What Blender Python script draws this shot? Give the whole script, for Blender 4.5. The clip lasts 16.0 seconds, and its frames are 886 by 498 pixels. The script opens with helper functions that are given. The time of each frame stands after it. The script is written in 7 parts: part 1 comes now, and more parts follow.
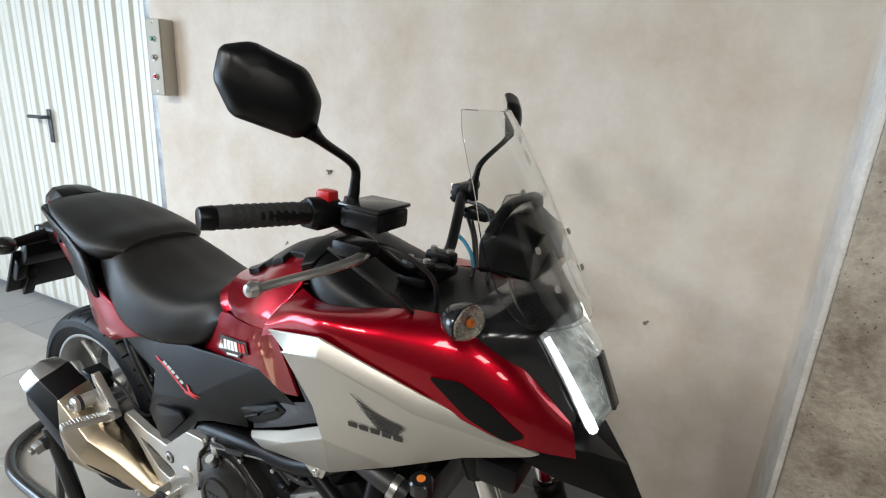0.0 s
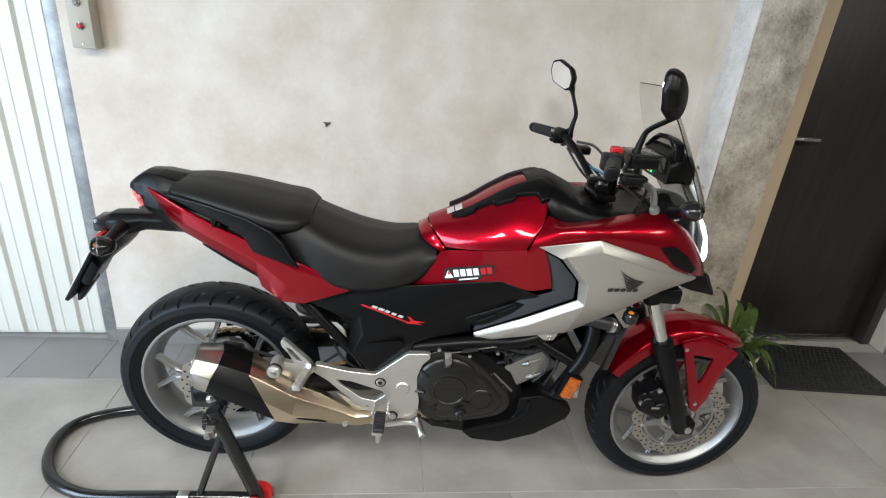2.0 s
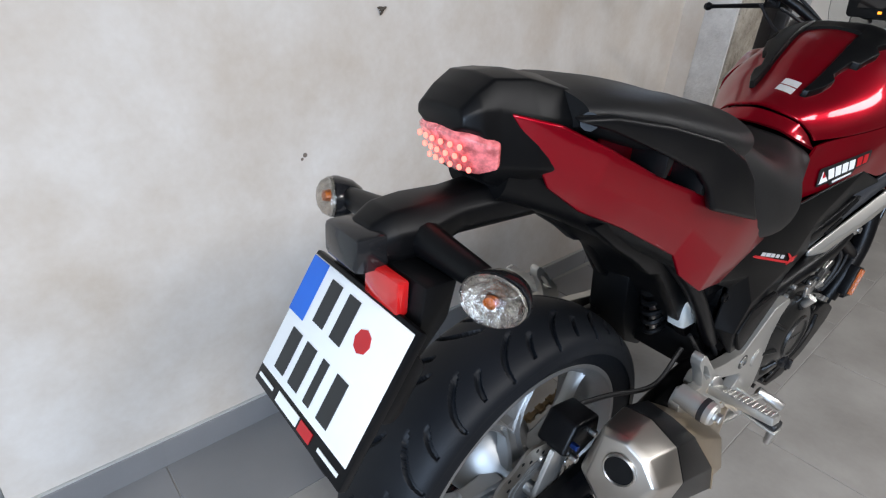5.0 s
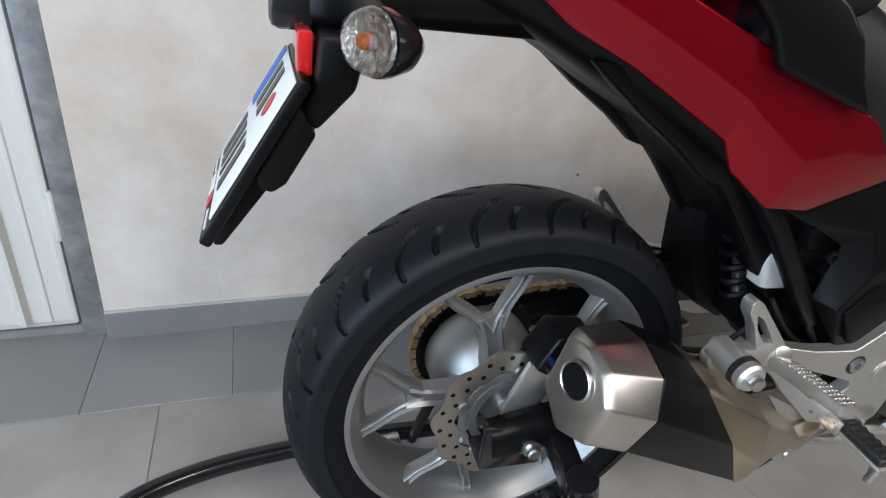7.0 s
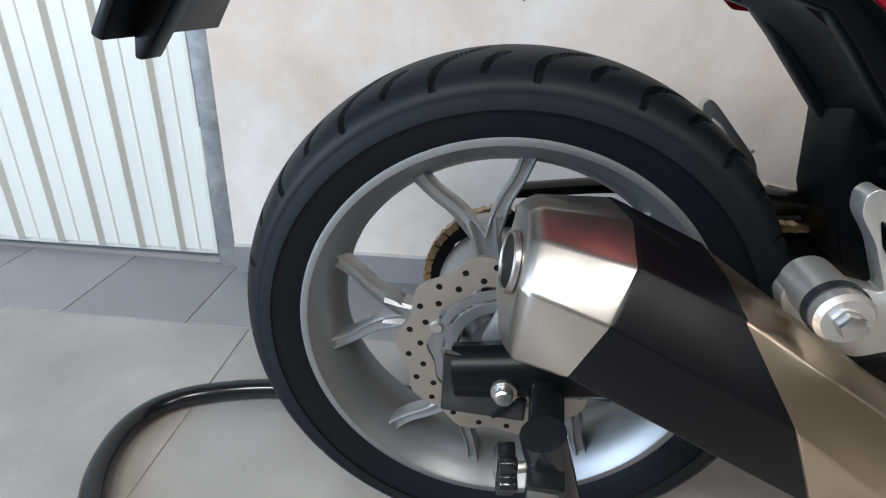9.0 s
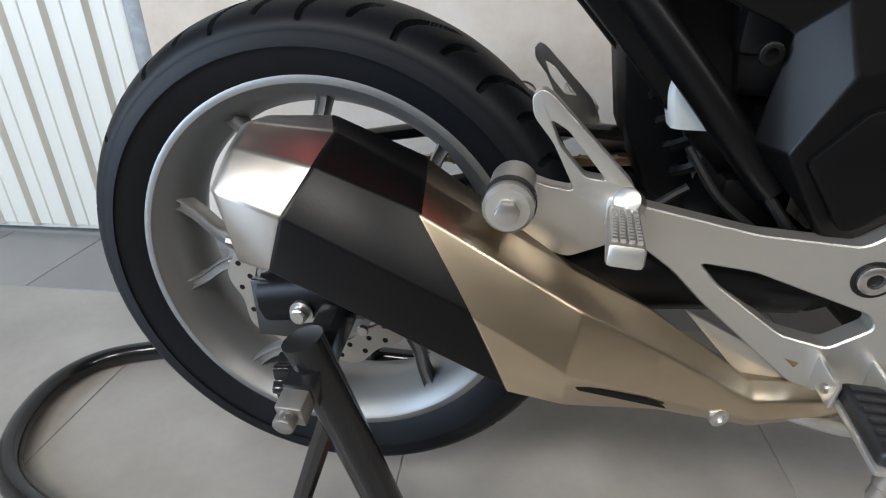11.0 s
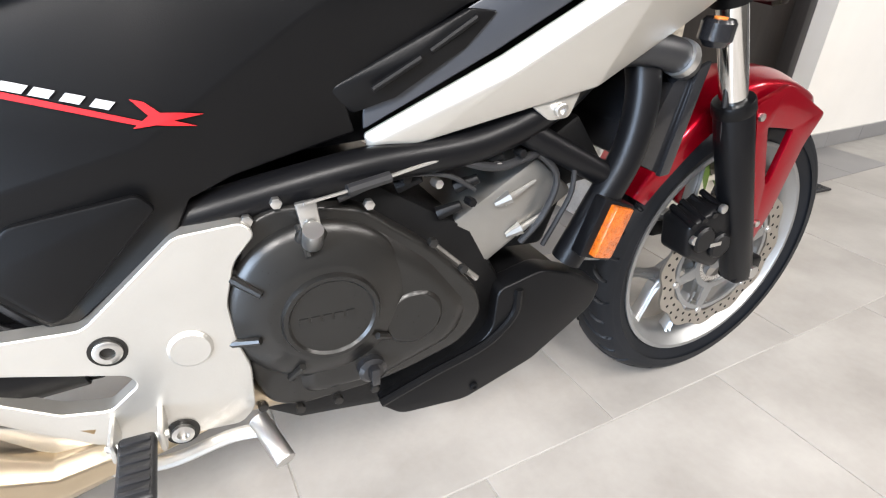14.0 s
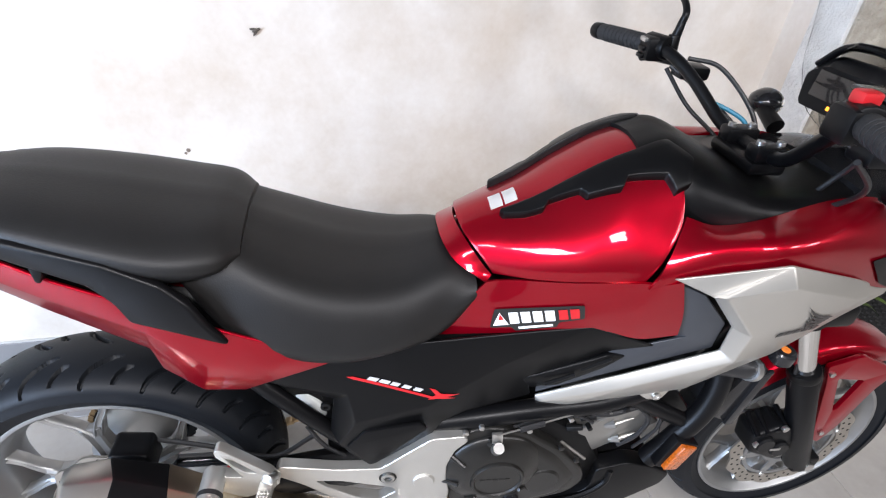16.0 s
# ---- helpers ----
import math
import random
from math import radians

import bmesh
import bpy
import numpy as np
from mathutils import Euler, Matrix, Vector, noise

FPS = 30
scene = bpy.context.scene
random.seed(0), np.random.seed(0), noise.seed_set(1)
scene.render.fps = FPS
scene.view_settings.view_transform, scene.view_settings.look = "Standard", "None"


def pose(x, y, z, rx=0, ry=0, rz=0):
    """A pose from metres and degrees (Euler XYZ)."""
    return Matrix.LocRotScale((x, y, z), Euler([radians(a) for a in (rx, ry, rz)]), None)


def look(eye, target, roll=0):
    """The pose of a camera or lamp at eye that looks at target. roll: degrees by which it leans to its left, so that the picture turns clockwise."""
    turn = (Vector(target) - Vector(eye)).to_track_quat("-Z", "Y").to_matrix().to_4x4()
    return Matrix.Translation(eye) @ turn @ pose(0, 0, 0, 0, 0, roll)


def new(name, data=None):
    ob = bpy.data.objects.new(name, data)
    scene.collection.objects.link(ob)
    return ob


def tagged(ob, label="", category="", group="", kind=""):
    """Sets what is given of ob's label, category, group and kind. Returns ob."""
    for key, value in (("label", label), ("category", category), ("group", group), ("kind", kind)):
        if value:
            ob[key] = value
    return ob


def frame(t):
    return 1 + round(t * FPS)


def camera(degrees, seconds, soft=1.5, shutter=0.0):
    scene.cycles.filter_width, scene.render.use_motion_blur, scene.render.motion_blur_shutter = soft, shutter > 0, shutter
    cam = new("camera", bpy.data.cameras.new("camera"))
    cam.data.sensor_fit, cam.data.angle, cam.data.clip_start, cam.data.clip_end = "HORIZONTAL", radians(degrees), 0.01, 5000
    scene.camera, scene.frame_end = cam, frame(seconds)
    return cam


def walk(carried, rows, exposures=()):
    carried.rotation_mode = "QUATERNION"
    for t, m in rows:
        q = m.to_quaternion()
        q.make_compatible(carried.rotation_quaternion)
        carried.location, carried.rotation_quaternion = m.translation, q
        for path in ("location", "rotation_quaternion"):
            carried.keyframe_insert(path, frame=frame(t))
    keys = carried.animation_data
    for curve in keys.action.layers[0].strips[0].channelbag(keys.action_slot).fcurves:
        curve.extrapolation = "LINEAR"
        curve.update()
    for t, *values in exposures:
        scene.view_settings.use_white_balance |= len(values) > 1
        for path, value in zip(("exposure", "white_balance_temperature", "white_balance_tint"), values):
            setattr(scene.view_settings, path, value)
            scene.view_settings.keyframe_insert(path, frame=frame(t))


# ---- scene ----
cam = camera(79.40, 16.0, 1.2)
PATH = [
    (0, (1.6036, -0.8204, 1.3906), (0.7388, 0.7770, 0.8335), 3.73),
    (0.5, (1.5275, -1.1403, 1.4293), (0.8893, 0.5114, 0.7403), 3.79),
    (1, (1.2883, -1.2209, 1.4321), (0.9467, 0.4840, 0.6661), 4.65),
    (1.5, (0.9516, -1.3384, 1.4662), (0.8682, 0.3917, 0.6854), 5.01),
    (2, (0.5594, -1.4577, 1.4785), (0.7185, 0.2794, 0.7255), 5.09),
    (2.5, (0.1497, -1.3405, 1.4524), (0.5260, 0.3599, 0.6926), 5.09),
    (3, (-0.2153, -1.2369, 1.4360), (0.3876, 0.3835, 0.6480), 4.63),
    (3.5, (-0.4536, -0.9672, 1.3632), (0.4096, 0.5039, 0.5260), 4.88),
    (4, (-0.5454, -0.6137, 1.2537), (0.5236, 0.6823, 0.3663), 4.99),
    (4.2, (-0.5744, -0.4917, 1.2040), (0.5549, 0.7508, 0.3146), 4.96),
    (6.3, (-0.3604, -0.3982, 1.0474), (0.5577, 1.0838, 0.2920), 6.14),
    (6.5, (-0.3506, -0.4514, 1.0081), (0.4784, 1.0726, 0.2334), 6.76),
    (7, (-0.2870, -0.5670, 0.9238), (0.2912, 1.0127, 0.0406), 7.70),
    (7.5, (-0.1735, -0.6238, 0.8807), (0.1498, 0.9808, -0.0840), 8.11),
    (8, (-0.0445, -0.6167, 0.8329), (0.0880, 1.0471, -0.0750), 7.73),
    (8.2, (-0.0261, -0.5797, 0.7971), (0.0365, 1.0992, -0.0900), 6.69),
    (10.3, (0.0917, -0.5430, 0.6986), (-0.2351, 1.1485, -0.1026), 0.74),
    (10.5, (0.1324, -0.5581, 0.6926), (-0.1986, 1.1259, -0.1225), 0.68),
    (11, (0.2454, -0.5848, 0.6944), (-0.0203, 1.0911, -0.1604), -0.13),
    (11.5, (0.3580, -0.6115, 0.7299), (0.2743, 1.0670, -0.1565), -0.15),
    (12, (0.4609, -0.6482, 0.7864), (0.6070, 1.0174, -0.1161), -0.07),
    (12.5, (0.5544, -0.6701, 0.7982), (0.8919, 0.9941, -0.0542), -0.22),
    (13, (0.6199, -0.6783, 0.8078), (1.1351, 0.9567, -0.0116), 0.30),
    (13.5, (0.6413, -0.6821, 0.8092), (1.3113, 0.8816, -0.0369), 1.00),
    (14, (0.6280, -0.6390, 0.8094), (1.3815, 0.8383, -0.1179), 1.93),
    (14.5, (0.6345, -0.6088, 0.9760), (1.4110, 0.8094, -0.0218), 2.50),
    (15, (0.6227, -0.6860, 1.2313), (1.3444, 0.7311, 0.1916), 2.85),
    (15.5, (0.5512, -0.7342, 1.3704), (1.0760, 0.7441, 0.2983), 3.49),
    (16, (0.4761, -0.7389, 1.3910), (0.7919, 0.7977, 0.3190), 5.03),
]
EXPOSURES = [
    (0.0, -0.04, 6500, 7), (0.5, -0.28, 6400, 8), (1.0, -0.2, 6400, 8), (2.0, 0.03, 6400, 7), (2.5, 0.09, 6100, 9), (3.0, 0.04, 5950, 10), (3.5, 0.0, 5950, 11), (4.2, -0.18, 5850, 11), (6.3, -0.36, 6700, 12), (7.0, -0.46, 6250, 11), (7.5, -0.32, 6150, 11), (8.2, -0.15, 6120, 11),
    (10.3, -0.17, 6350, 10), (11.5, -0.33, 6450, 11), (12.0, -0.3, 6550, 12), (12.5, 0.05, 6650, 12), (13.0, 0.6, 6800, 12), (13.5, 1.18, 6800, 12), (14.0, 1.24, 6400, 12), (14.5, 1.3, 6200, 12), (15.0, 1.32, 6250, 13), (15.5, 1.02, 6200, 14), (16.0, 0.56, 6050, 14),
]
walk(cam, [(t, look(eye, target, roll)) for t, eye, target, roll in PATH], EXPOSURES)


# ---- daylight ----
world = bpy.data.worlds.new("sky_world")
scene.world = world
world.use_nodes = True
wn = world.node_tree.nodes
sky = wn.new("ShaderNodeTexSky")
sky.sky_type, sky.sun_disc = "NISHITA", False
sky.sun_elevation, sky.sun_rotation = radians(42), radians(150)
wn["Background"].inputs["Strength"].default_value = 0.12
world.node_tree.links.new(sky.outputs[0], wn["Background"].inputs["Color"])

ROOM = Matrix.Translation((0.298, 0.742, 0)) @ Matrix.Rotation(radians(3.6), 4, "Z")


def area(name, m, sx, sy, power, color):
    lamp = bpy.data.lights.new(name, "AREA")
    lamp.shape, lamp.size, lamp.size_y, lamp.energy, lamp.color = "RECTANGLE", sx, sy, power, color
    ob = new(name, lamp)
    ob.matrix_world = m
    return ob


sun = new("sun", bpy.data.lights.new("sun", "SUN"))
sun.data.energy, sun.data.angle, sun.data.color = 3.0, radians(0.5), (1.0, 0.95, 0.88)
sun.matrix_world = look((0, 0, 5), (-1.0, 1.4, 3.2))

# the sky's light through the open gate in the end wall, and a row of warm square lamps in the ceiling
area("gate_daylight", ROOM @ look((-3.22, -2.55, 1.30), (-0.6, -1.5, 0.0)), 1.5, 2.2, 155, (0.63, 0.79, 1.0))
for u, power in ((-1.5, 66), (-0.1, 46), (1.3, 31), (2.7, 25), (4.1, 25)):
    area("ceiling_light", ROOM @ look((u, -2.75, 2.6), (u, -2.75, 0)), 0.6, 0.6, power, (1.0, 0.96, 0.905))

# ---- materials ----
def make(name, color, rough=0.5, metal=0.0, var=0.12, scale=12.0, fine=160.0, bump=0.1, coat=0.0, tint=None, rvar=0.12, stretch=(1, 1, 1), emit=0.0, spec=0.5, depth=0.002, gain=1.6, detail=4.0, grit=0.5):
    m = bpy.data.materials.new(name)
    m.use_nodes = True
    nt = m.node_tree
    n, l = nt.nodes, nt.links
    p = n["Principled BSDF"]
    tc = n.new("ShaderNodeTexCoord")
    mp = n.new("ShaderNodeMapping")
    mp.inputs["Scale"].default_value = stretch
    l.new(tc.outputs["Object"], mp.inputs[0])
    big, small = n.new("ShaderNodeTexNoise"), n.new("ShaderNodeTexNoise")
    for node, s, d in ((big, scale, 4.0), (small, fine, 3.0)):
        node.inputs["Scale"].default_value, node.inputs["Detail"].default_value = s, d
        l.new(mp.outputs[0], node.inputs["Vector"])
    big.inputs["Detail"].default_value, big.inputs["Roughness"].default_value = detail, grit
    mix = n.new("ShaderNodeMix")
    mix.data_type = "RGBA"
    add = n.new("ShaderNodeMath")
    add.operation = "MULTIPLY_ADD"
    add.inputs[1].default_value = 0.3
    l.new(small.outputs[0], add.inputs[0])
    half = n.new("ShaderNodeMath")
    half.operation = "MULTIPLY_ADD"
    half.inputs[1].default_value, half.inputs[2].default_value = gain, 0.35 - gain / 2
    l.new(big.outputs[0], half.inputs[0])
    l.new(half.outputs[0], add.inputs[2])
    l.new(add.outputs[0], mix.inputs["Factor"])
    lo = [c * (1 - var) for c in color]
    hi = [min(1, c * (1 + var)) for c in (tint or color)]
    mix.inputs["A"].default_value, mix.inputs["B"].default_value = (*lo, 1), (*hi, 1)
    l.new(mix.outputs["Result"], p.inputs["Base Color"])
    rr = n.new("ShaderNodeMapRange")
    rr.inputs["To Min"].default_value, rr.inputs["To Max"].default_value = max(0.02, rough * (1 - rvar)), min(1, rough * (1 + rvar))
    l.new(small.outputs[0], rr.inputs["Value"])
    l.new(rr.outputs[0], p.inputs["Roughness"])
    p.inputs["Metallic"].default_value = metal
    p.inputs["Coat Weight"].default_value, p.inputs["Coat Roughness"].default_value = coat, 0.03
    p.inputs["Specular IOR Level"].default_value = spec
    if bump:
        b = n.new("ShaderNodeBump")
        b.inputs["Strength"].default_value, b.inputs["Distance"].default_value = bump, depth
        l.new(small.outputs[0], b.inputs["Height"])
        l.new(b.outputs[0], p.inputs["Normal"])
    if emit:
        p.inputs["Emission Color"].default_value, p.inputs["Emission Strength"].default_value = (*color, 1), emit
    return m


def glass(name, color, rough=0.02, ior=1.45, alpha=1.0):
    m = bpy.data.materials.new(name)
    m.use_nodes = True
    p = m.node_tree.nodes["Principled BSDF"]
    p.inputs["Base Color"].default_value = (*color, 1)
    p.inputs["Transmission Weight"].default_value, p.inputs["Roughness"].default_value, p.inputs["IOR"].default_value = 1.0, rough, ior
    p.inputs["Alpha"].default_value = alpha
    return m


def vary_by_piece(m, amount):
    """Each piece of a paving or wall a little lighter or darker."""
    n, l = m.node_tree.nodes, m.node_tree.links
    p = n["Principled BSDF"]
    src = p.inputs["Base Color"].links[0].from_socket
    info = n.new("ShaderNodeObjectInfo")
    rng = n.new("ShaderNodeMapRange")
    rng.inputs["To Min"].default_value, rng.inputs["To Max"].default_value = 1 - amount, 1 + amount
    hsv = n.new("ShaderNodeHueSaturation")
    l.new(info.outputs["Random"], rng.inputs["Value"])
    l.new(rng.outputs[0], hsv.inputs["Value"])
    l.new(src, hsv.inputs["Color"])
    l.new(hsv.outputs[0], p.inputs["Base Color"])
    return m


def pitted(m, scale, size, amount, depth):
    """Small blow-holes sunk into a cast surface, their shade darkened into the colour."""
    n, l = m.node_tree.nodes, m.node_tree.links
    p = n["Principled BSDF"]
    src = p.inputs["Base Color"].links[0].from_socket
    tc = n.new("ShaderNodeTexCoord")
    cell = n.new("ShaderNodeTexVoronoi")
    cell.inputs["Scale"].default_value = scale
    pick = n.new("ShaderNodeTexNoise")
    pick.inputs["Scale"].default_value = scale * 0.35
    l.new(tc.outputs["Object"], cell.inputs["Vector"])
    l.new(tc.outputs["Object"], pick.inputs["Vector"])
    lim = n.new("ShaderNodeMath")
    lim.operation = "MULTIPLY"
    lim.inputs[1].default_value = size
    l.new(pick.outputs[0], lim.inputs[0])
    hole = n.new("ShaderNodeMath")
    hole.operation = "LESS_THAN"
    l.new(cell.outputs["Distance"], hole.inputs[0])
    l.new(lim.outputs[0], hole.inputs[1])
    mix = n.new("ShaderNodeMix")
    mix.data_type, mix.blend_type = "RGBA", "MULTIPLY"
    mix.inputs["B"].default_value = (1 - amount, 1 - amount, 1 - amount, 1)
    l.new(hole.outputs[0], mix.inputs["Factor"])
    l.new(src, mix.inputs["A"])
    l.new(mix.outputs["Result"], p.inputs["Base Color"])
    b = n.new("ShaderNodeBump")
    b.invert = True
    b.inputs["Strength"].default_value, b.inputs["Distance"].default_value = 0.8, depth
    l.new(hole.outputs[0], b.inputs["Height"])
    if p.inputs["Normal"].links:
        l.new(p.inputs["Normal"].links[0].from_socket, b.inputs["Normal"])
    l.new(b.outputs[0], p.inputs["Normal"])
    return m


PLASTER = make("raw_plaster", (0.58, 0.49, 0.395), 0.88, var=0.03, tint=(0.73, 0.68, 0.62), scale=3.0, fine=70, bump=0.12, gain=2.5, detail=10, grit=0.6)
PAINT = make("white_wall_paint", (0.78, 0.75, 0.70), 0.8, var=0.04, scale=4, fine=220, bump=0.08)
# the ceiling stays out of view; its dark tone keeps reflections low
CEIL = make("unseen_ceiling_dark", (0.13, 0.125, 0.12), 0.9, var=0.06, bump=0.05)
TILE = vary_by_piece(make("floor_tile", (0.250, 0.231, 0.209), 0.30, var=0.03, tint=(0.355, 0.335, 0.308), scale=4.0, fine=60, bump=0.03, gain=2.4, detail=7, grit=0.52, rvar=0.15), 0.05)
BORDER = vary_by_piece(make("grey_border_tile", (0.235, 0.23, 0.228), 0.38, var=0.07, scale=7, fine=180, bump=0.03), 0.06)
GROUT = make("grout", (0.36, 0.345, 0.32), 0.9, var=0.15, fine=300)
GROUT_PALE = make("pale_grout", (0.5, 0.49, 0.46), 0.9, var=0.1, fine=300)
CONCRETE = pitted(make("bare_concrete", (0.25, 0.21, 0.16), 0.92, var=0.10, tint=(0.56, 0.51, 0.43), scale=6, fine=70, bump=0.8, depth=0.008, gain=3.0, detail=12, grit=0.72), 60, 0.25, 0.55, 0.005)
PLASTER_WHITE = make("white_filler", (0.62, 0.60, 0.57), 0.9, var=0.05, tint=(0.80, 0.785, 0.76), scale=14, fine=120, bump=0.9, depth=0.006, gain=2.4, detail=10, grit=0.7)
BEIGE = make("beige_plaster", (0.50, 0.395, 0.275), 0.85, var=0.06, scale=5, bump=0.12, detail=10, grit=0.65)
GATE = make("cream_gate_enamel", (0.68, 0.675, 0.615), 0.38, var=0.035, scale=3, fine=140, bump=0.03)
ZINC = make("galvanised_steel", (0.22, 0.23, 0.24), 0.5, 0.6, var=0.2, tint=(0.38, 0.38, 0.37), scale=12, fine=60, bump=0.15, gain=2.2, detail=10, grit=0.7)
DOORWOOD = make("dark_brown_door_foil", (0.020, 0.0165, 0.0145), 0.42, var=0.45, scale=3, fine=26, bump=0.1, stretch=(14, 14, 1))
DARKFRAME = make("dark_door_frame", (0.030, 0.027, 0.026), 0.4, var=0.2, stretch=(10, 10, 1))
STEEL = make("brushed_steel", (0.56, 0.55, 0.53), 0.28, 1.0, var=0.08, scale=30, fine=260, bump=0.04)
RUBBERMAT = make("black_rubber_mat", (0.018, 0.018, 0.019), 0.6, var=0.3, bump=0.2)
# for added walls out of view, dark so that gloss parts mirror little
BACKWALL = make("unseen_wall_dark", (0.10, 0.095, 0.088), 0.85, var=0.1, scale=4, bump=0.1)

# ---- mesh helpers ----
def mesh_of(bm, name, material, smooth=35):
    me = bpy.data.meshes.new(name)
    bmesh.ops.recalc_face_normals(bm, faces=bm.faces)
    if smooth:
        lim = radians(smooth)
        for f in bm.faces:
            f.smooth = True
        for e in bm.edges:
            if len(e.link_faces) == 2 and e.calc_face_angle(0) > lim:
                e.smooth = False
    bm.to_mesh(me)
    bm.free()
    me.materials.append(material)
    return me


def part(name, bm, material, parent, label="", smooth=35):
    """One mesh object under a thing or a part."""
    ob = new(name, mesh_of(bm, name, material, smooth))
    if parent:
        ob.parent = parent
    return tagged(ob, label)


def thing(name, label, category, group="", kind="", m=None):
    ob = new(name)
    ob.empty_display_size = 0.1
    if m:
        ob.matrix_world = m
    return tagged(ob, label, category, group, kind)


def solo(name, bm, material, label, category, kind="", m=None, smooth=35):
    ob = new(name, mesh_of(bm, name, material, smooth))
    if m:
        ob.matrix_world = m
    return tagged(ob, label, category, "", kind)


def bevel(bm, width, angle=25, seg=2):
    if width <= 0:
        return bm
    bmesh.ops.recalc_face_normals(bm, faces=bm.faces)
    es = [e for e in bm.edges if len(e.link_faces) == 2 and e.calc_face_angle(0) > radians(angle)]
    if es:
        bmesh.ops.bevel(bm, geom=es, offset=width, segments=seg, affect="EDGES", profile=0.5, clamp_overlap=True)
    return bm


def block(x0, x1, y0, y1, z0, z1, r=0.0, seg=2, bm=None):
    b = bmesh.new()
    vs = [b.verts.new((x, y, z)) for x in (x0, x1) for y in (y0, y1) for z in (z0, z1)]
    for f in ((0, 1, 3, 2), (4, 6, 7, 5), (0, 4, 5, 1), (2, 3, 7, 6), (0, 2, 6, 4), (1, 5, 7, 3)):
        b.faces.new([vs[i] for i in f])
    bevel(b, r, seg=seg)
    return join(bm, b) if bm else b


def join(bm, other):
    """Adds other to bm."""
    me = bpy.data.meshes.new("tmp")
    other.to_mesh(me)
    other.free()
    bm.from_mesh(me)
    bpy.data.meshes.remove(me)
    return bm


def moved(bm, m):
    bmesh.ops.transform(bm, matrix=m, verts=bm.verts)
    return bm


def flipped(bm):
    """The same on the machine's other side."""
    for v in bm.verts:
        v.co.y = -v.co.y
    bmesh.ops.reverse_faces(bm, faces=bm.faces)
    return bm


def crom(pts, n, closed=False):
    """n points on a smooth curve through pts."""
    p = np.asarray(pts, float)
    k = len(p)
    t = np.linspace(0, k, n, endpoint=False) if closed else np.linspace(0, k - 1, n)
    i = np.minimum(np.floor(t).astype(int), k - 1 if closed else k - 2)
    f = (t - i).reshape(-1, *([1] * (p.ndim - 1)))
    if closed:
        a, b, c, d = p[(i - 1) % k], p[i % k], p[(i + 1) % k], p[(i + 2) % k]
    else:
        e = np.concatenate([2 * p[:1] - p[1:2], p, 2 * p[-1:] - p[-2:-1]])
        a, b, c, d = e[i], e[i + 1], e[i + 2], e[i + 3]
    return 0.5 * (2 * b + (c - a) * f + (2 * a - 5 * b + 4 * c - d) * f**2 + (3 * b - a - 3 * c + d) * f**3)


def grid_mesh(G, close_v=False, caps=False):
    nu, nv = G.shape[:2]
    bm = bmesh.new()
    vs = [[bm.verts.new(G[i, j]) for j in range(nv)] for i in range(nu)]
    for i in range(nu - 1):
        for j in range(nv if close_v else nv - 1):
            bm.faces.new((vs[i][j], vs[i + 1][j], vs[i + 1][(j + 1) % nv], vs[i][(j + 1) % nv]))
    if caps:
        bm.faces.new(vs[0])
        bm.faces.new(vs[-1][::-1])
    bmesh.ops.remove_doubles(bm, verts=bm.verts, dist=1e-5)
    return bm


def loft(rows, nu=24, nv=40):
    """A closed smooth body through rows of closed loops."""
    G = crom(np.array(rows, float), nu)
    G = np.stack([crom(r, nv, closed=True) for r in G])
    return grid_mesh(G, True, True)


def hull_x(stations, nu=30, nv=24):
    """A body along x, alike on both sides. Stations: x and (y, z) pairs from the bottom's middle up the right side to the top's middle."""
    rows = []
    for x, half in stations:
        h = [(x, y, z) for y, z in half]
        rows.append(h)
    G = crom(np.array(rows, float), nu)
    out = []
    for r in G:
        c = crom(r, nv)
        m = c[::-1][1:-1] * (1, -1, 1)
        out.append(np.concatenate([c, m]))
    return grid_mesh(np.array(out), True, True)


def sheet(rows, nu, nv, thick):
    """A smooth sheet of some thickness through rows of points."""
    G = crom(np.array(rows, float), nu)
    G = np.stack([crom(r, nv) for r in G])
    bm = grid_mesh(G)
    bmesh.ops.recalc_face_normals(bm, faces=bm.faces)
    bmesh.ops.solidify(bm, geom=bm.faces[:], thickness=thick)
    return bm


def shell(verts, faces, thick=0.006, r=0.003, seg=2, angle=12):
    """A creased panel of flat facets, with thickness and softened creases."""
    bm = bmesh.new()
    vs = [bm.verts.new(v) for v in verts]
    for f in faces:
        bm.faces.new([vs[i] for i in f])
    bmesh.ops.recalc_face_normals(bm, faces=bm.faces)
    mid = sum((f.normal.y * f.calc_area() for f in bm.faces))
    if mid > 0:
        bmesh.ops.reverse_faces(bm, faces=bm.faces)
    bmesh.ops.solidify(bm, geom=bm.faces[:], thickness=thick)
    return bevel(bm, r, angle, seg)


def plate(outer, y0, y1, holes=(), r=0.0, seg=2):
    """A flat plate in the upright plane along the machine: an outline of (x, z) with holes, from y0 to y1."""
    bm = bmesh.new()
    for loop in (outer, *holes):
        vs = [bm.verts.new((x, y0, z)) for x, z in loop]
        for i in range(len(vs)):
            bm.edges.new((vs[i], vs[(i + 1) % len(vs)]))
    bmesh.ops.triangle_fill(bm, use_beauty=True, use_dissolve=True, edges=bm.edges[:])
    ret = bmesh.ops.extrude_face_region(bm, geom=bm.faces[:])
    bmesh.ops.translate(bm, verts=[v for v in ret["geom"] if isinstance(v, bmesh.types.BMVert)], vec=(0, y1 - y0, 0))
    return bevel(bm, r, 30, seg)


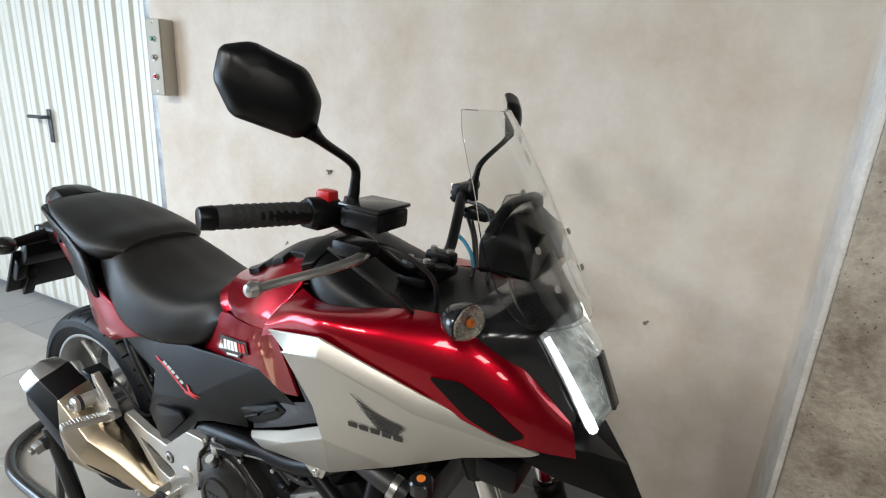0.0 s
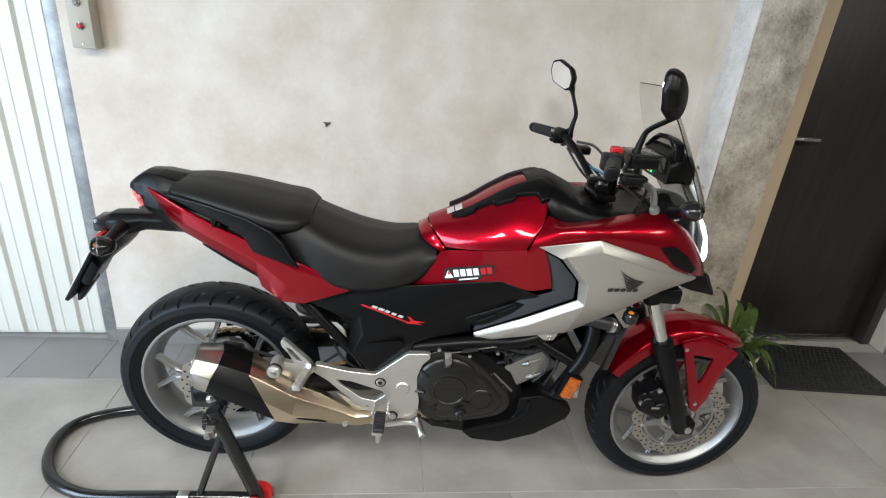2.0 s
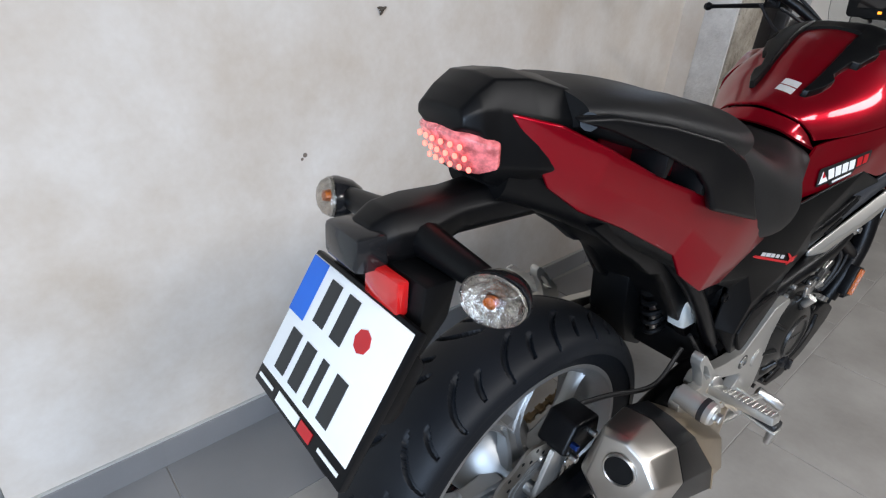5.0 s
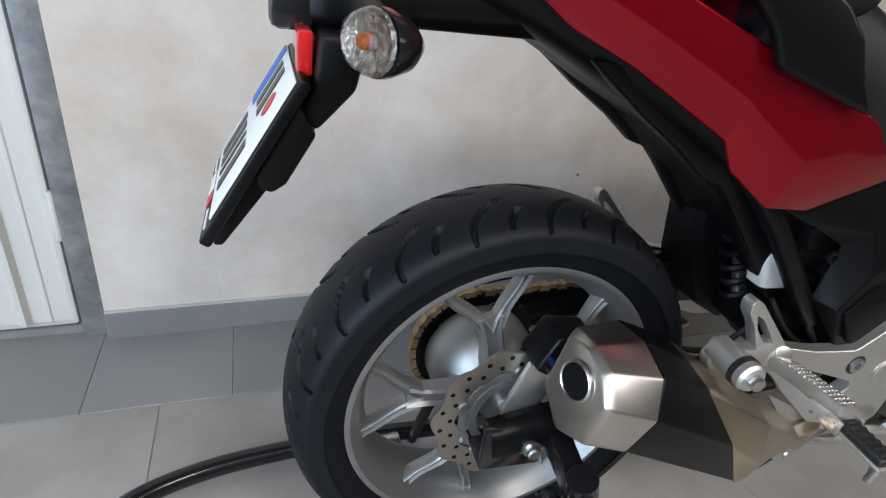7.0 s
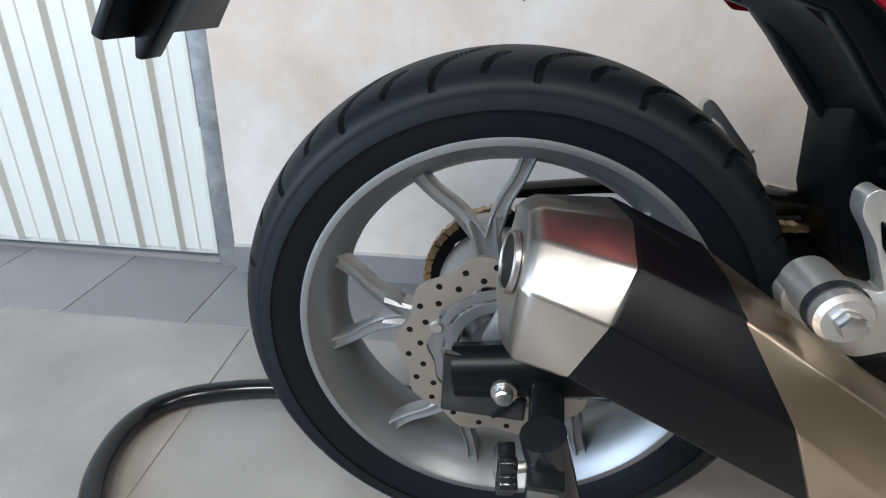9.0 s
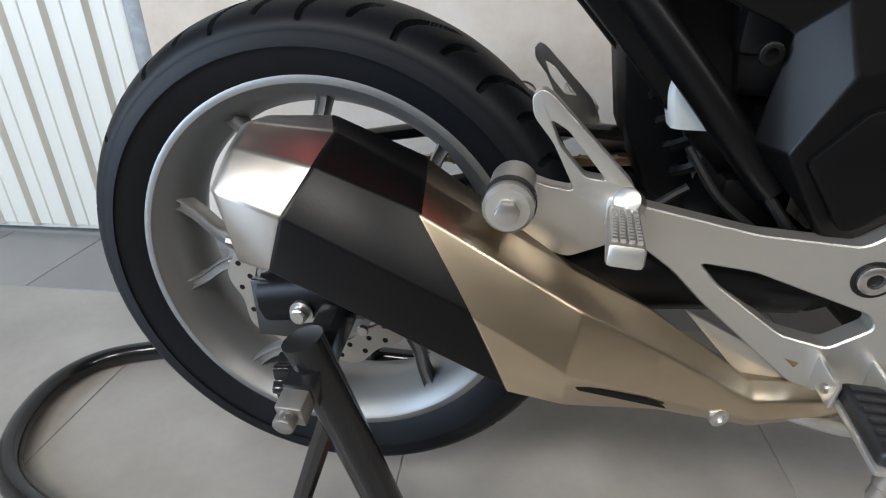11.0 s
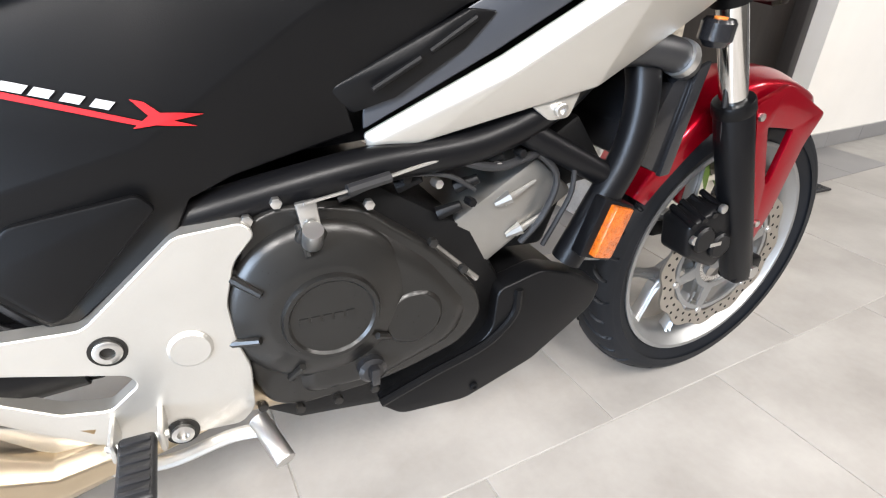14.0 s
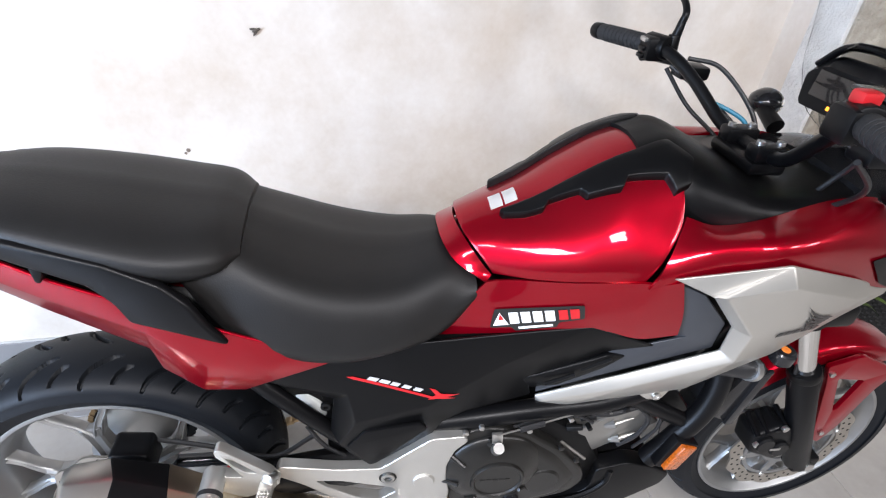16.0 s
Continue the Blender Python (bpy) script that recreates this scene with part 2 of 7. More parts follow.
def circle(cx, cz, r, n=24, a0=0.0):
    return [(cx + r * math.cos(a0 + 2 * math.pi * i / n), cz + r * math.sin(a0 + 2 * math.pi * i / n)) for i in range(n)]


def rounded(pts, r, n=4):
    """The outline with its corners rounded."""
    out = []
    k = len(pts)
    for i in range(k):
        a, b, c = (Vector((*pts[j % k], 0)) for j in (i - 1, i, i + 1))
        u, v = (a - b), (c - b)
        d = min(r, u.length * 0.45, v.length * 0.45)
        p, q = b + u.normalized() * d, b + v.normalized() * d
        for s in range(n + 1):
            t = s / n
            w = p * (1 - t) ** 2 + b * 2 * t * (1 - t) + q * t**2
            out.append((w.x, w.y))
    return out


def spin(profile, seg=64, closed=False):
    """A body turned round the y axis from (radius, y) pairs."""
    bm = bmesh.new()
    rings = []
    for r, y in profile:
        rings.append([bm.verts.new((max(r, 1e-4) * math.cos(2 * math.pi * i / seg), y, max(r, 1e-4) * math.sin(2 * math.pi * i / seg))) for i in range(seg)])
    n = len(rings)
    for k in range(n if closed else n - 1):
        a, b = rings[k], rings[(k + 1) % n]
        for i in range(seg):
            bm.faces.new((a[i], a[(i + 1) % seg], b[(i + 1) % seg], b[i]))
    if not closed:
        for ring in (rings[0], rings[-1]):
            bm.faces.new(ring)
    bmesh.ops.remove_doubles(bm, verts=bm.verts, dist=2e-5)
    return bm


def tube(pts, r, seg=12, n=None, smooth_path=True, flat=None):
    """A tube along a path; r is one radius or one for each point; flat squeezes it across."""
    p = np.asarray(pts, float)
    rr = np.full(len(p), r, float) if np.isscalar(r) else np.asarray(r, float)
    if smooth_path and len(p) > 2:
        n = n or len(p) * 6
        p, rr = crom(p, n), crom(rr.reshape(-1, 1), n).ravel()
    bm = bmesh.new()
    up = Vector((0, 0, 1))
    rings = []
    prev = None
    for i in range(len(p)):
        d = Vector(p[min(i + 1, len(p) - 1)] - p[max(i - 1, 0)]).normalized()
        if prev is None:
            side = d.cross(up if abs(d.z) < 0.95 else Vector((1, 0, 0))).normalized()
        else:
            side = (prev - d * prev.dot(d)).normalized()
        prev = side
        top = side.cross(d)
        f = flat or 1.0
        rings.append([bm.verts.new(Vector(p[i]) + float(rr[i]) * (side * math.cos(a) + top * f * math.sin(a))) for a in (2 * math.pi * k / seg for k in range(seg))])
    for a, b in zip(rings, rings[1:]):
        for k in range(seg):
            bm.faces.new((a[k], a[(k + 1) % seg], b[(k + 1) % seg], b[k]))
    bm.faces.new(rings[0][::-1])
    bm.faces.new(rings[-1])
    return bm


def rod(a, b, r, seg=14, r2=None, bev=0.0):
    bm = tube([a, b], [r, r2 if r2 is not None else r], seg, smooth_path=False)
    return bevel(bm, bev, 40)


def pin(at, r, length, way=(0, -1, 0), seg=6, bev=0.0006):
    """A bolt head or stub that points along way."""
    a, w = Vector(at), Vector(way).normalized()
    return rod(a, a + w * length, r, seg, None, bev)


def socket_bolt(at, r=0.008, h=0.008, way=(0, -1, 0)):
    """A cap screw with a sunk socket."""
    a, w = Vector(at), Vector(way).normalized()
    bm = spin([(0, 0), (r, 0), (r, -h * 0.85), (r * 0.85, -h), (r * 0.5, -h), (r * 0.5, -h * 0.4), (0, -h * 0.4)], 14)
    q = Vector((0, -1, 0)).rotation_difference(w).to_matrix().to_4x4()
    return moved(bm, Matrix.Translation(a) @ q)


def on_surface(ob, x, z, y0=-1.0):
    """Where a line along +y from y0 first meets the object's mesh."""
    hit, place, _, _ = ob.ray_cast(Vector((x, y0, z)), Vector((0, 1, 0)))
    return place.y if hit else None


def drape(name, pts, target, material, parent, off=0.0012, cuts=2, label=""):
    """A thin decal of outline (x, z) laid on the right side of a part."""
    bm = bmesh.new()
    vs = [bm.verts.new((x, 0, z)) for x, z in pts]
    for i in range(len(vs)):
        bm.edges.new((vs[i], vs[(i + 1) % len(vs)]))
    bmesh.ops.triangle_fill(bm, use_beauty=True, use_dissolve=False, edges=bm.edges[:])
    if cuts:
        bmesh.ops.subdivide_edges(bm, edges=bm.edges[:], cuts=cuts, use_grid_fill=True)
    last = -0.16
    for v in bm.verts:
        y = on_surface(target, v.co.x, v.co.z)
        last = y if y is not None else last
        v.co.y = last - off
    bmesh.ops.recalc_face_normals(bm, faces=bm.faces)
    if sum(f.normal.y for f in bm.faces) > 0:
        bmesh.ops.reverse_faces(bm, faces=bm.faces)
    ret = bmesh.ops.extrude_face_region(bm, geom=bm.faces[:])
    bmesh.ops.translate(bm, verts=[v for v in ret["geom"] if isinstance(v, bmesh.types.BMVert)], vec=(0, -0.0007, 0))
    return part(name, bm, material, parent, label)

# ---- the room ----
def room_box(name, u0, u1, w0, w1, z0, z1, material, label, r=0.0):
    return solo(name, block(u0, u1, w0, w1, z0, z1, r), material, label, "wall" if name.startswith("wall") else name.split("_")[0], "structure", ROOM)


WALL = 0.004
H = 2.62
UL, UR, WB = -3.3, 5.6, -3.5

room_box("wall_north", -0.985, 1.55, WALL, WALL + 0.2, 0, H, PLASTER, "bare cream plaster wall with pale patches behind the motorcycle")
room_box("wall_north_2", -3.5, -0.985, WALL, WALL + 0.2, 2.25, H, PLASTER, "plaster lintel above the cream metal gate")
room_box("wall_pillar", 1.537, 1.785, -0.225, WALL + 0.2, 0, H, CONCRETE, "rough bare concrete pillar with cast marks", 0.006)
room_box("wall_pillar_side", 1.524, 1.537, -0.088, WALL, 0, H, PLASTER, "cream plaster on the side of the concrete pillar")
room_box("wall_pillar_edge", 1.521, 1.537, -0.217, -0.088, 0, H, PLASTER_WHITE, "white filled plaster edge along the concrete pillar", 0.004)
room_box("wall_north_3", 1.785, 1.965, -0.083, 0.25, 0, H, BEIGE, "narrow beige plaster strip beside the dark door")
room_box("wall_north_4", 1.965, 2.92, -0.083, 0.25, 2.08, H, BEIGE, "beige plaster above the dark door")
east = Matrix.Translation((2.92, -0.082, 0)) @ Matrix.Rotation(radians(-1.9), 4, "Z")
solo("wall_north_5", block(0, 2.9, 0, 0.4, 0, H), PAINT, "white painted wall beyond the dark door", "wall", "structure", ROOM @ east)
room_box("wall_east", UR, UR + 0.2, WB, 0.4, 0, H, BACKWALL, "unseen end wall that closes the room, kept dark")
# added wall out of view; pale so the left mirror reflects something bright
room_box("wall_west", UL - 0.2, UL, -1.75, 0.216, 0, H, PLASTER, "unseen closing wall beside the open gate, pale for the mirror to reflect")
room_box("wall_west_2", UL - 0.2, UL, WB, -3.35, 0, H, BACKWALL, "unseen closing wall beside the open gate, kept dark")
room_box("wall_west_3", UL - 0.2, UL, -3.35, -1.75, 2.42, H, BACKWALL, "unseen closing lintel above the open gate, kept dark")
room_box("wall_south", UL, UR, WB - 0.2, WB, 0, H, BACKWALL, "unseen back wall that closes the room, kept dark")
room_box("ceiling", UL - 0.2, UR + 0.2, WB - 0.2, 0.45, H, H + 0.15, CEIL, "unseen garage ceiling, kept dark to hold down reflections")
solo("ground", block(-60, 60, -60, 60, -0.16, -0.06), make("yard_paving", (0.3, 0.29, 0.27), 0.9), "plain paved yard outside the garage", "ground", "structure")

# paving: one dark border row along the wall, then long pale tiles in half bond
floor = solo("floor", block(UL - 0.2, UR + 0.2, WB, 0.3, -0.05, -0.0025), GROUT, "pale grey stone-look floor tiles with a dark grey border row", "floor", "structure", ROOM)
pave = Matrix.Rotation(radians(-1.7), 4, "Z")


def tile_mesh(name, lx, ly, material):
    return mesh_of(block(0.0012, lx - 0.0012, 0.0012, ly - 0.0012, -0.012, 0.0, 0.0012, 1), name, material, 0)


def lay(me, name, u, w, m=pave):
    ob = new(name, me)
    ob.parent = floor
    ob.matrix_basis = m @ Matrix.Translation((u, w, 0))


border_me = tile_mesh("border_tile", 0.304, 0.30, BORDER)
for i in range(-8, 14):
    lay(border_me, "border_tile", -0.996 + 0.304 * i, -0.289)
pale_me = tile_mesh("floor_tile", 0.603, 0.598, TILE)
for row in range(6):
    w = -0.289 - 0.598 * (row + 1)
    for i in range(-5, 12):
        u = -0.842 + 0.603 * i + (0.3 if row % 2 else 0.0)
        if -3.6 < u < 5.6:
            lay(pale_me, "floor_tile", u, w)

# skirting of cut border tiles
skirting = solo("baseboard", block(-0.985, 1.523, WALL - 0.006, WALL, 0, 0.083), GROUT_PALE, "grey tile skirting with pale joints", "baseboard", "structure", ROOM)
skirt_me = mesh_of(block(0.0012, 0.3028, -0.008, 0.0, 0.0, 0.077, 0.001, 1), "skirting_tile", BORDER, 0)
for i in range(8):
    ob = new("skirting_tile", skirt_me)
    ob.parent = skirting
    ob.matrix_basis = Matrix.Translation((-0.994 + 0.304 * i + (0.009 if i == 0 else 0), WALL - 0.002, 0))
skirting_2 = solo("baseboard_2", block(0.0, 2.8, -0.006, 0, 0, 0.079), GROUT_PALE, "grey tile skirting on the white wall", "baseboard", "structure", ROOM @ east)
for i in range(9):
    ob = new("skirting_tile", skirt_me)
    ob.parent = skirting_2
    ob.matrix_basis = Matrix.Translation((0.304 * i, -0.003, 0))

# cream sheet-metal gate
gate = thing("garage_gate", "cream enamelled sheet-metal garage gate with upright ribs", "gate", kind="structure", m=ROOM @ Matrix.Translation((-0.015, WALL + 0.045, 0)))


def rib_panel(width, z0, z1):
    prof = [(0, 0), (0.010, -0.014), (0.020, -0.014), (0.030, 0), (width * 0.52, 0.0), (width * 0.55, -0.003), (width * 0.60, -0.003), (width * 0.63, 0), (width, 0)]
    bm = bmesh.new()
    rows = [[bm.verts.new((x, y + t, z)) for x, y in prof] for t in (0, 0.004) for z in (z0, z1)]
    n = len(prof)
    for k in range(n - 1):
        for a, b in ((0, 1), (3, 2)):
            bm.faces.new((rows[a][k], rows[a][k + 1], rows[b][k + 1], rows[b][k]))
        for a, b in ((0, 2), (1, 3)):
            bm.faces.new((rows[a][k], rows[a][k + 1], rows[b][k + 1], rows[b][k]))
    for k in (0, n - 1):
        bm.faces.new((rows[0][k], rows[1][k], rows[3][k], rows[2][k]))
    return bm


rib_me = mesh_of(rib_panel(0.1165, 0.035, 2.235), "gate_panel", GATE, 20)
for i in range(18):
    ob = new("panel", rib_me)
    ob.parent = gate
    ob.matrix_basis = Matrix.Translation((-1.047 - 0.1165 * (i + 1), 0, 0))
part("stile", block(-1.049, -1.036, -0.012, 0.028, 0.035, 2.235, 0.002), GATE, gate)
part("bottom_rail", block(-3.2, -1.045, 0.005, 0.035, 0.02, 0.07, 0.002), GATE, gate)
part("jamb", block(-1.026, -0.972, -0.03, 0.03, 0, 2.25, 0.003), ZINC, gate, "galvanised steel gate jamb with grey stains")
part("jamb_rail", block(-3.25, -1.026, -0.02, 0.05, 2.235, 2.30, 0.003), ZINC, gate)
for z in (0.33, 1.75):
    part("hinge", join(rod((-1.031, -0.02, z - 0.06), (-1.031, -0.02, z + 0.06), 0.008, 12, bev=0.001), block(-1.046, -1.032, -0.018, -0.012, z - 0.045, z + 0.045)), GATE, gate)
lock = part("lock_plate", block(-1.862, -1.832, -0.021, -0.013, 0.975, 1.145, 0.003), make("black_lock_paint", (0.05, 0.055, 0.065), 0.4), gate, "dark lock plate with lever handle")
part("door_handle", tube([(-1.847, -0.018, 1.105), (-1.847, -0.055, 1.105), (-1.887, -0.06, 1.105), (-1.955, -0.058, 1.102)], 0.009), lock.data.materials[0], lock)

# control box of the gate
box = thing("control_box", "beige plastic gate control box with three buttons", "switch box", m=ROOM @ Matrix.Translation((-0.885, WALL, 1.425)))
BOXPL = make("beige_box_plastic", (0.42, 0.385, 0.32), 0.5, var=0.05)
body = part("housing", block(-0.038, 0.038, -0.062, 0, -0.15, 0.15, 0.004), BOXPL, box)
part("lid", block(-0.0375, 0.0375, -0.068, -0.0625, -0.148, 0.148, 0.002), BOXPL, box)
for z, c in ((0.072, (0.02, 0.2, 0.08)), (0.0, (0.22, 0.2, 0.17)), (-0.075, (0.5, 0.02, 0.02))):
    ring = part("collar", moved(spin([(0, 0), (0.0125, 0), (0.0125, -0.006), (0.0105, -0.008), (0, -0.008)], 20), Matrix.Translation((0, -0.068, z))), STEEL, box)
    part("button", moved(spin([(0, -0.006), (0.0088, -0.006), (0.0088, -0.012), (0.007, -0.0145), (0, -0.0145)], 20), Matrix.Translation((0, -0.068, z))), make("button_cap", c, 0.35, var=0.02, bump=0), ring)
for z in (0.135, -0.135):
    part("screw", moved(socket_bolt((0, -0.068, z), 0.004, 0.002), Matrix()), STEEL, box)

# dark door in its frame
door = thing("door_1", "closed dark brown wood-grain door with a steel lever handle", "door", kind="structure", m=ROOM)
part("leaf", block(1.967, 2.86, 0.066, 0.106, 0.025, 2.06, 0.003), DOORWOOD, door)
part("frame_left", block(1.967, 1.985, 0.052, 0.0655, 0, 2.06, 0.003), DARKFRAME, door)
part("frame_right", block(2.862, 2.918, 0.0, 0.11, 0, 2.08, 0.006), DARKFRAME, door)
part("frame_top", block(1.967, 2.86, 0.04, 0.12, 2.061, 2.079, 0.003), DARKFRAME, door)
thr = part("threshold", block(1.967, 2.86, 0.03, 0.105, 0.0, 0.018, 0.003), STEEL, door, "ribbed steel threshold")
for k in range(3):
    part("threshold_rib", block(1.969, 2.855, 0.037 + 0.01 * k, 0.043 + 0.01 * k, 0.018, 0.022, 0.001), STEEL, thr)
plate_h = part("handle_plate", block(2.015, 2.055, 0.058, 0.0655, 0.965, 1.17, 0.004), STEEL, door)
part("door_handle", tube([(2.035, 0.06, 1.105), (2.035, 0.022, 1.105), (2.05, 0.012, 1.105), (2.17, 0.012, 1.105)], 0.0095, n=20), STEEL, plate_h)
part("keyhole", moved(spin([(0, -0.002), (0.009, -0.002), (0.009, -0.008), (0, -0.008)], 18), Matrix.Translation((2.035, 0.0585, 1.02))), STEEL, plate_h)

# rubber mat with a raised honeycomb of studs
mat_o = thing("door_mat", "black rubber door mat with raised studs before the dark door", "mat", m=ROOM @ Matrix.Translation((2.046, -0.378, 0)) @ Matrix.Rotation(radians(-6.3), 4, "Z"))
part("mat_base", block(0, 0.597, 0, 0.40, 0.001, 0.010, 0.003), RUBBERMAT, mat_o)
bm = bmesh.new()
for i in range(22):
    for j in range(15):
        x, y = 0.02 + 0.026 * i + (0.013 if j % 2 else 0), 0.018 + 0.0258 * j
        if x < 0.59:
            join(bm, moved(spin([(0, 0.0145), (0.006, 0.0145), (0.0085, 0.0095)], 6), Matrix.Translation((x, y, 0)) @ Matrix.Rotation(radians(90), 4, "X")))
tagged(part("studs", bm, RUBBERMAT, mat_o), kind="stuff")

# ---- motorcycle materials ----
RED = make("candy_red_lacquer", (0.29, 0.0011, 0.010), 0.29, 0.72, var=0.04, scale=5, fine=900, bump=0.0, rvar=0.02, coat=0.6, spec=0.05)
SILVER = make("matt_silver_paint", (0.46, 0.44, 0.40), 0.36, 0.7, var=0.03, scale=5, fine=700, bump=0.015)
BLACKPL = make("grained_black_plastic", (0.0028, 0.0028, 0.0031), 0.37, var=0.15, scale=20, fine=900, bump=0.14, depth=0.0006, spec=0.19)
GLOSSBLACK = make("gloss_black_plastic", (0.012, 0.012, 0.013), 0.16, var=0.1, bump=0.0)
SATINBLACK = make("satin_black_paint", (0.0035, 0.0035, 0.004), 0.34, var=0.12, fine=500, bump=0.04, spec=0.20)
# bluish grey carries the daylight sheen of a black insert in its colour
GREYPL = make("insert_sheen_grey", (0.040, 0.043, 0.050), 0.34, 0.2, var=0.12, fine=800, bump=0.1, depth=0.0006, spec=0.5)
SEATVINYL = make("black_seat_vinyl", (0.0105, 0.010, 0.0098), 0.48, var=0.12, scale=25, fine=420, bump=0.25, depth=0.0008, spec=0.28)
TYRE = make("tyre_rubber", (0.0056, 0.0066, 0.0086), 0.5, var=0.25, scale=9, fine=260, bump=0.1, depth=0.0008, spec=0.20)
RIM = make("silver_wheel_paint", (0.30, 0.30, 0.295), 0.42, 0.8, var=0.06, scale=12, fine=300, bump=0.02)
ALU = make("satin_cast_aluminium", (0.54, 0.525, 0.49), 0.36, 0.8, var=0.06, scale=14, fine=420, bump=0.05)
CYLCAST = make("grey_cylinder_casting", (0.30, 0.29, 0.27), 0.38, 0.85, var=0.10, scale=14, fine=420, bump=0.06)
CHROME = make("polished_chrome", (0.74, 0.74, 0.73), 0.10, 1.0, var=0.04, bump=0.0)
BRUSHED = make("brushed_stainless", (0.54, 0.45, 0.33), 0.31, 1.0, var=0.06, scale=5, fine=60, bump=0.0, rvar=0.10, stretch=(1, 6, 10))
CAST = make("dark_cast_case", (0.016, 0.0152, 0.014), 0.29, 0.3, var=0.14, scale=18, fine=500, bump=0.06, depth=0.0008, spec=0.4)
ENGINE = make("black_engine_parts", (0.004, 0.004, 0.0043), 0.45, 0.1, var=0.3, scale=25, fine=250, bump=0.1, spec=0.2)
DISC = make("brake_disc_steel", (0.46, 0.43, 0.385), 0.42, 1.0, var=0.10, scale=20, fine=300, bump=0.04)
CAPSTEEL = make("brushed_cap_steel", (0.54, 0.51, 0.47), 0.32, 1.0, var=0.04, scale=4, fine=50, bump=0.0, rvar=0.08, stretch=(1, 1, 8))
CHAINM = make("chain_steel", (0.32, 0.23, 0.13), 0.36, 0.9, var=0.25, scale=60, bump=0.1)
BOLT = make("zinc_bolts", (0.55, 0.54, 0.52), 0.3, 0.95, var=0.1, bump=0.03)
AMBER = make("amber_reflector", (0.40, 0.085, 0.002), 0.28, var=0.35, scale=170, fine=420, bump=0.5, coat=0.5, gain=3.0)
REDLENS = make("red_lens", (0.55, 0.012, 0.012), 0.15, var=0.1, coat=0.8, bump=0.05)
STANDPAINT = make("black_stand_enamel", (0.010, 0.010, 0.011), 0.17, var=0.15, bump=0.02)
REDWHEEL = make("red_castor_plastic", (0.55, 0.02, 0.018), 0.4, var=0.08, bump=0.05)
WHITEPL = make("white_decal", (0.8, 0.8, 0.78), 0.4, var=0.02, bump=0)
PALEDECAL = make("pale_grey_decal", (0.45, 0.45, 0.45), 0.4, var=0.02, bump=0)
REDDECAL = make("red_decal", (0.45, 0.010, 0.014), 0.35, var=0.02, bump=0)
BLACKDECAL = make("black_decal", (0.012, 0.012, 0.012), 0.35, var=0.02, bump=0)
SCREEN = glass("clear_windscreen", (0.93, 0.945, 0.945), 0.02, 1.38)
SMOKEPANEL = glass("smoky_inner_panel", (0.50, 0.50, 0.50), 0.25, 1.2)
LENS = glass("clear_lamp_lens", (0.95, 0.95, 0.95), 0.03, 1.3)
DULLBOWL = make("faceted_reflector_bowl", (0.42, 0.38, 0.33), 0.25, 0.9, var=0.6, scale=150, fine=240, bump=0.8, depth=0.003)
MIRROR = make("mirror_glass", (0.85, 0.86, 0.87), 0.015, 1.0, var=0.0, bump=0.0, rvar=0)

# ---- motorcycle: along x, its nose at +x, its right side at -y ----
bike = thing("motorcycle", "red and silver adventure motorcycle held upright on a rear paddock stand", "motorcycle")
RA, FA = Vector((0.027, 0, 0.373)), Vector((1.546, 0, 0.307))


def both(name, bm, material, parent=None, label=""):
    """A part on the right side and its twin on the left."""
    twin = flipped(bm.copy())
    a = part(name, bm, material, parent or bike, label)
    return a, part(name, twin, material, parent or bike, label)


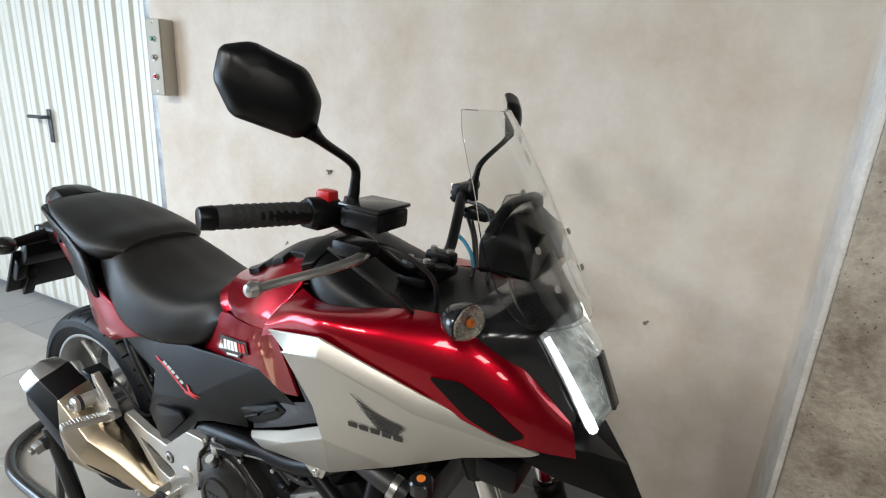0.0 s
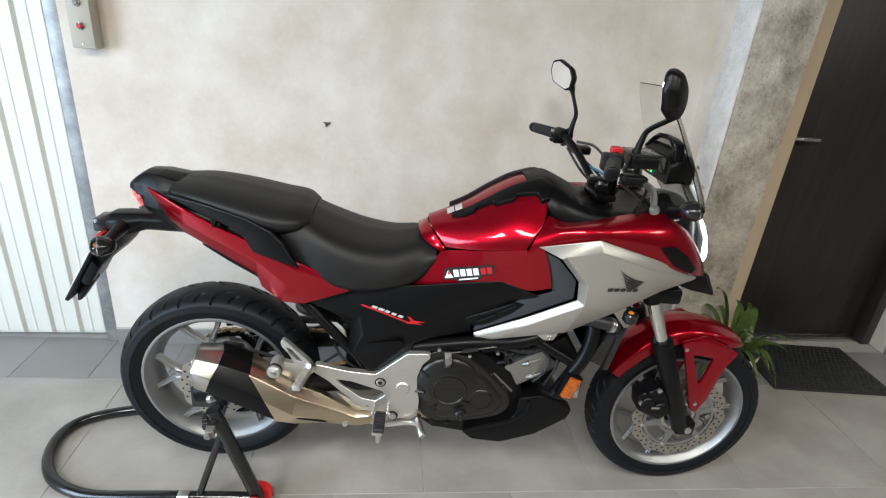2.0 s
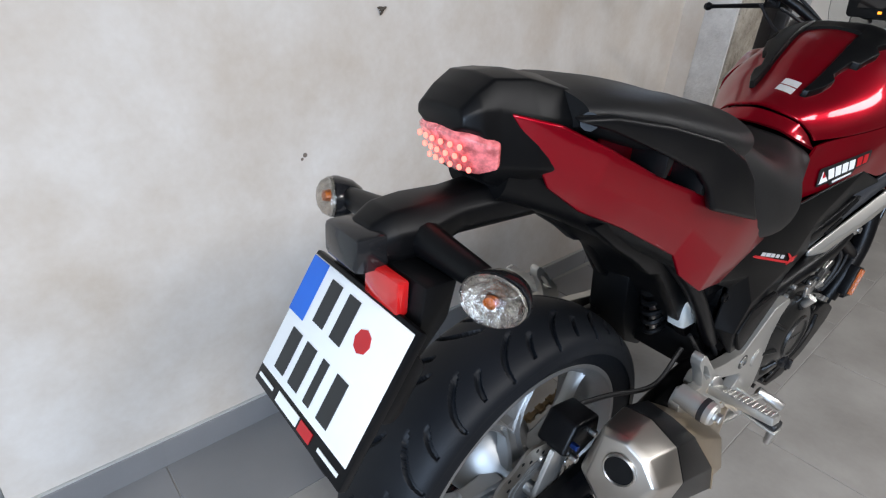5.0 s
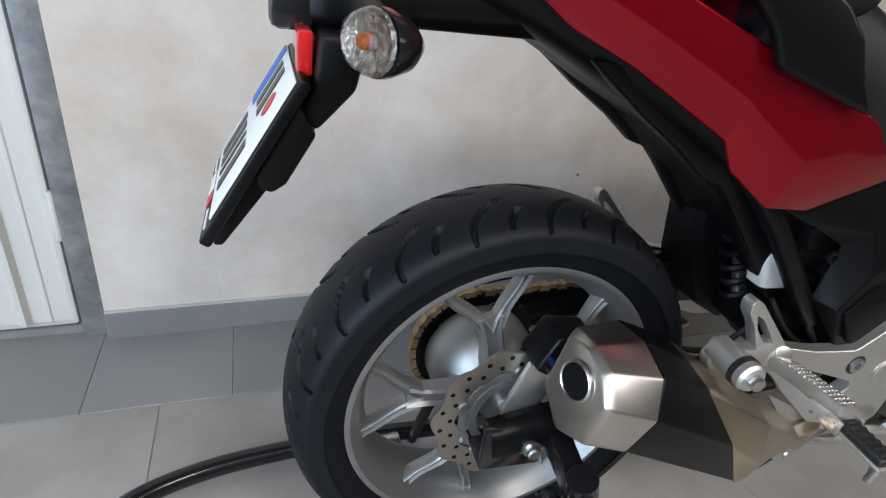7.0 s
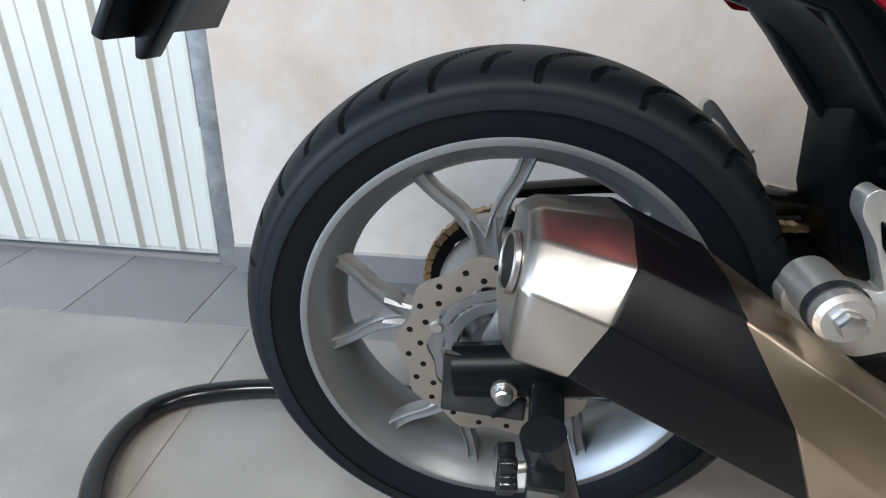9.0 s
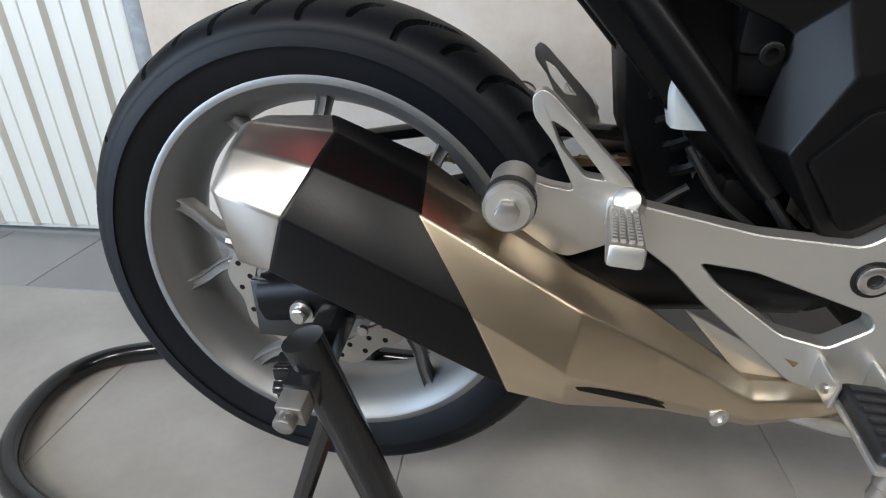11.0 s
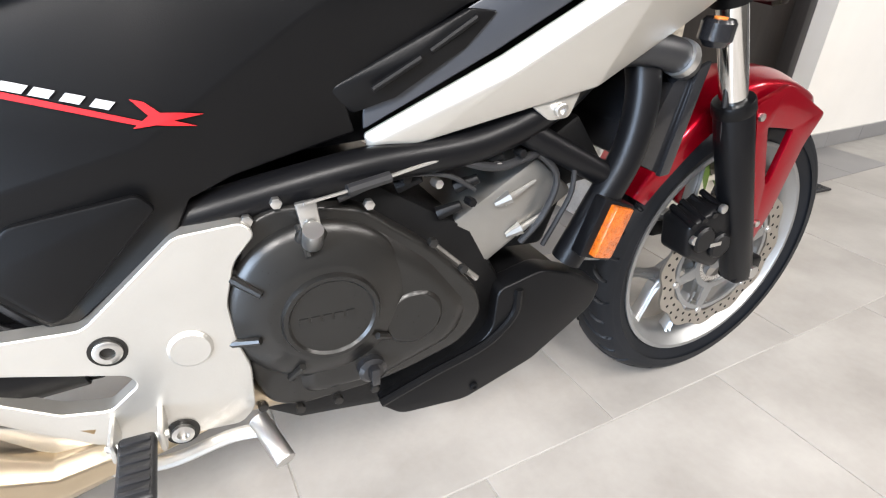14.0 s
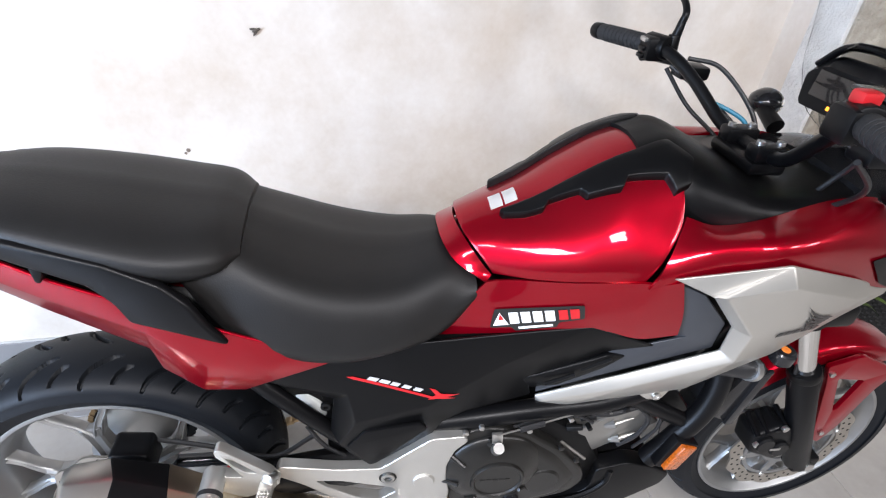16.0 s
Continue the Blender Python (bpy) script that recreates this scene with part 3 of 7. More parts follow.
def tyre(radius, width, lip, seg, pitch, seed):
    """A tyre with slanted grooves cut into its tread."""
    hw = width / 2
    prof = [(lip - 0.012, hw * 0.70), (lip + 0.002, hw * 0.80), (lip + 0.012, hw * 0.89), (lip + 0.030, hw * 0.97), (radius - 0.047, hw), (radius - 0.038, hw * 0.985), (radius - 0.034, hw * 0.965)]
    steps = 40
    for k in range(1, steps + 1):
        a = k / steps * math.pi / 2
        prof.append((radius - 0.034 * (1 - math.sin(a) ** 1.0) * 1.0, hw * 0.965 * math.cos(a)))
    half = prof[:-1]
    full = half + [(radius, 0.0)] + [(r, -y) for r, y in half[::-1]]
    P = np.array(full)
    ang = np.arange(seg) * 2 * np.pi / seg
    R = np.repeat(P[:, :1], seg, 1)
    Y = np.repeat(P[:, 1:], seg, 1)
    A = np.repeat(ang[None], len(P), 0)
    s = A * radius
    v = np.abs(Y) / hw
    cut = np.zeros_like(R)
    n = int(2 * math.pi * radius / pitch)
    step = 2 * math.pi * radius / n
    for flank in (1, -1):
        u = (s + (0 if flank > 0 else step * 0.5)) / step
        w = u + 2.0 * np.clip(0.88 - v, 0, 1) ** 2
        f = np.abs(w - np.round(w)) * step
        odd = np.round(w).astype(int) % 2 == 0
        inside = np.where(odd, np.clip((v - 0.16) * 9, 0, 1) * np.clip((0.93 - v) * 16, 0, 1), np.clip((v - 0.40) * 12, 0, 1) * np.clip((0.84 - v) * 16, 0, 1))
        lean = 1.0 / np.sqrt(1 + (4.0 * np.clip(0.88 - v, 0, 1) * step / hw) ** 2)
        c = np.clip((0.0030 + 0.0012 * np.sin(np.clip(v, 0, 1) * np.pi) - f * lean) / 0.0010, 0, 1) * inside * (Y * flank > 0)
        cut = np.maximum(cut, c)
    tread = R > radius - 0.036
    R = R - 0.0070 * cut * tread
    G = np.stack([R * np.cos(A), Y, R * np.sin(A)], -1).transpose(1, 0, 2)
    n = len(P)
    I, J = np.meshgrid(np.arange(seg), np.arange(n - 1), indexing="ij")
    K = (I + 1) % seg
    quads = np.stack([I * n + J, I * n + J + 1, K * n + J + 1, K * n + J], -1).reshape(-1, 4)
    me = bpy.data.meshes.new("tmp")
    me.from_pydata(G.reshape(-1, 3).tolist(), [], quads.tolist())
    bm = bmesh.new()
    bm.from_mesh(me)
    bpy.data.meshes.remove(me)
    return bm


def rim(lip, hw):
    b = lip - 0.020
    return spin([(lip, hw), (lip, hw - 0.006), (lip - 0.012, hw - 0.010), (b - 0.002, hw * 0.55), (b - 0.010, hw * 0.3), (b - 0.010, -hw * 0.3), (b - 0.002, -hw * 0.55), (lip - 0.012, -hw + 0.010),
                 (lip, -hw + 0.006), (lip, -hw), (lip - 0.004, -hw - 0.001), (lip - 0.008, -hw), (lip - 0.0105, -hw + 0.004), (lip - 0.018, -hw + 0.012), (lip - 0.026, -hw * 0.55), (lip - 0.034, -hw * 0.2), (lip - 0.034, hw * 0.2),
                 (lip - 0.026, hw * 0.55), (lip - 0.018, hw - 0.012), (lip - 0.0105, hw - 0.004), (lip - 0.008, hw), (lip - 0.004, hw + 0.001)], 140, True)


def bar(path, widths, depths):
    """A cast bar in the wheel's plane with raised edges and a sunk middle."""
    sec = [(-1, -0.75), (-0.74, -1), (-0.45, -0.58), (0.45, -0.58), (0.74, -1), (1, -0.75), (1, 0.75), (0.74, 1), (0.45, 0.58), (-0.45, 0.58), (-0.74, 1), (-1, 0.75)]
    p = crom(path, 12)
    w, h = crom(np.reshape(widths, (-1, 1)), 12).ravel(), crom(np.reshape(depths, (-1, 1)), 12).ravel()
    d = np.gradient(p, axis=0)
    d /= np.linalg.norm(d, axis=1, keepdims=True)
    rows = [[(x - dz * a * ww, b * hh, z + dx * a * ww) for a, b in sec] for (x, z), (dx, dz), ww, hh in zip(p, d, w, h)]
    return grid_mesh(np.array(rows), True, True)


def spokes(inner, outer, split, hw, phase, count=5):
    """Each spoke leaves the hub as one arm and forks to the rim."""
    out = []
    for k in range(count):
        a = phase + 2 * math.pi * k / count
        d = lambda r, t: (r * math.cos(a + t), r * math.sin(a + t))
        mid = inner + (outer - inner) * 0.52
        bm = bar([d(inner, 0), d(inner + 0.025, 0), d(mid - 0.02, 0), d(mid + 0.012, 0)], [0.024, 0.0165, 0.0150, 0.0190], [0.022, 0.017, 0.0145, 0.0130])
        for sgn in (1, -1):
            join(bm, bar([d(mid - 0.012, sgn * 0.045), d(mid + 0.010, sgn * 0.115), d(mid + 0.030, sgn * split * 0.62), d(outer - 0.024, sgn * split * 0.88), d(outer - 0.004, sgn * split), d(outer + 0.010, sgn * split * 1.04)], [0.0085, 0.0086, 0.0074, 0.0070, 0.0076, 0.0095], [0.0130, 0.0120, 0.0112, 0.0112, 0.0125, 0.015]))
        out.append(bm)
    return out


def ring_plate(outer, inner, y0, y1):
    """A flat ring between two outlines of as many points."""
    rows = [[(x, y, z) for x, z in loop] for loop, y in ((outer, y0), (outer, y1), (inner, y1), (inner, y0), (outer, y0))]
    return grid_mesh(np.array(rows), True)


def wave(r, amp, lobes, n=180):
    return [((r + amp * math.cos(lobes * t)) * math.cos(t), (r + amp * math.cos(lobes * t)) * math.sin(t)) for t in (2 * math.pi * i / n for i in range(n))]


def disc_set(at, r_out, r_in, y0, y1, lobes, holes, arms, hub_r, parent, label):
    """A drilled disc on its slim spider."""
    d = part("brake_disc", moved(ring_plate(wave(r_out, 0.0045, lobes), wave(r_in, 0.003, lobes), y0, y1), at), DISC, parent, label)
    # uncut holes: slightly proud black studs stand for the dark inside them
    bm = bmesh.new()
    for i in range(holes):
        t, k = 2 * math.pi * i / holes, i % 2
        r = r_in + (r_out - r_in) * (0.30, 0.72)[k]
        join(bm, moved(spin([(0, y0 - 0.0002), (0.0036, y0 - 0.0002), (0.0036, y1 + 0.0002), (0, y1 + 0.0002)], 8), Matrix.Translation((r * math.cos(t), 0, r * math.sin(t)))))
    part("drilled_hole", moved(bm, at), ENGINE, d)
    c = part("disc_carrier", moved(ring_plate(wave(r_in - 0.004, 0, 1), wave(r_in - 0.013, 0, 1), y0 + 0.0005, y1 - 0.0005), at), RIM, parent)
    part("carrier_hub", moved(ring_plate(wave(hub_r + 0.012, 0, 1, 60), wave(hub_r, 0, 1, 60), y0 + 0.0005, y1 - 0.0005), at), RIM, c)
    for i in range(arms):
        t = 2 * math.pi * i / arms + 0.3
        p = lambda r, a: (r * math.cos(t + a), r * math.sin(t + a))
        part("carrier_arm", moved(plate([p(hub_r + 0.008, 0.26), p(r_in - 0.010, 0.10), p(r_in - 0.010, -0.06), p(hub_r + 0.008, -0.16)], y0 + 0.001, y1 - 0.001), at), RIM, c)
        part("carrier_button", moved(spin([(0, y0 - 0.003), (0.006, y0 - 0.003), (0.0075, y0), (0.0075, y1), (0, y1)], 12), at @ Matrix.Translation((p(r_in - 0.003, 0.02)[0], 0, p(r_in - 0.003, 0.02)[1]))), BOLT, c)


AT_R, AT_F = Matrix.Translation(RA), Matrix.Translation(FA)

# rear wheel
rw = part("rear_wheel", moved(rim(0.229, 0.062), AT_R), RIM, bike, "silver cast rear wheel with forked spokes")
part("tyre", moved(tyre(0.304, 0.156, 0.229, 1300, 0.050, 1), AT_R), TYRE, rw, "black sport touring tyre with slanted grooves")
for bm in spokes(0.045, 0.203, 0.275, 0.05, radians(33)):
    part("spoke", moved(bm, AT_R @ Matrix.Translation((0, -0.026, 0))), RIM, rw)
part("hub", moved(spin([(0.020, -0.062), (0.034, -0.062), (0.038, -0.045), (0.048, -0.03), (0.066, -0.012), (0.080, 0.012), (0.086, 0.04), (0.086, 0.066), (0.05, 0.072), (0.02, 0.072)], 40), AT_R), RIM, rw)
disc_set(AT_R, 0.1115, 0.079, -0.078, -0.073, 10, 40, 5, 0.050, rw, "drilled wave-edged brake disc")
part("pulse_ring", moved(ring_plate(wave(0.060, 0.0012, 40, 240), wave(0.048, 0, 1, 240), -0.0695, -0.0675), AT_R), STEEL, rw)

# front wheel
fw = part("front_wheel", moved(rim(0.230, 0.051), AT_F), RIM, bike, "silver cast front wheel with forked spokes")
part("tyre", moved(tyre(0.300, 0.120, 0.230, 1100, 0.050, 2), AT_F), TYRE, fw, "black sport touring tyre with slanted grooves")
for bm in spokes(0.040, 0.196, 0.31, 0.04, radians(60)):
    part("spoke", moved(bm, AT_F @ Matrix.Translation((0, -0.014, 0))), RIM, fw)
part("hub", moved(spin([(0.012, -0.060), (0.030, -0.060), (0.034, -0.03), (0.036, 0.03), (0.030, 0.060), (0.012, 0.060)], 40), AT_F), RIM, fw)
disc_set(AT_F, 0.160, 0.126, -0.066, -0.061, 12, 72, 6, 0.060, fw, "large drilled wave-edged brake disc")
part("pulse_ring", moved(ring_plate(wave(0.060, 0.0012, 40, 240), wave(0.048, 0, 1, 240), -0.0605, -0.0585), AT_F), STEEL, fw)

# tank, seat and tail
SIDE_ROWS = [
    [(0.612, -0.120, 0.775), (0.643, -0.119, 0.830), (0.680, -0.122, 0.886)],
    [(0.700, -0.142, 0.797), (0.705, -0.136, 0.845), (0.718, -0.130, 0.895)],
    [(0.800, -0.160, 0.814), (0.800, -0.163, 0.860), (0.795, -0.159, 0.912)],
    [(0.868, -0.168, 0.824), (0.873, -0.178, 0.875), (0.885, -0.188, 0.934)],
    [(0.928, -0.177, 0.814), (0.926, -0.190, 0.880), (0.922, -0.201, 0.942)],
    [(0.984, -0.189, 0.832), (0.970, -0.198, 0.885), (0.944, -0.205, 0.950)],
]
both("tank_side", sheet(SIDE_ROWS, 34, 16, 0.005), RED, label="gloss candy red side cover under the tank lid")
LID_ROWS = [
    [(0.690, -0.114, 0.893), (0.676, -0.106, 0.911), (0.656, -0.082, 0.931), (0.642, -0.045, 0.943), (0.637, 0, 0.949)],
    [(0.738, -0.14, 0.902), (0.736, -0.135, 0.926), (0.735, -0.108, 0.960), (0.738, -0.06, 0.983), (0.740, 0, 0.997)],
    [(0.790, -0.162, 0.913), (0.795, -0.158, 0.944), (0.800, -0.129, 0.984), (0.805, -0.075, 1.023), (0.810, 0, 1.042)],
    [(0.842, -0.178, 0.924), (0.850, -0.174, 0.960), (0.860, -0.145, 1.008), (0.870, -0.09, 1.056), (0.875, 0, 1.079)],
    [(0.897, -0.1915, 0.933), (0.918, -0.187, 0.974), (0.945, -0.155, 1.022), (0.948, -0.1, 1.078), (0.955, 0, 1.104)],
]
rows = [h + [(a, -b, c) for a, b, c in h[::-1][1:]] for h in LID_ROWS]
part("tank_lid", bevel(sheet(rows, 40, 50, 0.006), 0.0016, 50, 2), RED, bike, "gloss candy red luggage lid where a tank would be")
edge = [[(0.680, -0.121, 0.882), (0.638, -0.098, 0.900), (0.618, -0.062, 0.914), (0.611, 0, 0.918)], [(0.690, -0.110, 0.888), (0.673, -0.103, 0.906), (0.654, -0.079, 0.926), (0.635, 0, 0.940)]]
part("lid_surround", sheet([r + [(a, -b, c) for a, b, c in r[::-1][1:]] for r in edge], 6, 40, 0.005), RED, bike)

SEAT = [
    (0.225, [(0, 0.905), (-0.075, 0.905), (-0.112, 0.925), (-0.108, 0.955), (-0.07, 0.972), (0, 0.975)]),
    (0.285, [(0, 0.80), (-0.09, 0.80), (-0.130, 0.830), (-0.135, 0.895), (-0.095, 0.955), (0, 0.968)]),
    (0.36, [(0, 0.765), (-0.10, 0.766), (-0.150, 0.788), (-0.158, 0.84), (-0.125, 0.915), (0, 0.938)]),
    (0.45, [(0, 0.757), (-0.10, 0.757), (-0.155, 0.772), (-0.165, 0.815), (-0.13, 0.885), (0, 0.905)]),
    (0.54, [(0, 0.765), (-0.095, 0.766), (-0.145, 0.780), (-0.152, 0.82), (-0.112, 0.878), (0, 0.895)]),
    (0.615, [(0, 0.785), (-0.08, 0.786), (-0.122, 0.797), (-0.121, 0.845), (-0.085, 0.892), (0, 0.908)]),
    (0.664, [(0, 0.83), (-0.05, 0.83), (-0.10, 0.842), (-0.108, 0.868), (-0.06, 0.89), (0, 0.895)]),
]
part("rider_seat", hull_x(SEAT, 44, 28), SEATVINYL, bike, "black grained vinyl rider seat, dished")
PILLION = [
    (-0.045, [(0, 0.976), (-0.06, 0.976), (-0.09, 0.986), (-0.088, 1.003), (-0.05, 1.015), (0, 1.019)]),
    (0.03, [(0, 0.956), (-0.085, 0.956), (-0.118, 0.976), (-0.115, 0.999), (-0.07, 1.015), (0, 1.021)]),
    (0.13, [(0, 0.931), (-0.1, 0.931), (-0.138, 0.956), (-0.135, 0.981), (-0.085, 1.001), (0, 1.009)]),
    (0.22, [(0, 0.909), (-0.11, 0.909), (-0.148, 0.936), (-0.143, 0.963), (-0.09, 0.984), (0, 0.993)]),
    (0.285, [(0, 0.916), (-0.1, 0.916), (-0.135, 0.933), (-0.13, 0.956), (-0.085, 0.976), (0, 0.983)]),
    (0.318, [(0, 0.926), (-0.06, 0.926), (-0.1, 0.936), (-0.098, 0.948), (-0.06, 0.961), (0, 0.966)]),
]
part("pillion_seat", hull_x(PILLION, 36, 28), SEATVINYL, bike, "black grained vinyl pillion seat")
TAIL = [
    (-0.170, [(0, 0.975), (-0.024, 0.975), (-0.036, 0.981), (-0.037, 0.990), (-0.030, 0.996), (0, 0.998)]),
    (-0.152, [(0, 0.966), (-0.036, 0.966), (-0.050, 0.978), (-0.046, 0.999), (-0.034, 1.012), (0, 1.015)]),
    (-0.130, [(0, 0.918), (-0.036, 0.918), (-0.057, 0.940), (-0.048, 0.998), (-0.036, 1.026), (0, 1.029)]),
    (-0.088, [(0, 0.902), (-0.038, 0.902), (-0.074, 0.938), (-0.066, 0.990), (-0.046, 1.026), (0, 1.031)]),
    (-0.030, [(0, 0.890), (-0.040, 0.890), (-0.080, 0.930), (-0.076, 0.984), (-0.056, 1.014), (0, 1.023)]),
]
part("tail_cowl", bevel(grid_mesh(np.array([[(x, y, z) for y, z in h] + [(x, -y, z) for y, z in h[::-1][1:-1]] for x, h in TAIL]), True, True), 0.003, 9, 2), BLACKPL, bike, "grained black tail cover")
# red flank under the grab rail
FLT = [(-0.121, -0.054, 0.994), (-0.075, -0.086, 0.985), (-0.010, -0.108, 0.958), (0.080, -0.124, 0.918), (0.190, -0.140, 0.880), (0.300, -0.155, 0.842), (0.375, -0.158, 0.812), (0.434, -0.150, 0.766)]
FLM = [(-0.092, -0.066, 0.952), (-0.016, -0.100, 0.915), (0.064, -0.117, 0.882), (0.182, -0.135, 0.832), (0.262, -0.154, 0.778), (0.335, -0.158, 0.762)]
FLW = [(-0.062, -0.068, 0.909), (-0.015, -0.082, 0.877), (0.055, -0.102, 0.848), (0.176, -0.122, 0.787), (0.190, -0.132, 0.756), (0.245, -0.146, 0.719), (0.306, -0.148, 0.716)]
T_, M_, W_ = range(0, 8), range(8, 14), range(14, 21)
both("tail_flank", shell(FLT + FLM + FLW, [(T_[0], M_[0], T_[1])] + [(T_[k], M_[k - 1], M_[k], T_[k + 1]) for k in range(1, 6)] + [(T_[6], M_[5], T_[7])]
     + [(M_[k], W_[k], W_[k + 1], M_[k + 1]) for k in range(4)] + [(M_[4], W_[4], W_[5]), (M_[4], W_[5], W_[6], M_[5]), (M_[5], W_[6], T_[7])], 0.006, 0.004, 3), RED, label="gloss candy red tail flank")
GRU = [(-0.073, -0.097, 0.991), (-0.030, -0.119, 0.996), (0.060, -0.138, 0.984), (0.160, -0.152, 0.961), (0.225, -0.160, 0.932), (0.255, -0.166, 0.905), (0.275, -0.170, 0.868), (0.300, -0.174, 0.834)]
GRD = [(-0.022, -0.114, 0.978), (0.050, -0.132, 0.952), (0.133, -0.145, 0.922), (0.160, -0.152, 0.898), (0.176, -0.157, 0.868)]
both("grab_rail", shell(GRU + GRD, [(0, 8, 1), (1, 8, 9, 2), (2, 9, 10, 3), (3, 10, 11, 4), (4, 11, 12, 5), (5, 12, 6), (6, 12, 7)], 0.016, 0.006, 3), SATINBLACK, label="black grab rail")
both("rail_pocket", shell([(0.010, -0.116, 0.975), (0.140, -0.126, 0.950), (0.300, -0.134, 0.920), (0.330, -0.136, 0.815), (0.180, -0.134, 0.880), (0.020, -0.118, 0.940)], [(0, 1, 4, 5), (1, 2, 3, 4)], 0.004, 0.0), RED)
both("rail_bracket", plate([(0.072, 0.955), (0.092, 0.950), (0.080, 0.920), (0.074, 0.922)], -0.122, -0.172, (), 0.002), ENGINE)
both("rail_bracket", plate([(0.166, 0.934), (0.182, 0.930), (0.176, 0.885), (0.162, 0.890)], -0.124, -0.178, (), 0.002), ENGINE)
both("rail_bracket", rod((0.215, -0.126, 0.910), (0.215, -0.182, 0.906), 0.012, 12, bev=0.002), SATINBLACK)
both("rail_arm", tube([(-0.045, -0.142, 0.990), (-0.01, -0.112, 0.982), (0.04, -0.10, 0.97)], 0.010, 10), SATINBLACK)

# silver side panel and its black insert
SP = [(0.925, -0.212, 0.956), (1.075, -0.236, 0.998), (1.250, -0.192, 0.940), (1.423, -0.112, 0.860), (1.310, -0.150, 0.826), (1.190, -0.176, 0.765), (1.051, -0.180, 0.686),
      (0.848, -0.166, 0.637), (0.798, -0.150, 0.629), (0.793, -0.150, 0.648), (0.930, -0.175, 0.724), (1.056, -0.206, 0.808), (1.046, -0.216, 0.868), (0.990, -0.222, 0.930),
      (1.085, -0.252, 0.968), (1.245, -0.208, 0.912), (1.405, -0.124, 0.857), (0.995, -0.240, 0.944), (1.066, -0.240, 0.868), (1.074, -0.226, 0.800), (0.938, -0.190, 0.706), (0.806, -0.159, 0.640)]
both("side_panel", shell(SP, [(0, 1, 14, 17, 13), (1, 2, 15, 14), (2, 3, 16, 15), (13, 17, 18, 12), (12, 18, 19, 11), (11, 19, 20, 10), (10, 20, 21, 9), (9, 21, 8), (3, 4, 16), (14, 15, 18, 17), (15, 16, 4, 5), (15, 5, 18), (18, 5, 19), (19, 5, 6), (19, 6, 20), (20, 6, 7), (20, 7, 21), (21, 7, 8)], 0.006, 0.007, 4, 14), SILVER, label="matt silver side panel with a winged emblem")
both("panel_bolt", socket_bolt((1.011, -0.172, 0.663), 0.008, 0.006), BOLT)
both("panel_tab", plate(rounded([(0.966, 0.675), (0.999, 0.651), (1.025, 0.653), (1.041, 0.693)], 0.006), -0.167, -0.172, (), 0.001), SILVER)

# ---- motorcycle: nose, bars and front end ----
# dark insert between silver panel and red side
INS = [(0.928, -0.200, 0.946), (0.985, -0.213, 0.926), (1.043, -0.208, 0.866), (1.050, -0.198, 0.806), (0.925, -0.168, 0.724), (0.795, -0.146, 0.650), (0.796, -0.142, 0.690), (0.900, -0.162, 0.768), (0.990, -0.180, 0.815), (0.965, -0.194, 0.885), (1.010, -0.194, 0.830)]
both("panel_insert", shell(INS, [(0, 1, 9), (1, 2, 10, 9), (2, 3, 10), (3, 4, 7, 10), (10, 8, 9), (10, 7, 8), (4, 5, 6, 7)], 0.006, 0.003), GREYPL, label="black insert between the silver and red panels, greyed for its sheen")
FIN = [(0.754, -0.150, 0.690), (0.895, -0.170, 0.765), (0.925, -0.172, 0.762), (0.895, -0.166, 0.728), (0.825, -0.160, 0.683), (0.785, -0.150, 0.668), (0.84, -0.166, 0.722)]
both("panel_fin", shell(FIN, [(0, 6, 1), (1, 6, 3, 2), (6, 0, 5), (6, 5, 4, 3)], 0.012, 0.003), BLACKPL, label="black slotted trim fin")
for k, (a, b) in enumerate((((0.800, 0.694), (0.846, 0.722)), ((0.858, 0.727), (0.902, 0.757)))):
    both("slot", rod((a[0], -0.1655, a[1]), (b[0], -0.171, b[1]), 0.0035, 8), ENGINE)

# black side cover with the model lettering
COV = [(0.255, -0.140, 0.728), (0.40, -0.148, 0.742), (0.448, -0.150, 0.768), (0.62, -0.152, 0.788), (0.74, -0.162, 0.811), (0.849, -0.173, 0.831), (0.962, -0.182, 0.795), (0.90, -0.163, 0.768), (0.775, -0.150, 0.690), (0.786, -0.150, 0.650),
       (0.669, -0.160, 0.622), (0.628, -0.168, 0.607), (0.612, -0.171, 0.576), (0.504, -0.170, 0.490), (0.432, -0.148, 0.572), (0.440, -0.148, 0.655), (0.478, -0.180, 0.628), (0.60, -0.176, 0.660), (0.72, -0.164, 0.742), (0.450, -0.180, 0.570), (0.36, -0.150, 0.690), (0.466, -0.164, 0.680)]
both("side_cover", shell(COV, [(0, 1, 20), (1, 2, 21, 20), (2, 3, 17, 16, 21), (3, 4, 18, 17), (4, 5, 18), (5, 6, 7, 18), (18, 7, 8, 17), (17, 8, 9, 10), (16, 17, 10, 11), (16, 11, 12, 19), (19, 12, 13), (19, 13, 14), (15, 16, 19, 14), (21, 16, 15), (20, 21, 15), (0, 20, 15)], 0.006, 0.005, 3), BLACKPL, label="matt black side cover")
REL = [(0.462, 0.566), (0.494, 0.607), (0.590, 0.622), (0.602, 0.608), (0.515, 0.517), (0.502, 0.512)]
both("cover_relief", plate(rounded(REL, 0.006), -0.174, -0.1835, (), 0.003), BLACKPL)
both("cover_bolt", socket_bolt((0.428, -0.150, 0.640), 0.009, 0.006), ENGINE)

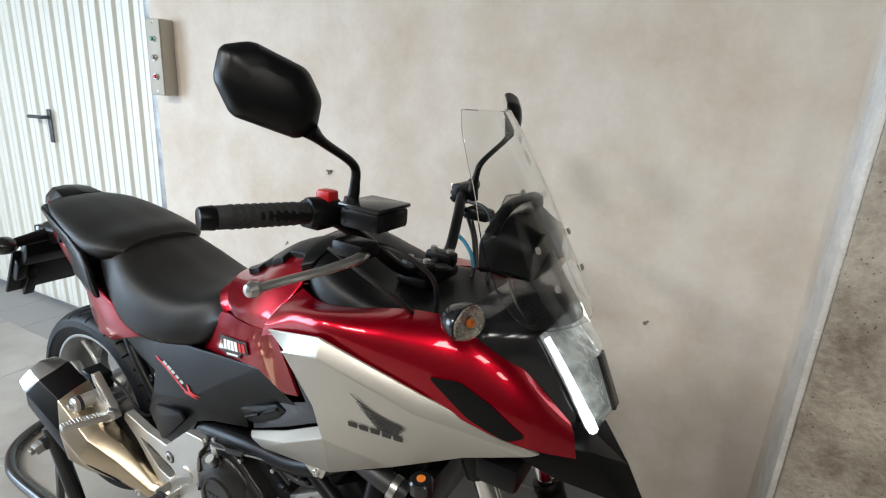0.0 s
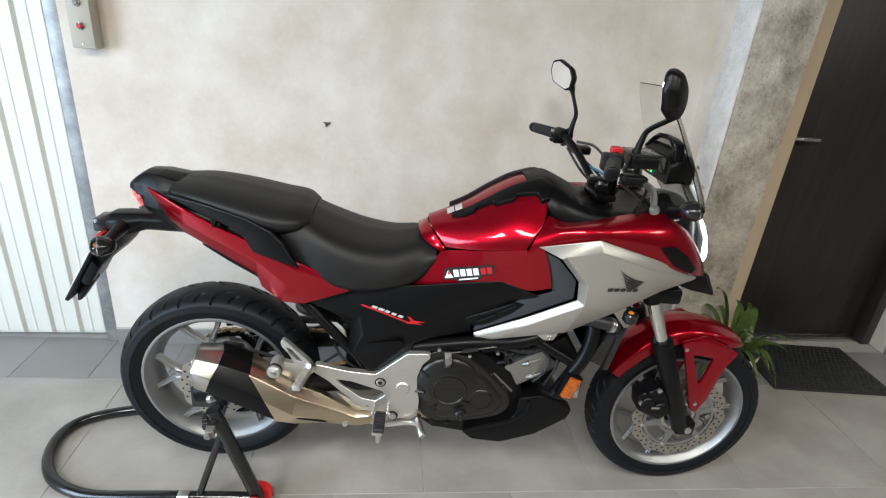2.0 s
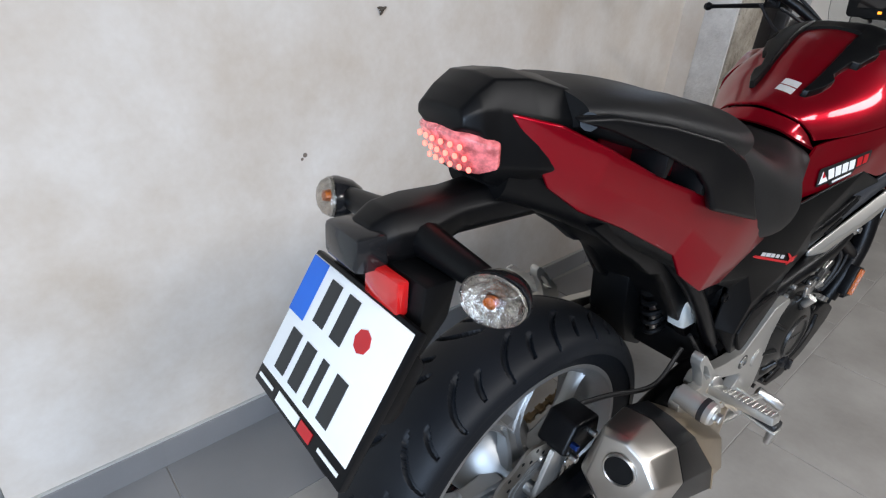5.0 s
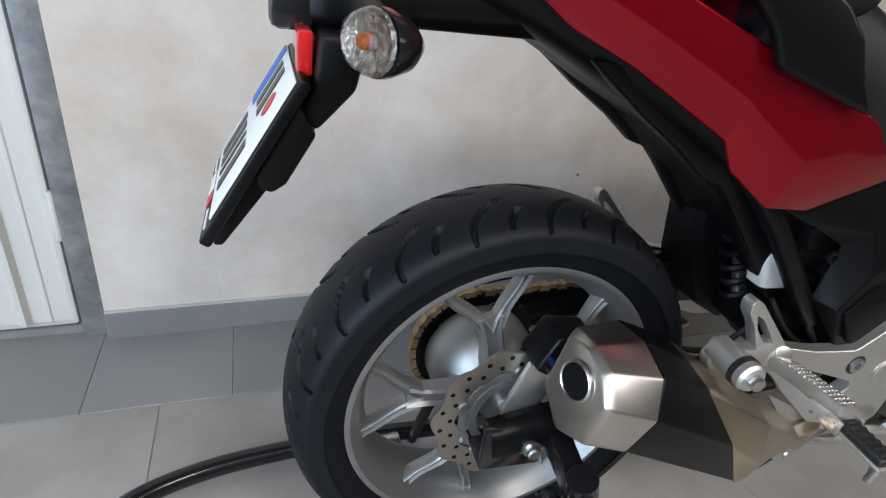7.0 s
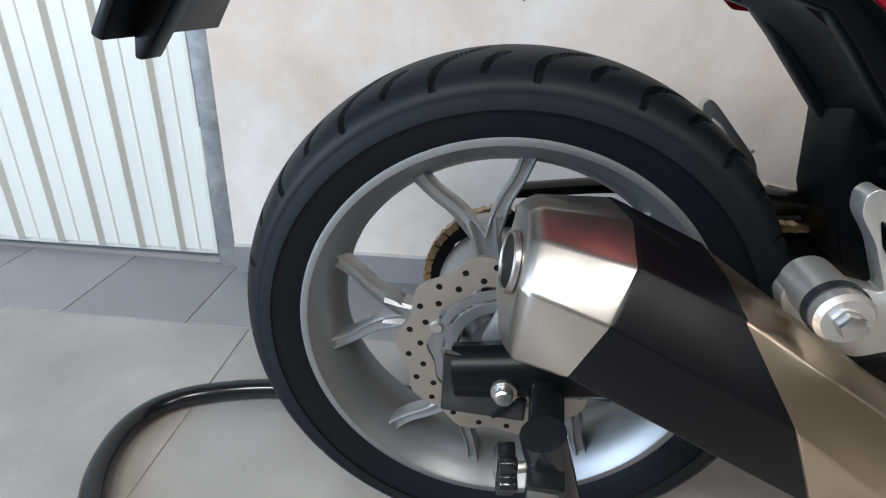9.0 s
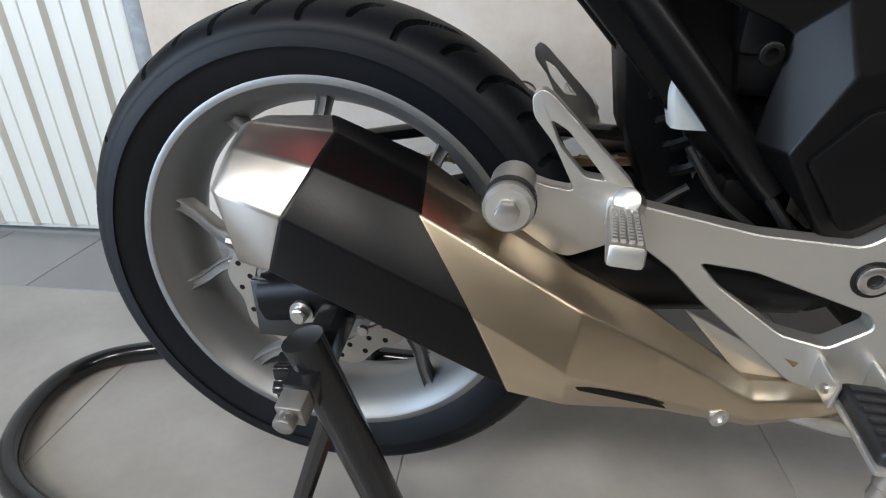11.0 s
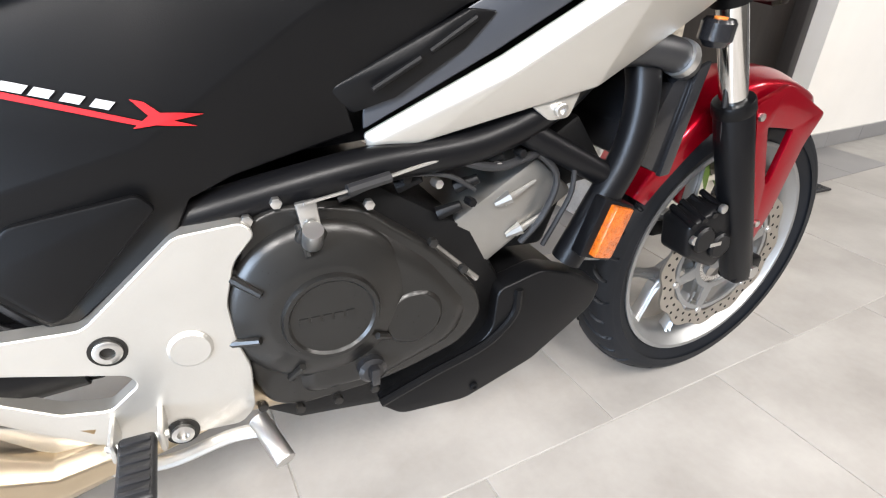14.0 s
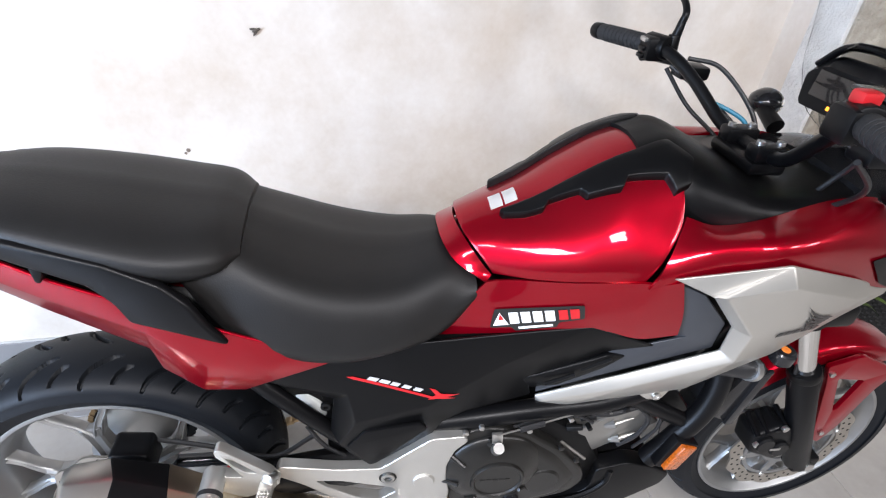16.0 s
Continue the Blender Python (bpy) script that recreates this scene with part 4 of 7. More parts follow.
# red upper cowl
COWL_ROWS = [
    [(0.952, -0.146, 1.018), (0.930, -0.180, 0.985), (0.912, -0.196, 0.956), (0.900, -0.197, 0.930)],
    [(1.000, -0.152, 1.004), (0.995, -0.196, 1.004), (0.990, -0.206, 0.988), (0.985, -0.205, 0.965)],
    [(1.070, -0.152, 1.014), (1.075, -0.195, 1.020), (1.078, -0.216, 1.010), (1.080, -0.216, 0.980)],
    [(1.190, -0.130, 1.038), (1.195, -0.168, 1.030), (1.200, -0.190, 1.000), (1.205, -0.190, 0.945)],
    [(1.285, -0.118, 1.038), (1.297, -0.142, 1.018), (1.300, -0.164, 0.972), (1.300, -0.164, 0.910)],
    [(1.362, -0.098, 0.988), (1.378, -0.112, 0.962), (1.384, -0.128, 0.928), (1.385, -0.132, 0.880)],
    [(1.440, -0.064, 0.900), (1.450, -0.066, 0.886), (1.456, -0.068, 0.870), (1.462, -0.066, 0.846)],
]
both("upper_cowl", sheet(COWL_ROWS, 44, 16, -0.006), RED, label="gloss candy red upper cowl")
bpy.context.view_layer.update()
cowl = [o for o in bike.children if o.name == "upper_cowl"][0]
vent = drape("cowl_vent", rounded([(1.255, 0.972), (1.300, 0.974), (1.350, 0.944), (1.402, 0.894), (1.378, 0.886), (1.318, 0.914)], 0.008), cowl, BLACKPL, bike, 0.003, 3, "black vent in the red cowl")
part("cowl_vent", flipped((lambda b: (b.from_mesh(vent.data), b)[1])(bmesh.new())), BLACKPL, bike, "black vent in the red cowl")

# console in front of the lid, with the two trim rails
CON = [
    (0.90, [(0, 1.04), (-0.06, 1.04), (-0.090, 1.052), (-0.085, 1.070), (-0.05, 1.088), (0, 1.094)]),
    (0.96, [(0, 1.00), (-0.10, 0.99), (-0.138, 1.02), (-0.120, 1.068), (-0.06, 1.100), (0, 1.104)]),
    (1.03, [(0, 0.96), (-0.12, 0.95), (-0.152, 0.99), (-0.138, 1.045), (-0.07, 1.072), (0, 1.078)]),
    (1.10, [(0, 0.94), (-0.12, 0.94), (-0.148, 1.00), (-0.132, 1.035), (-0.07, 1.045), (0, 1.045)]),
    (1.20, [(0, 0.93), (-0.11, 0.93), (-0.150, 0.99), (-0.130, 1.035), (-0.07, 1.040), (0, 1.040)]),
    (1.29, [(0, 0.92), (-0.09, 0.92), (-0.120, 0.98), (-0.110, 1.03), (-0.06, 1.045), (0, 1.045)]),
]
part("console", hull_x(CON, 36, 24), BLACKPL, bike, "black console between the lid and the handlebar")
LIDOB = [o for o in bike.children if o.name == "tank_lid"][0]
RAIL = [(0.700, 0.050), (0.790, 0.056), (0.885, 0.058), (0.940, 0.050), (0.968, 0.090), (0.955, 0.125), (0.932, 0.132), (0.922, 0.112), (0.870, 0.100), (0.862, 0.112), (0.818, 0.100), (0.810, 0.086), (0.768, 0.074), (0.760, 0.084), (0.736, 0.078), (0.704, 0.062)]
bpy.context.view_layer.update()
for s in (-1, 1):
    bm = bmesh.new()
    vs = [bm.verts.new((x, s * y, 0)) for x, y in RAIL]
    for k in range(len(vs)):
        bm.edges.new((vs[k], vs[(k + 1) % len(vs)]))
    bmesh.ops.triangle_fill(bm, use_beauty=True, use_dissolve=False, edges=bm.edges[:])
    bmesh.ops.subdivide_edges(bm, edges=bm.edges[:], cuts=3, use_grid_fill=True)
    for v in bm.verts:
        hit, at, _, _ = LIDOB.ray_cast(Vector((min(v.co.x, 0.93), v.co.y, 2)), Vector((0, 0, -1)))
        v.co.z = (at.z if hit else 1.05) - 0.002 + (0.02 * (v.co.x - 0.93) if v.co.x > 0.93 else 0)
    ret = bmesh.ops.extrude_face_region(bm, geom=bm.faces[:])
    bmesh.ops.translate(bm, verts=[v for v in ret["geom"] if isinstance(v, bmesh.types.BMVert)], vec=(0, s * 0.004, 0.015))
    part("lid_rail", bevel(bm, 0.003, 40, 2), BLACKPL, bike, "black notched trim rail on the lid")

# nose with headlight
NOSE = [
    (1.26, [(0, 0.88), (-0.10, 0.88), (-0.150, 0.94), (-0.150, 1.01), (-0.125, 1.045), (0, 1.055)]),
    (1.33, [(0, 0.86), (-0.08, 0.86), (-0.120, 0.92), (-0.128, 0.99), (-0.105, 1.05), (0, 1.075)]),
    (1.378, [(0, 0.845), (-0.06, 0.845), (-0.086, 0.90), (-0.094, 0.965), (-0.078, 1.042), (0, 1.062)]),
    (1.418, [(0, 0.835), (-0.04, 0.838), (-0.058, 0.88), (-0.064, 0.93), (-0.054, 0.99), (0, 1.015)]),
    (1.446, [(0, 0.835), (-0.02, 0.84), (-0.033, 0.865), (-0.038, 0.89), (-0.034, 0.925), (0, 0.95)]),
]
nose = part("nose_cowl", hull_x(NOSE, 26, 24), GLOSSBLACK, bike, "black nose cowl")
HEADLENS = make("headlight_glass", (0.62, 0.68, 0.69), 0.12, 0.7, var=0.45, scale=30, fine=55, bump=0.6, depth=0.006, coat=1.0, gain=3.5, emit=0.12)
LEDWHITE = make("white_running_light", (0.9, 0.97, 1.0), 0.3, var=0.0, bump=0, emit=3.2)
HL = [(1.418, 0, 1.050), (1.408, -0.082, 1.034), (1.455, -0.070, 0.955), (1.488, -0.036, 0.866), (1.498, 0, 0.852), (1.520, 0, 0.905), (1.484, 0, 0.985), (1.505, -0.030, 0.918), (1.468, -0.050, 0.990)]
lamp = part("headlight", join(shell(HL, [(0, 1, 8, 6), (1, 2, 8), (8, 2, 3, 7), (6, 8, 7, 5), (7, 3, 4, 5)], 0.01, 0.003), flipped(shell(HL, [(0, 1, 8, 6), (1, 2, 8), (8, 2, 3, 7), (6, 8, 7, 5), (7, 3, 4, 5)], 0.01, 0.003))), HEADLENS, bike, "clear faceted headlight, lit")
for s in (-1, 1):
    part("light_strip", tube([(1.416, s * 0.077, 1.030), (1.446, s * 0.070, 0.985), (1.470, s * 0.059, 0.940), (1.488, s * 0.042, 0.895), (1.496, s * 0.027, 0.868)], [0.005, 0.006, 0.007, 0.009, 0.0085], 8), LEDWHITE, lamp, "bright white running light")
part("light_divider", shell([(1.522, -0.012, 0.905), (1.522, 0.012, 0.905), (1.482, 0.014, 0.990), (1.482, -0.014, 0.990)], [(0, 1, 2, 3)], 0.006, 0.001), GLOSSBLACK, lamp)
BEAK = [(1.568, 0, 0.757), (1.548, -0.030, 0.762), (1.44, -0.078, 0.800), (1.35, -0.105, 0.838), (1.40, -0.09, 0.872), (1.48, -0.045, 0.850), (1.535, 0, 0.815), (1.45, 0, 0.865), (1.45, -0.062, 0.852)]
fc = [(0, 1, 6), (1, 5, 6), (1, 2, 8, 5), (2, 3, 4, 8), (8, 4, 7), (5, 8, 7, 6)]
part("beak", join(shell(BEAK, fc, 0.010, 0.003), flipped(shell(BEAK, fc, 0.010, 0.003))), BLACKPL, bike, "matt black beak under the headlight")
# windscreen
rows = []
for x, z, w, d in ((1.434, 1.054, 0.105, 0.050), (1.410, 1.095, 0.138, 0.062), (1.366, 1.170, 0.142, 0.060), (1.320, 1.250, 0.122, 0.050), (1.270, 1.330, 0.100, 0.040), (1.247, 1.364, 0.080, 0.034)):
    rows.append([(x - d * (k / 3) ** 2, w * k / 3, z) for k in (-3, -2, -1, 0, 1, 2, 3)])
ws = part("windscreen", bevel(sheet(rows, 30, 26, 0.003), 0.0008, 40, 1), SCREEN, bike, "tall clear windscreen")
for y, x, z in ((-0.07, 1.357, 1.168), (0.07, 1.357, 1.168), (-0.06, 1.392, 1.112), (0.06, 1.392, 1.112)):
    part("screw", socket_bolt((x, y, z), 0.006, 0.003, (0.8, 0, 0.5)), BOLT, ws)
# dark inner fairing behind the screen
rows = []
for x, z, w, d in ((1.418, 1.050, 0.088, 0.046), (1.380, 1.100, 0.090, 0.046), (1.338, 1.165, 0.076, 0.036), (1.304, 1.216, 0.056, 0.020), (1.288, 1.236, 0.034, 0.008)):
    rows.append([(x - d * (k / 3) ** 2, w * k / 3, z) for k in (-3, -2, -1, 0, 1, 2, 3)])
part("inner_fairing", sheet(rows, 20, 18, 0.006), SMOKEPANEL, bike, "black bracket panel behind the screen")
dash = part("instrument_panel", loft([[(1.245, y, z) for y, z in rounded([(-0.088, 1.118), (0.088, 1.118), (0.094, 1.172), (0.062, 1.190), (-0.062, 1.190), (-0.094, 1.172)], 0.012)],
                                     [(1.275, y, z + 0.012) for y, z in rounded([(-0.090, 1.112), (0.090, 1.112), (0.096, 1.175), (0.064, 1.196), (-0.064, 1.196), (-0.096, 1.175)], 0.012)],
                                     [(1.325, y, z + 0.015) for y, z in rounded([(-0.07, 1.10), (0.07, 1.10), (0.075, 1.150), (0.05, 1.17), (-0.05, 1.17), (-0.075, 1.150)], 0.012)]], 12, 42), SATINBLACK, bike, "black digital instrument panel with small lit lamps")
DISPLAY = make("dark_display_glass", (0.02, 0.017, 0.015), 0.08, var=0.2, bump=0)
part("display", shell([(1.243, -0.070, 1.140), (1.243, 0.070, 1.140), (1.2435, 0.066, 1.184), (1.2435, -0.066, 1.184)], [(0, 1, 2, 3)], 0.003, 0.001), DISPLAY, dash)
for y, c in ((0.020, (1.0, 0.35, 0.02)), (0.002, (0.05, 0.9, 0.25))):
    part("indicator_lamp", block(1.2385, 1.2395, y - 0.004, y + 0.004, 1.128, 1.134), make("indicator_glow", c, 0.4, var=0, bump=0, emit=2.0), dash)
part("hood", tube([(1.262, -0.094, 1.185), (1.27, -0.06, 1.222), (1.272, 0.0, 1.229), (1.27, 0.06, 1.222), (1.262, 0.094, 1.185)], 0.012, 10, flat=0.5), SATINBLACK, dash)

# front turn signals
def signal(at, way, lens, name):
    """A bullet-shaped lamp on a short stalk that points its lens along way."""
    w = Vector(way).normalized()
    q = Vector((0, -1, 0)).rotation_difference(w).to_matrix().to_4x4()
    m = Matrix.Translation(at) @ q @ Matrix.Diagonal((1.25, 1, 0.95, 1))
    body = part(name, moved(spin([(0.0, 0.034), (0.012, 0.030), (0.022, 0.018), (0.0275, 0.0), (0.0275, -0.006), (0.0, -0.006)], 24), m), GLOSSBLACK, bike, "small black turn signal with a clear lens")
    part("lens", moved(spin([(0.0265, -0.0055), (0.0262, -0.012), (0.021, -0.021), (0.011, -0.0265), (0, -0.028)], 24), m), lens, body)
    part("bowl", moved(spin([(0.0, -0.0062), (0.010, -0.0066), (0.0235, -0.0100), (0.0250, -0.0070), (0.0, -0.0058)], 24), m), DULLBOWL, body)
    part("bulb", moved(spin([(0.0, -0.007), (0.0055, -0.008), (0.005, -0.013), (0, -0.015)], 12), m), AMBER, body)
    return body


for s in (-1, 1):
    signal((1.302, s * 0.203, 1.083), (1, s * 0.15, 0), LENS, "turn_signal")
    part("signal_stalk", rod((1.296, s * 0.19, 1.078), (1.29, s * 0.125, 1.055), 0.013, 12, 0.017), BLACKPL, bike)

# handlebar and controls
part("handlebar", tube([(0.992, 0.405, 1.158), (1.035, 0.30, 1.165), (1.060, 0.225, 1.163), (1.088, 0.165, 1.135), (1.118, 0.09, 1.085), (1.128, 0.04, 1.073), (1.130, -0.04, 1.075), (1.124, -0.09, 1.090), (1.100, -0.160, 1.150), (1.078, -0.215, 1.190), (1.052, -0.29, 1.202), (1.014, -0.377, 1.205)], 0.0112, 14, 90), SATINBLACK, bike, "black tubular handlebar")
part("clamp", block(1.095, 1.160, -0.060, 0.060, 1.045, 1.068, 0.008), SATINBLACK, bike)
for y in (-0.04, 0.04):
    for dx in (-0.018, 0.018):
        part("clamp_bolt", socket_bolt((1.129 + dx, y, 1.090), 0.007, 0.008, (0, 0, 1)), BOLT, bike)
    part("clamp_cap", block(1.100, 1.158, y - 0.016, y + 0.016, 1.066, 1.092, 0.006), SATINBLACK, bike)
part("fork_crown", moved(plate(rounded([(1.10, -0.135), (1.21, -0.11), (1.21, 0.11), (1.10, 0.135), (1.085, 0.06), (1.085, -0.06)], 0.025), -0.012, 0.012, (), 0.004), Matrix.Translation((0, 0, 1.02)) @ Matrix.Rotation(radians(-90), 4, "X")), SATINBLACK, bike)
ENDS = {-1: (Vector((1.012, -0.379, 1.205)), Vector((1.062, -0.243, 1.200))), 1: (Vector((0.990, 0.410, 1.158)), Vector((1.045, 0.277, 1.165)))}
for s, (e, i) in ENDS.items():
    d = (i - e).normalized()
    g_ = part("grip", rod(e + d * 0.012, i, 0.0165, 20, 0.0165, 0.002), make("grip_rubber", (0.014, 0.014, 0.015), 0.7, var=0.2, fine=900, bump=0.4), bike, "black ribbed rubber grip")
    for k in range(9):
        a = e + d * (0.03 + 0.011 * k)
        part("grip_rib", rod(a, a + d * 0.005, 0.0175, 20), g_.data.materials[0], g_)
    part("bar_end", rod(e - d * 0.010, e + d * 0.012, 0.0155, 20, 0.0175, 0.003), SATINBLACK, bike)
    sw = part("switch_housing", bevel(rod(i - d * 0.003, i + d * 0.048, 0.024, 12, 0.022), 0.004, 30), BLACKPL, bike, "black switch housing")
    c = i + d * 0.022
    part("switch_pod", block(c.x - 0.030, c.x + 0.012, c.y - 0.022, c.y + 0.022, c.z - 0.026, c.z + 0.018, 0.008), BLACKPL, sw)
    if s < 0:
        part("engine_switch", block(c.x - 0.012, c.x + 0.016, c.y - 0.004, c.y + 0.020, c.z + 0.016, c.z + 0.034, 0.005), REDDECAL, sw, "red engine stop switch")
    else:
        for dz, col in ((0.012, BOLT), (-0.004, BLACKPL), (-0.018, BLACKPL)):
            part("switch_button", block(c.x - 0.036, c.x - 0.028, c.y - 0.012, c.y + 0.010, c.z + dz - 0.004, c.z + dz + 0.004, 0.002), col, sw)
# brake master cylinder and lever on the right, clutch lever on the left
part("brake_reservoir", block(1.108, 1.180, -0.228, -0.152, 1.186, 1.216, 0.006), SATINBLACK, bike, "black brake fluid reservoir")
part("reservoir_lid", block(1.106, 1.182, -0.230, -0.150, 1.216, 1.223, 0.003), GLOSSBLACK, bike)
LEVER = make("satin_lever_alloy", (0.45, 0.44, 0.42), 0.3, 0.9, var=0.05)
for s, dz, dx in ((-1, 0.0, 0.0), (1, -0.022, -0.018)):
    lv = part("brake_lever" if s < 0 else "clutch_lever", tube([(1.148 + dx, s * 0.215, 1.150 + dz), (1.158 + dx, s * 0.245, 1.150 + dz), (1.150 + dx, s * 0.30, 1.146 + dz), (1.128 + dx, s * 0.36, 1.140 + dz), (1.119 + dx, s * 0.388, 1.137 + dz)], [0.011, 0.010, 0.0085, 0.0075, 0.008], 10, 30, flat=0.75), LEVER if s < 0 else SATINBLACK, bike, "silver brake lever" if s < 0 else "black clutch lever")
    part("lever_ball", moved(spin([(0, -0.011), (0.008, -0.009), (0.0115, 0), (0.008, 0.009), (0, 0.011)], 16), Matrix.Translation((1.118 + dx, s * 0.392, 1.137 + dz))), LEVER if s < 0 else SATINBLACK, lv)
    part("lever_bracket", block(1.100 + dx, 1.160 + dx, s * 0.215 - 0.022, s * 0.215 + 0.022, 1.142 + dz, 1.168 + dz, 0.007), SATINBLACK, bike)
# mirrors
OUT = [(-0.066, 0.014), (-0.054, 0.053), (-0.016, 0.061), (0.049, 0.033), (0.065, -0.004), (0.055, -0.044), (0.028, -0.056), (-0.050, -0.029)]
for s in (-1, 1):
    c = Vector((1.106, -0.350, 1.371)) if s < 0 else Vector((1.060, 0.415, 1.338))
    a = Vector((0.56, 0.83, 0)) if s < 0 else Vector((0.53, -0.848, 0))
    b = Vector((-0.10, 0, 1)).normalized()
    n = (Vector((0.83, -0.56, 0.05)) if s < 0 else Vector((0.848, 0.53, 0.05))).normalized()
    o2 = rounded(OUT, 0.010, 4)
    size = 0.93 if s < 0 else 0.85
    ring = lambda k, d: [tuple(c + a * (p * k * size) + b * (q * k * size) + n * d) for p, q in o2]
    mr = part("mirror_shell", loft([ring(0.97, -0.003), ring(1.0, 0.003), ring(0.98, 0.012), ring(0.80, 0.026), ring(0.45, 0.033)], 18, 56), SATINBLACK, bike, "black angular rear-view mirror")
    bm = bmesh.new()
    bm.faces.new([bm.verts.new(v) for v in ring(0.87, -0.0052)])
    r_ = bmesh.ops.extrude_face_region(bm, geom=bm.faces[:])
    bmesh.ops.translate(bm, verts=[v for v in r_["geom"] if isinstance(v, bmesh.types.BMVert)], vec=n * 0.004)
    part("mirror_glass", bm, MIRROR, mr, "mirror glass")
    j = c + a * 0.044 * size + b * -0.042 * size + n * 0.012
    base = Vector((1.120, s * 0.215, 1.215)) if s < 0 else Vector((1.075, 0.245, 1.175))
    part("mirror_stem", tube([tuple(base), tuple(base + Vector((0.006, 0, 0.035))), tuple(base + Vector((0.012, s * 0.012, 0.065))), tuple(base.lerp(j, 0.75) + Vector((0.004, 0, 0.012))), tuple(j)], [0.010, 0.0075, 0.0065, 0.0065, 0.012], 12, 34), SATINBLACK, mr)
    part("stem_boot", rod(base + Vector((0, 0, -0.022)), base + Vector((0, 0, 0.016)), 0.014, 14, 0.011, 0.002), BLACKPL, mr)
# cables
CABLE = make("cable_rubber", (0.012, 0.012, 0.013), 0.45, var=0.1)
for pts in ([(1.10, -0.20, 1.16), (1.17, -0.17, 1.15), (1.21, -0.12, 1.10), (1.20, -0.08, 1.02)], [(1.09, -0.23, 1.15), (1.16, -0.20, 1.10), (1.19, -0.15, 1.05), (1.17, -0.10, 1.0)], [(1.07, 0.22, 1.14), (1.13, 0.16, 1.10), (1.17, 0.10, 1.06), (1.18, 0.06, 1.0)],
            [(1.075, 0.24, 1.13), (1.12, 0.20, 1.07), (1.16, 0.13, 1.03), (1.18, 0.08, 0.98)], [(1.09, 0.20, 1.16), (1.15, 0.18, 1.15), (1.20, 0.12, 1.09), (1.21, 0.08, 1.03)]):
    part("cable", tube(pts, 0.0042, 8, 26), CABLE, bike)
part("cable", tube([(1.10, 0.13, 1.105), (1.13, 0.115, 1.10), (1.165, 0.09, 1.085), (1.18, 0.08, 1.06)], 0.004, 8, 16), make("blue_cable_sleeve", (0.02, 0.16, 0.25), 0.5, bump=0), bike, "short blue cable sleeve")
part("key_barrel", moved(spin([(0, 0), (0.020, 0), (0.020, -0.012), (0.015, -0.016), (0, -0.016)], 20), Matrix.Translation((1.155, 0.0, 1.062)) @ Matrix.Rotation(radians(-90), 4, "X")), BLACKPL, bike)

# fork, fender and front brake
FK = Vector((-0.412, 0, 0.90)).normalized()
for s in (-1, 1):
    low = Vector((1.520, s * 0.106, 0.292))
    fl = part("fork_leg", rod(low, low + FK * 0.355, 0.0285, 20, 0.030, 0.003), SATINBLACK, bike, "black lower fork leg")
    part("fork_boot", rod(low + FK * 0.350, low + FK * 0.372, 0.0325, 20, 0.031, 0.003), BLACKPL, fl)
    part("fork_tube", rod(low + FK * 0.36, low + FK * 0.56, 0.0205, 20), CHROME, fl, "chromed fork tube")
    part("upper_fork_tube", rod(low + FK * 0.52, low + FK * 0.80, 0.029, 20), ENGINE, fl)
    part("axle_clamp", block(1.495, 1.556, s * 0.106 - 0.022, s * 0.106 + 0.022, 0.278, 0.330, 0.008), SATINBLACK, fl)
    part("axle_bolt", pin((1.530, s * 0.128, 0.302), 0.013, 0.006, (0, s, 0), 12, 0.001), BOLT, fl)
part("lower_yoke", block(1.295, 1.375, -0.135, 0.135, 0.765, 0.815, 0.012), SATINBLACK, bike)
part("front_axle", rod((1.530, -0.10, 0.302), (1.530, 0.10, 0.302), 0.011), BOLT, bike)
rows = []
for deg, r, w, drop in ((149, 0.326, 0.058, 0.042), (138, 0.334, 0.065, 0.047), (120, 0.352, 0.070, 0.054), (103, 0.360, 0.072, 0.056), (86, 0.352, 0.071, 0.052), (71, 0.342, 0.064, 0.042), (62, 0.334, 0.045, 0.018)):
    t = radians(deg)
    P = lambda rr, y: (1.530 + rr * math.cos(t), y, 0.302 + rr * math.sin(t))
    rows.append([P(r - drop, -w), P(r - drop * 0.4, -w * 0.97), P(r - 0.010, -w * 0.72), P(r, -w * 0.3), P(r + 0.001, 0), P(r, w * 0.3), P(r - 0.010, w * 0.72), P(r - drop * 0.4, w * 0.97), P(r - drop, w)])
ff = part("front_fender", sheet(rows, 40, 30, 0.005), RED, bike, "gloss candy red front fender")
V = [(1.445, 0.612), (1.520, 0.640), (1.640, 0.585), (1.612, 0.530), (1.585, 0.400), (1.560, 0.345), (1.538, 0.360), (1.505, 0.455), (1.468, 0.560)]
for s in (-1, 1):
    bm = plate(rounded(V, 0.010), -0.082, -0.094, [rounded([(1.492, 0.572), (1.565, 0.562), (1.548, 0.470), (1.538, 0.462)], 0.006)], 0.003)
    part("fender_brace", bm if s < 0 else flipped(bm), RED, ff)
    for x, z in ((1.462, 0.592), (1.548, 0.385)):
        part("brace_bolt", pin((x, s * 0.094, z), 0.007, 0.006, (0, s, 0)), BOLT, ff)
cal = part("front_caliper", bevel(plate([(1.338, 0.424), (1.400, 0.452), (1.450, 0.436), (1.464, 0.360), (1.430, 0.325), (1.350, 0.362)], -0.052, -0.118), 0.010, 30, 3), SATINBLACK, bike, "black two-piston front brake caliper")
for x, z in ((1.462, 0.432), (1.472, 0.372), (1.40, 0.45), (1.35, 0.40)):
    part("caliper_bolt", pin((x, -0.117, z), 0.008, 0.008, (0, -1, 0), 12), BOLT, cal)
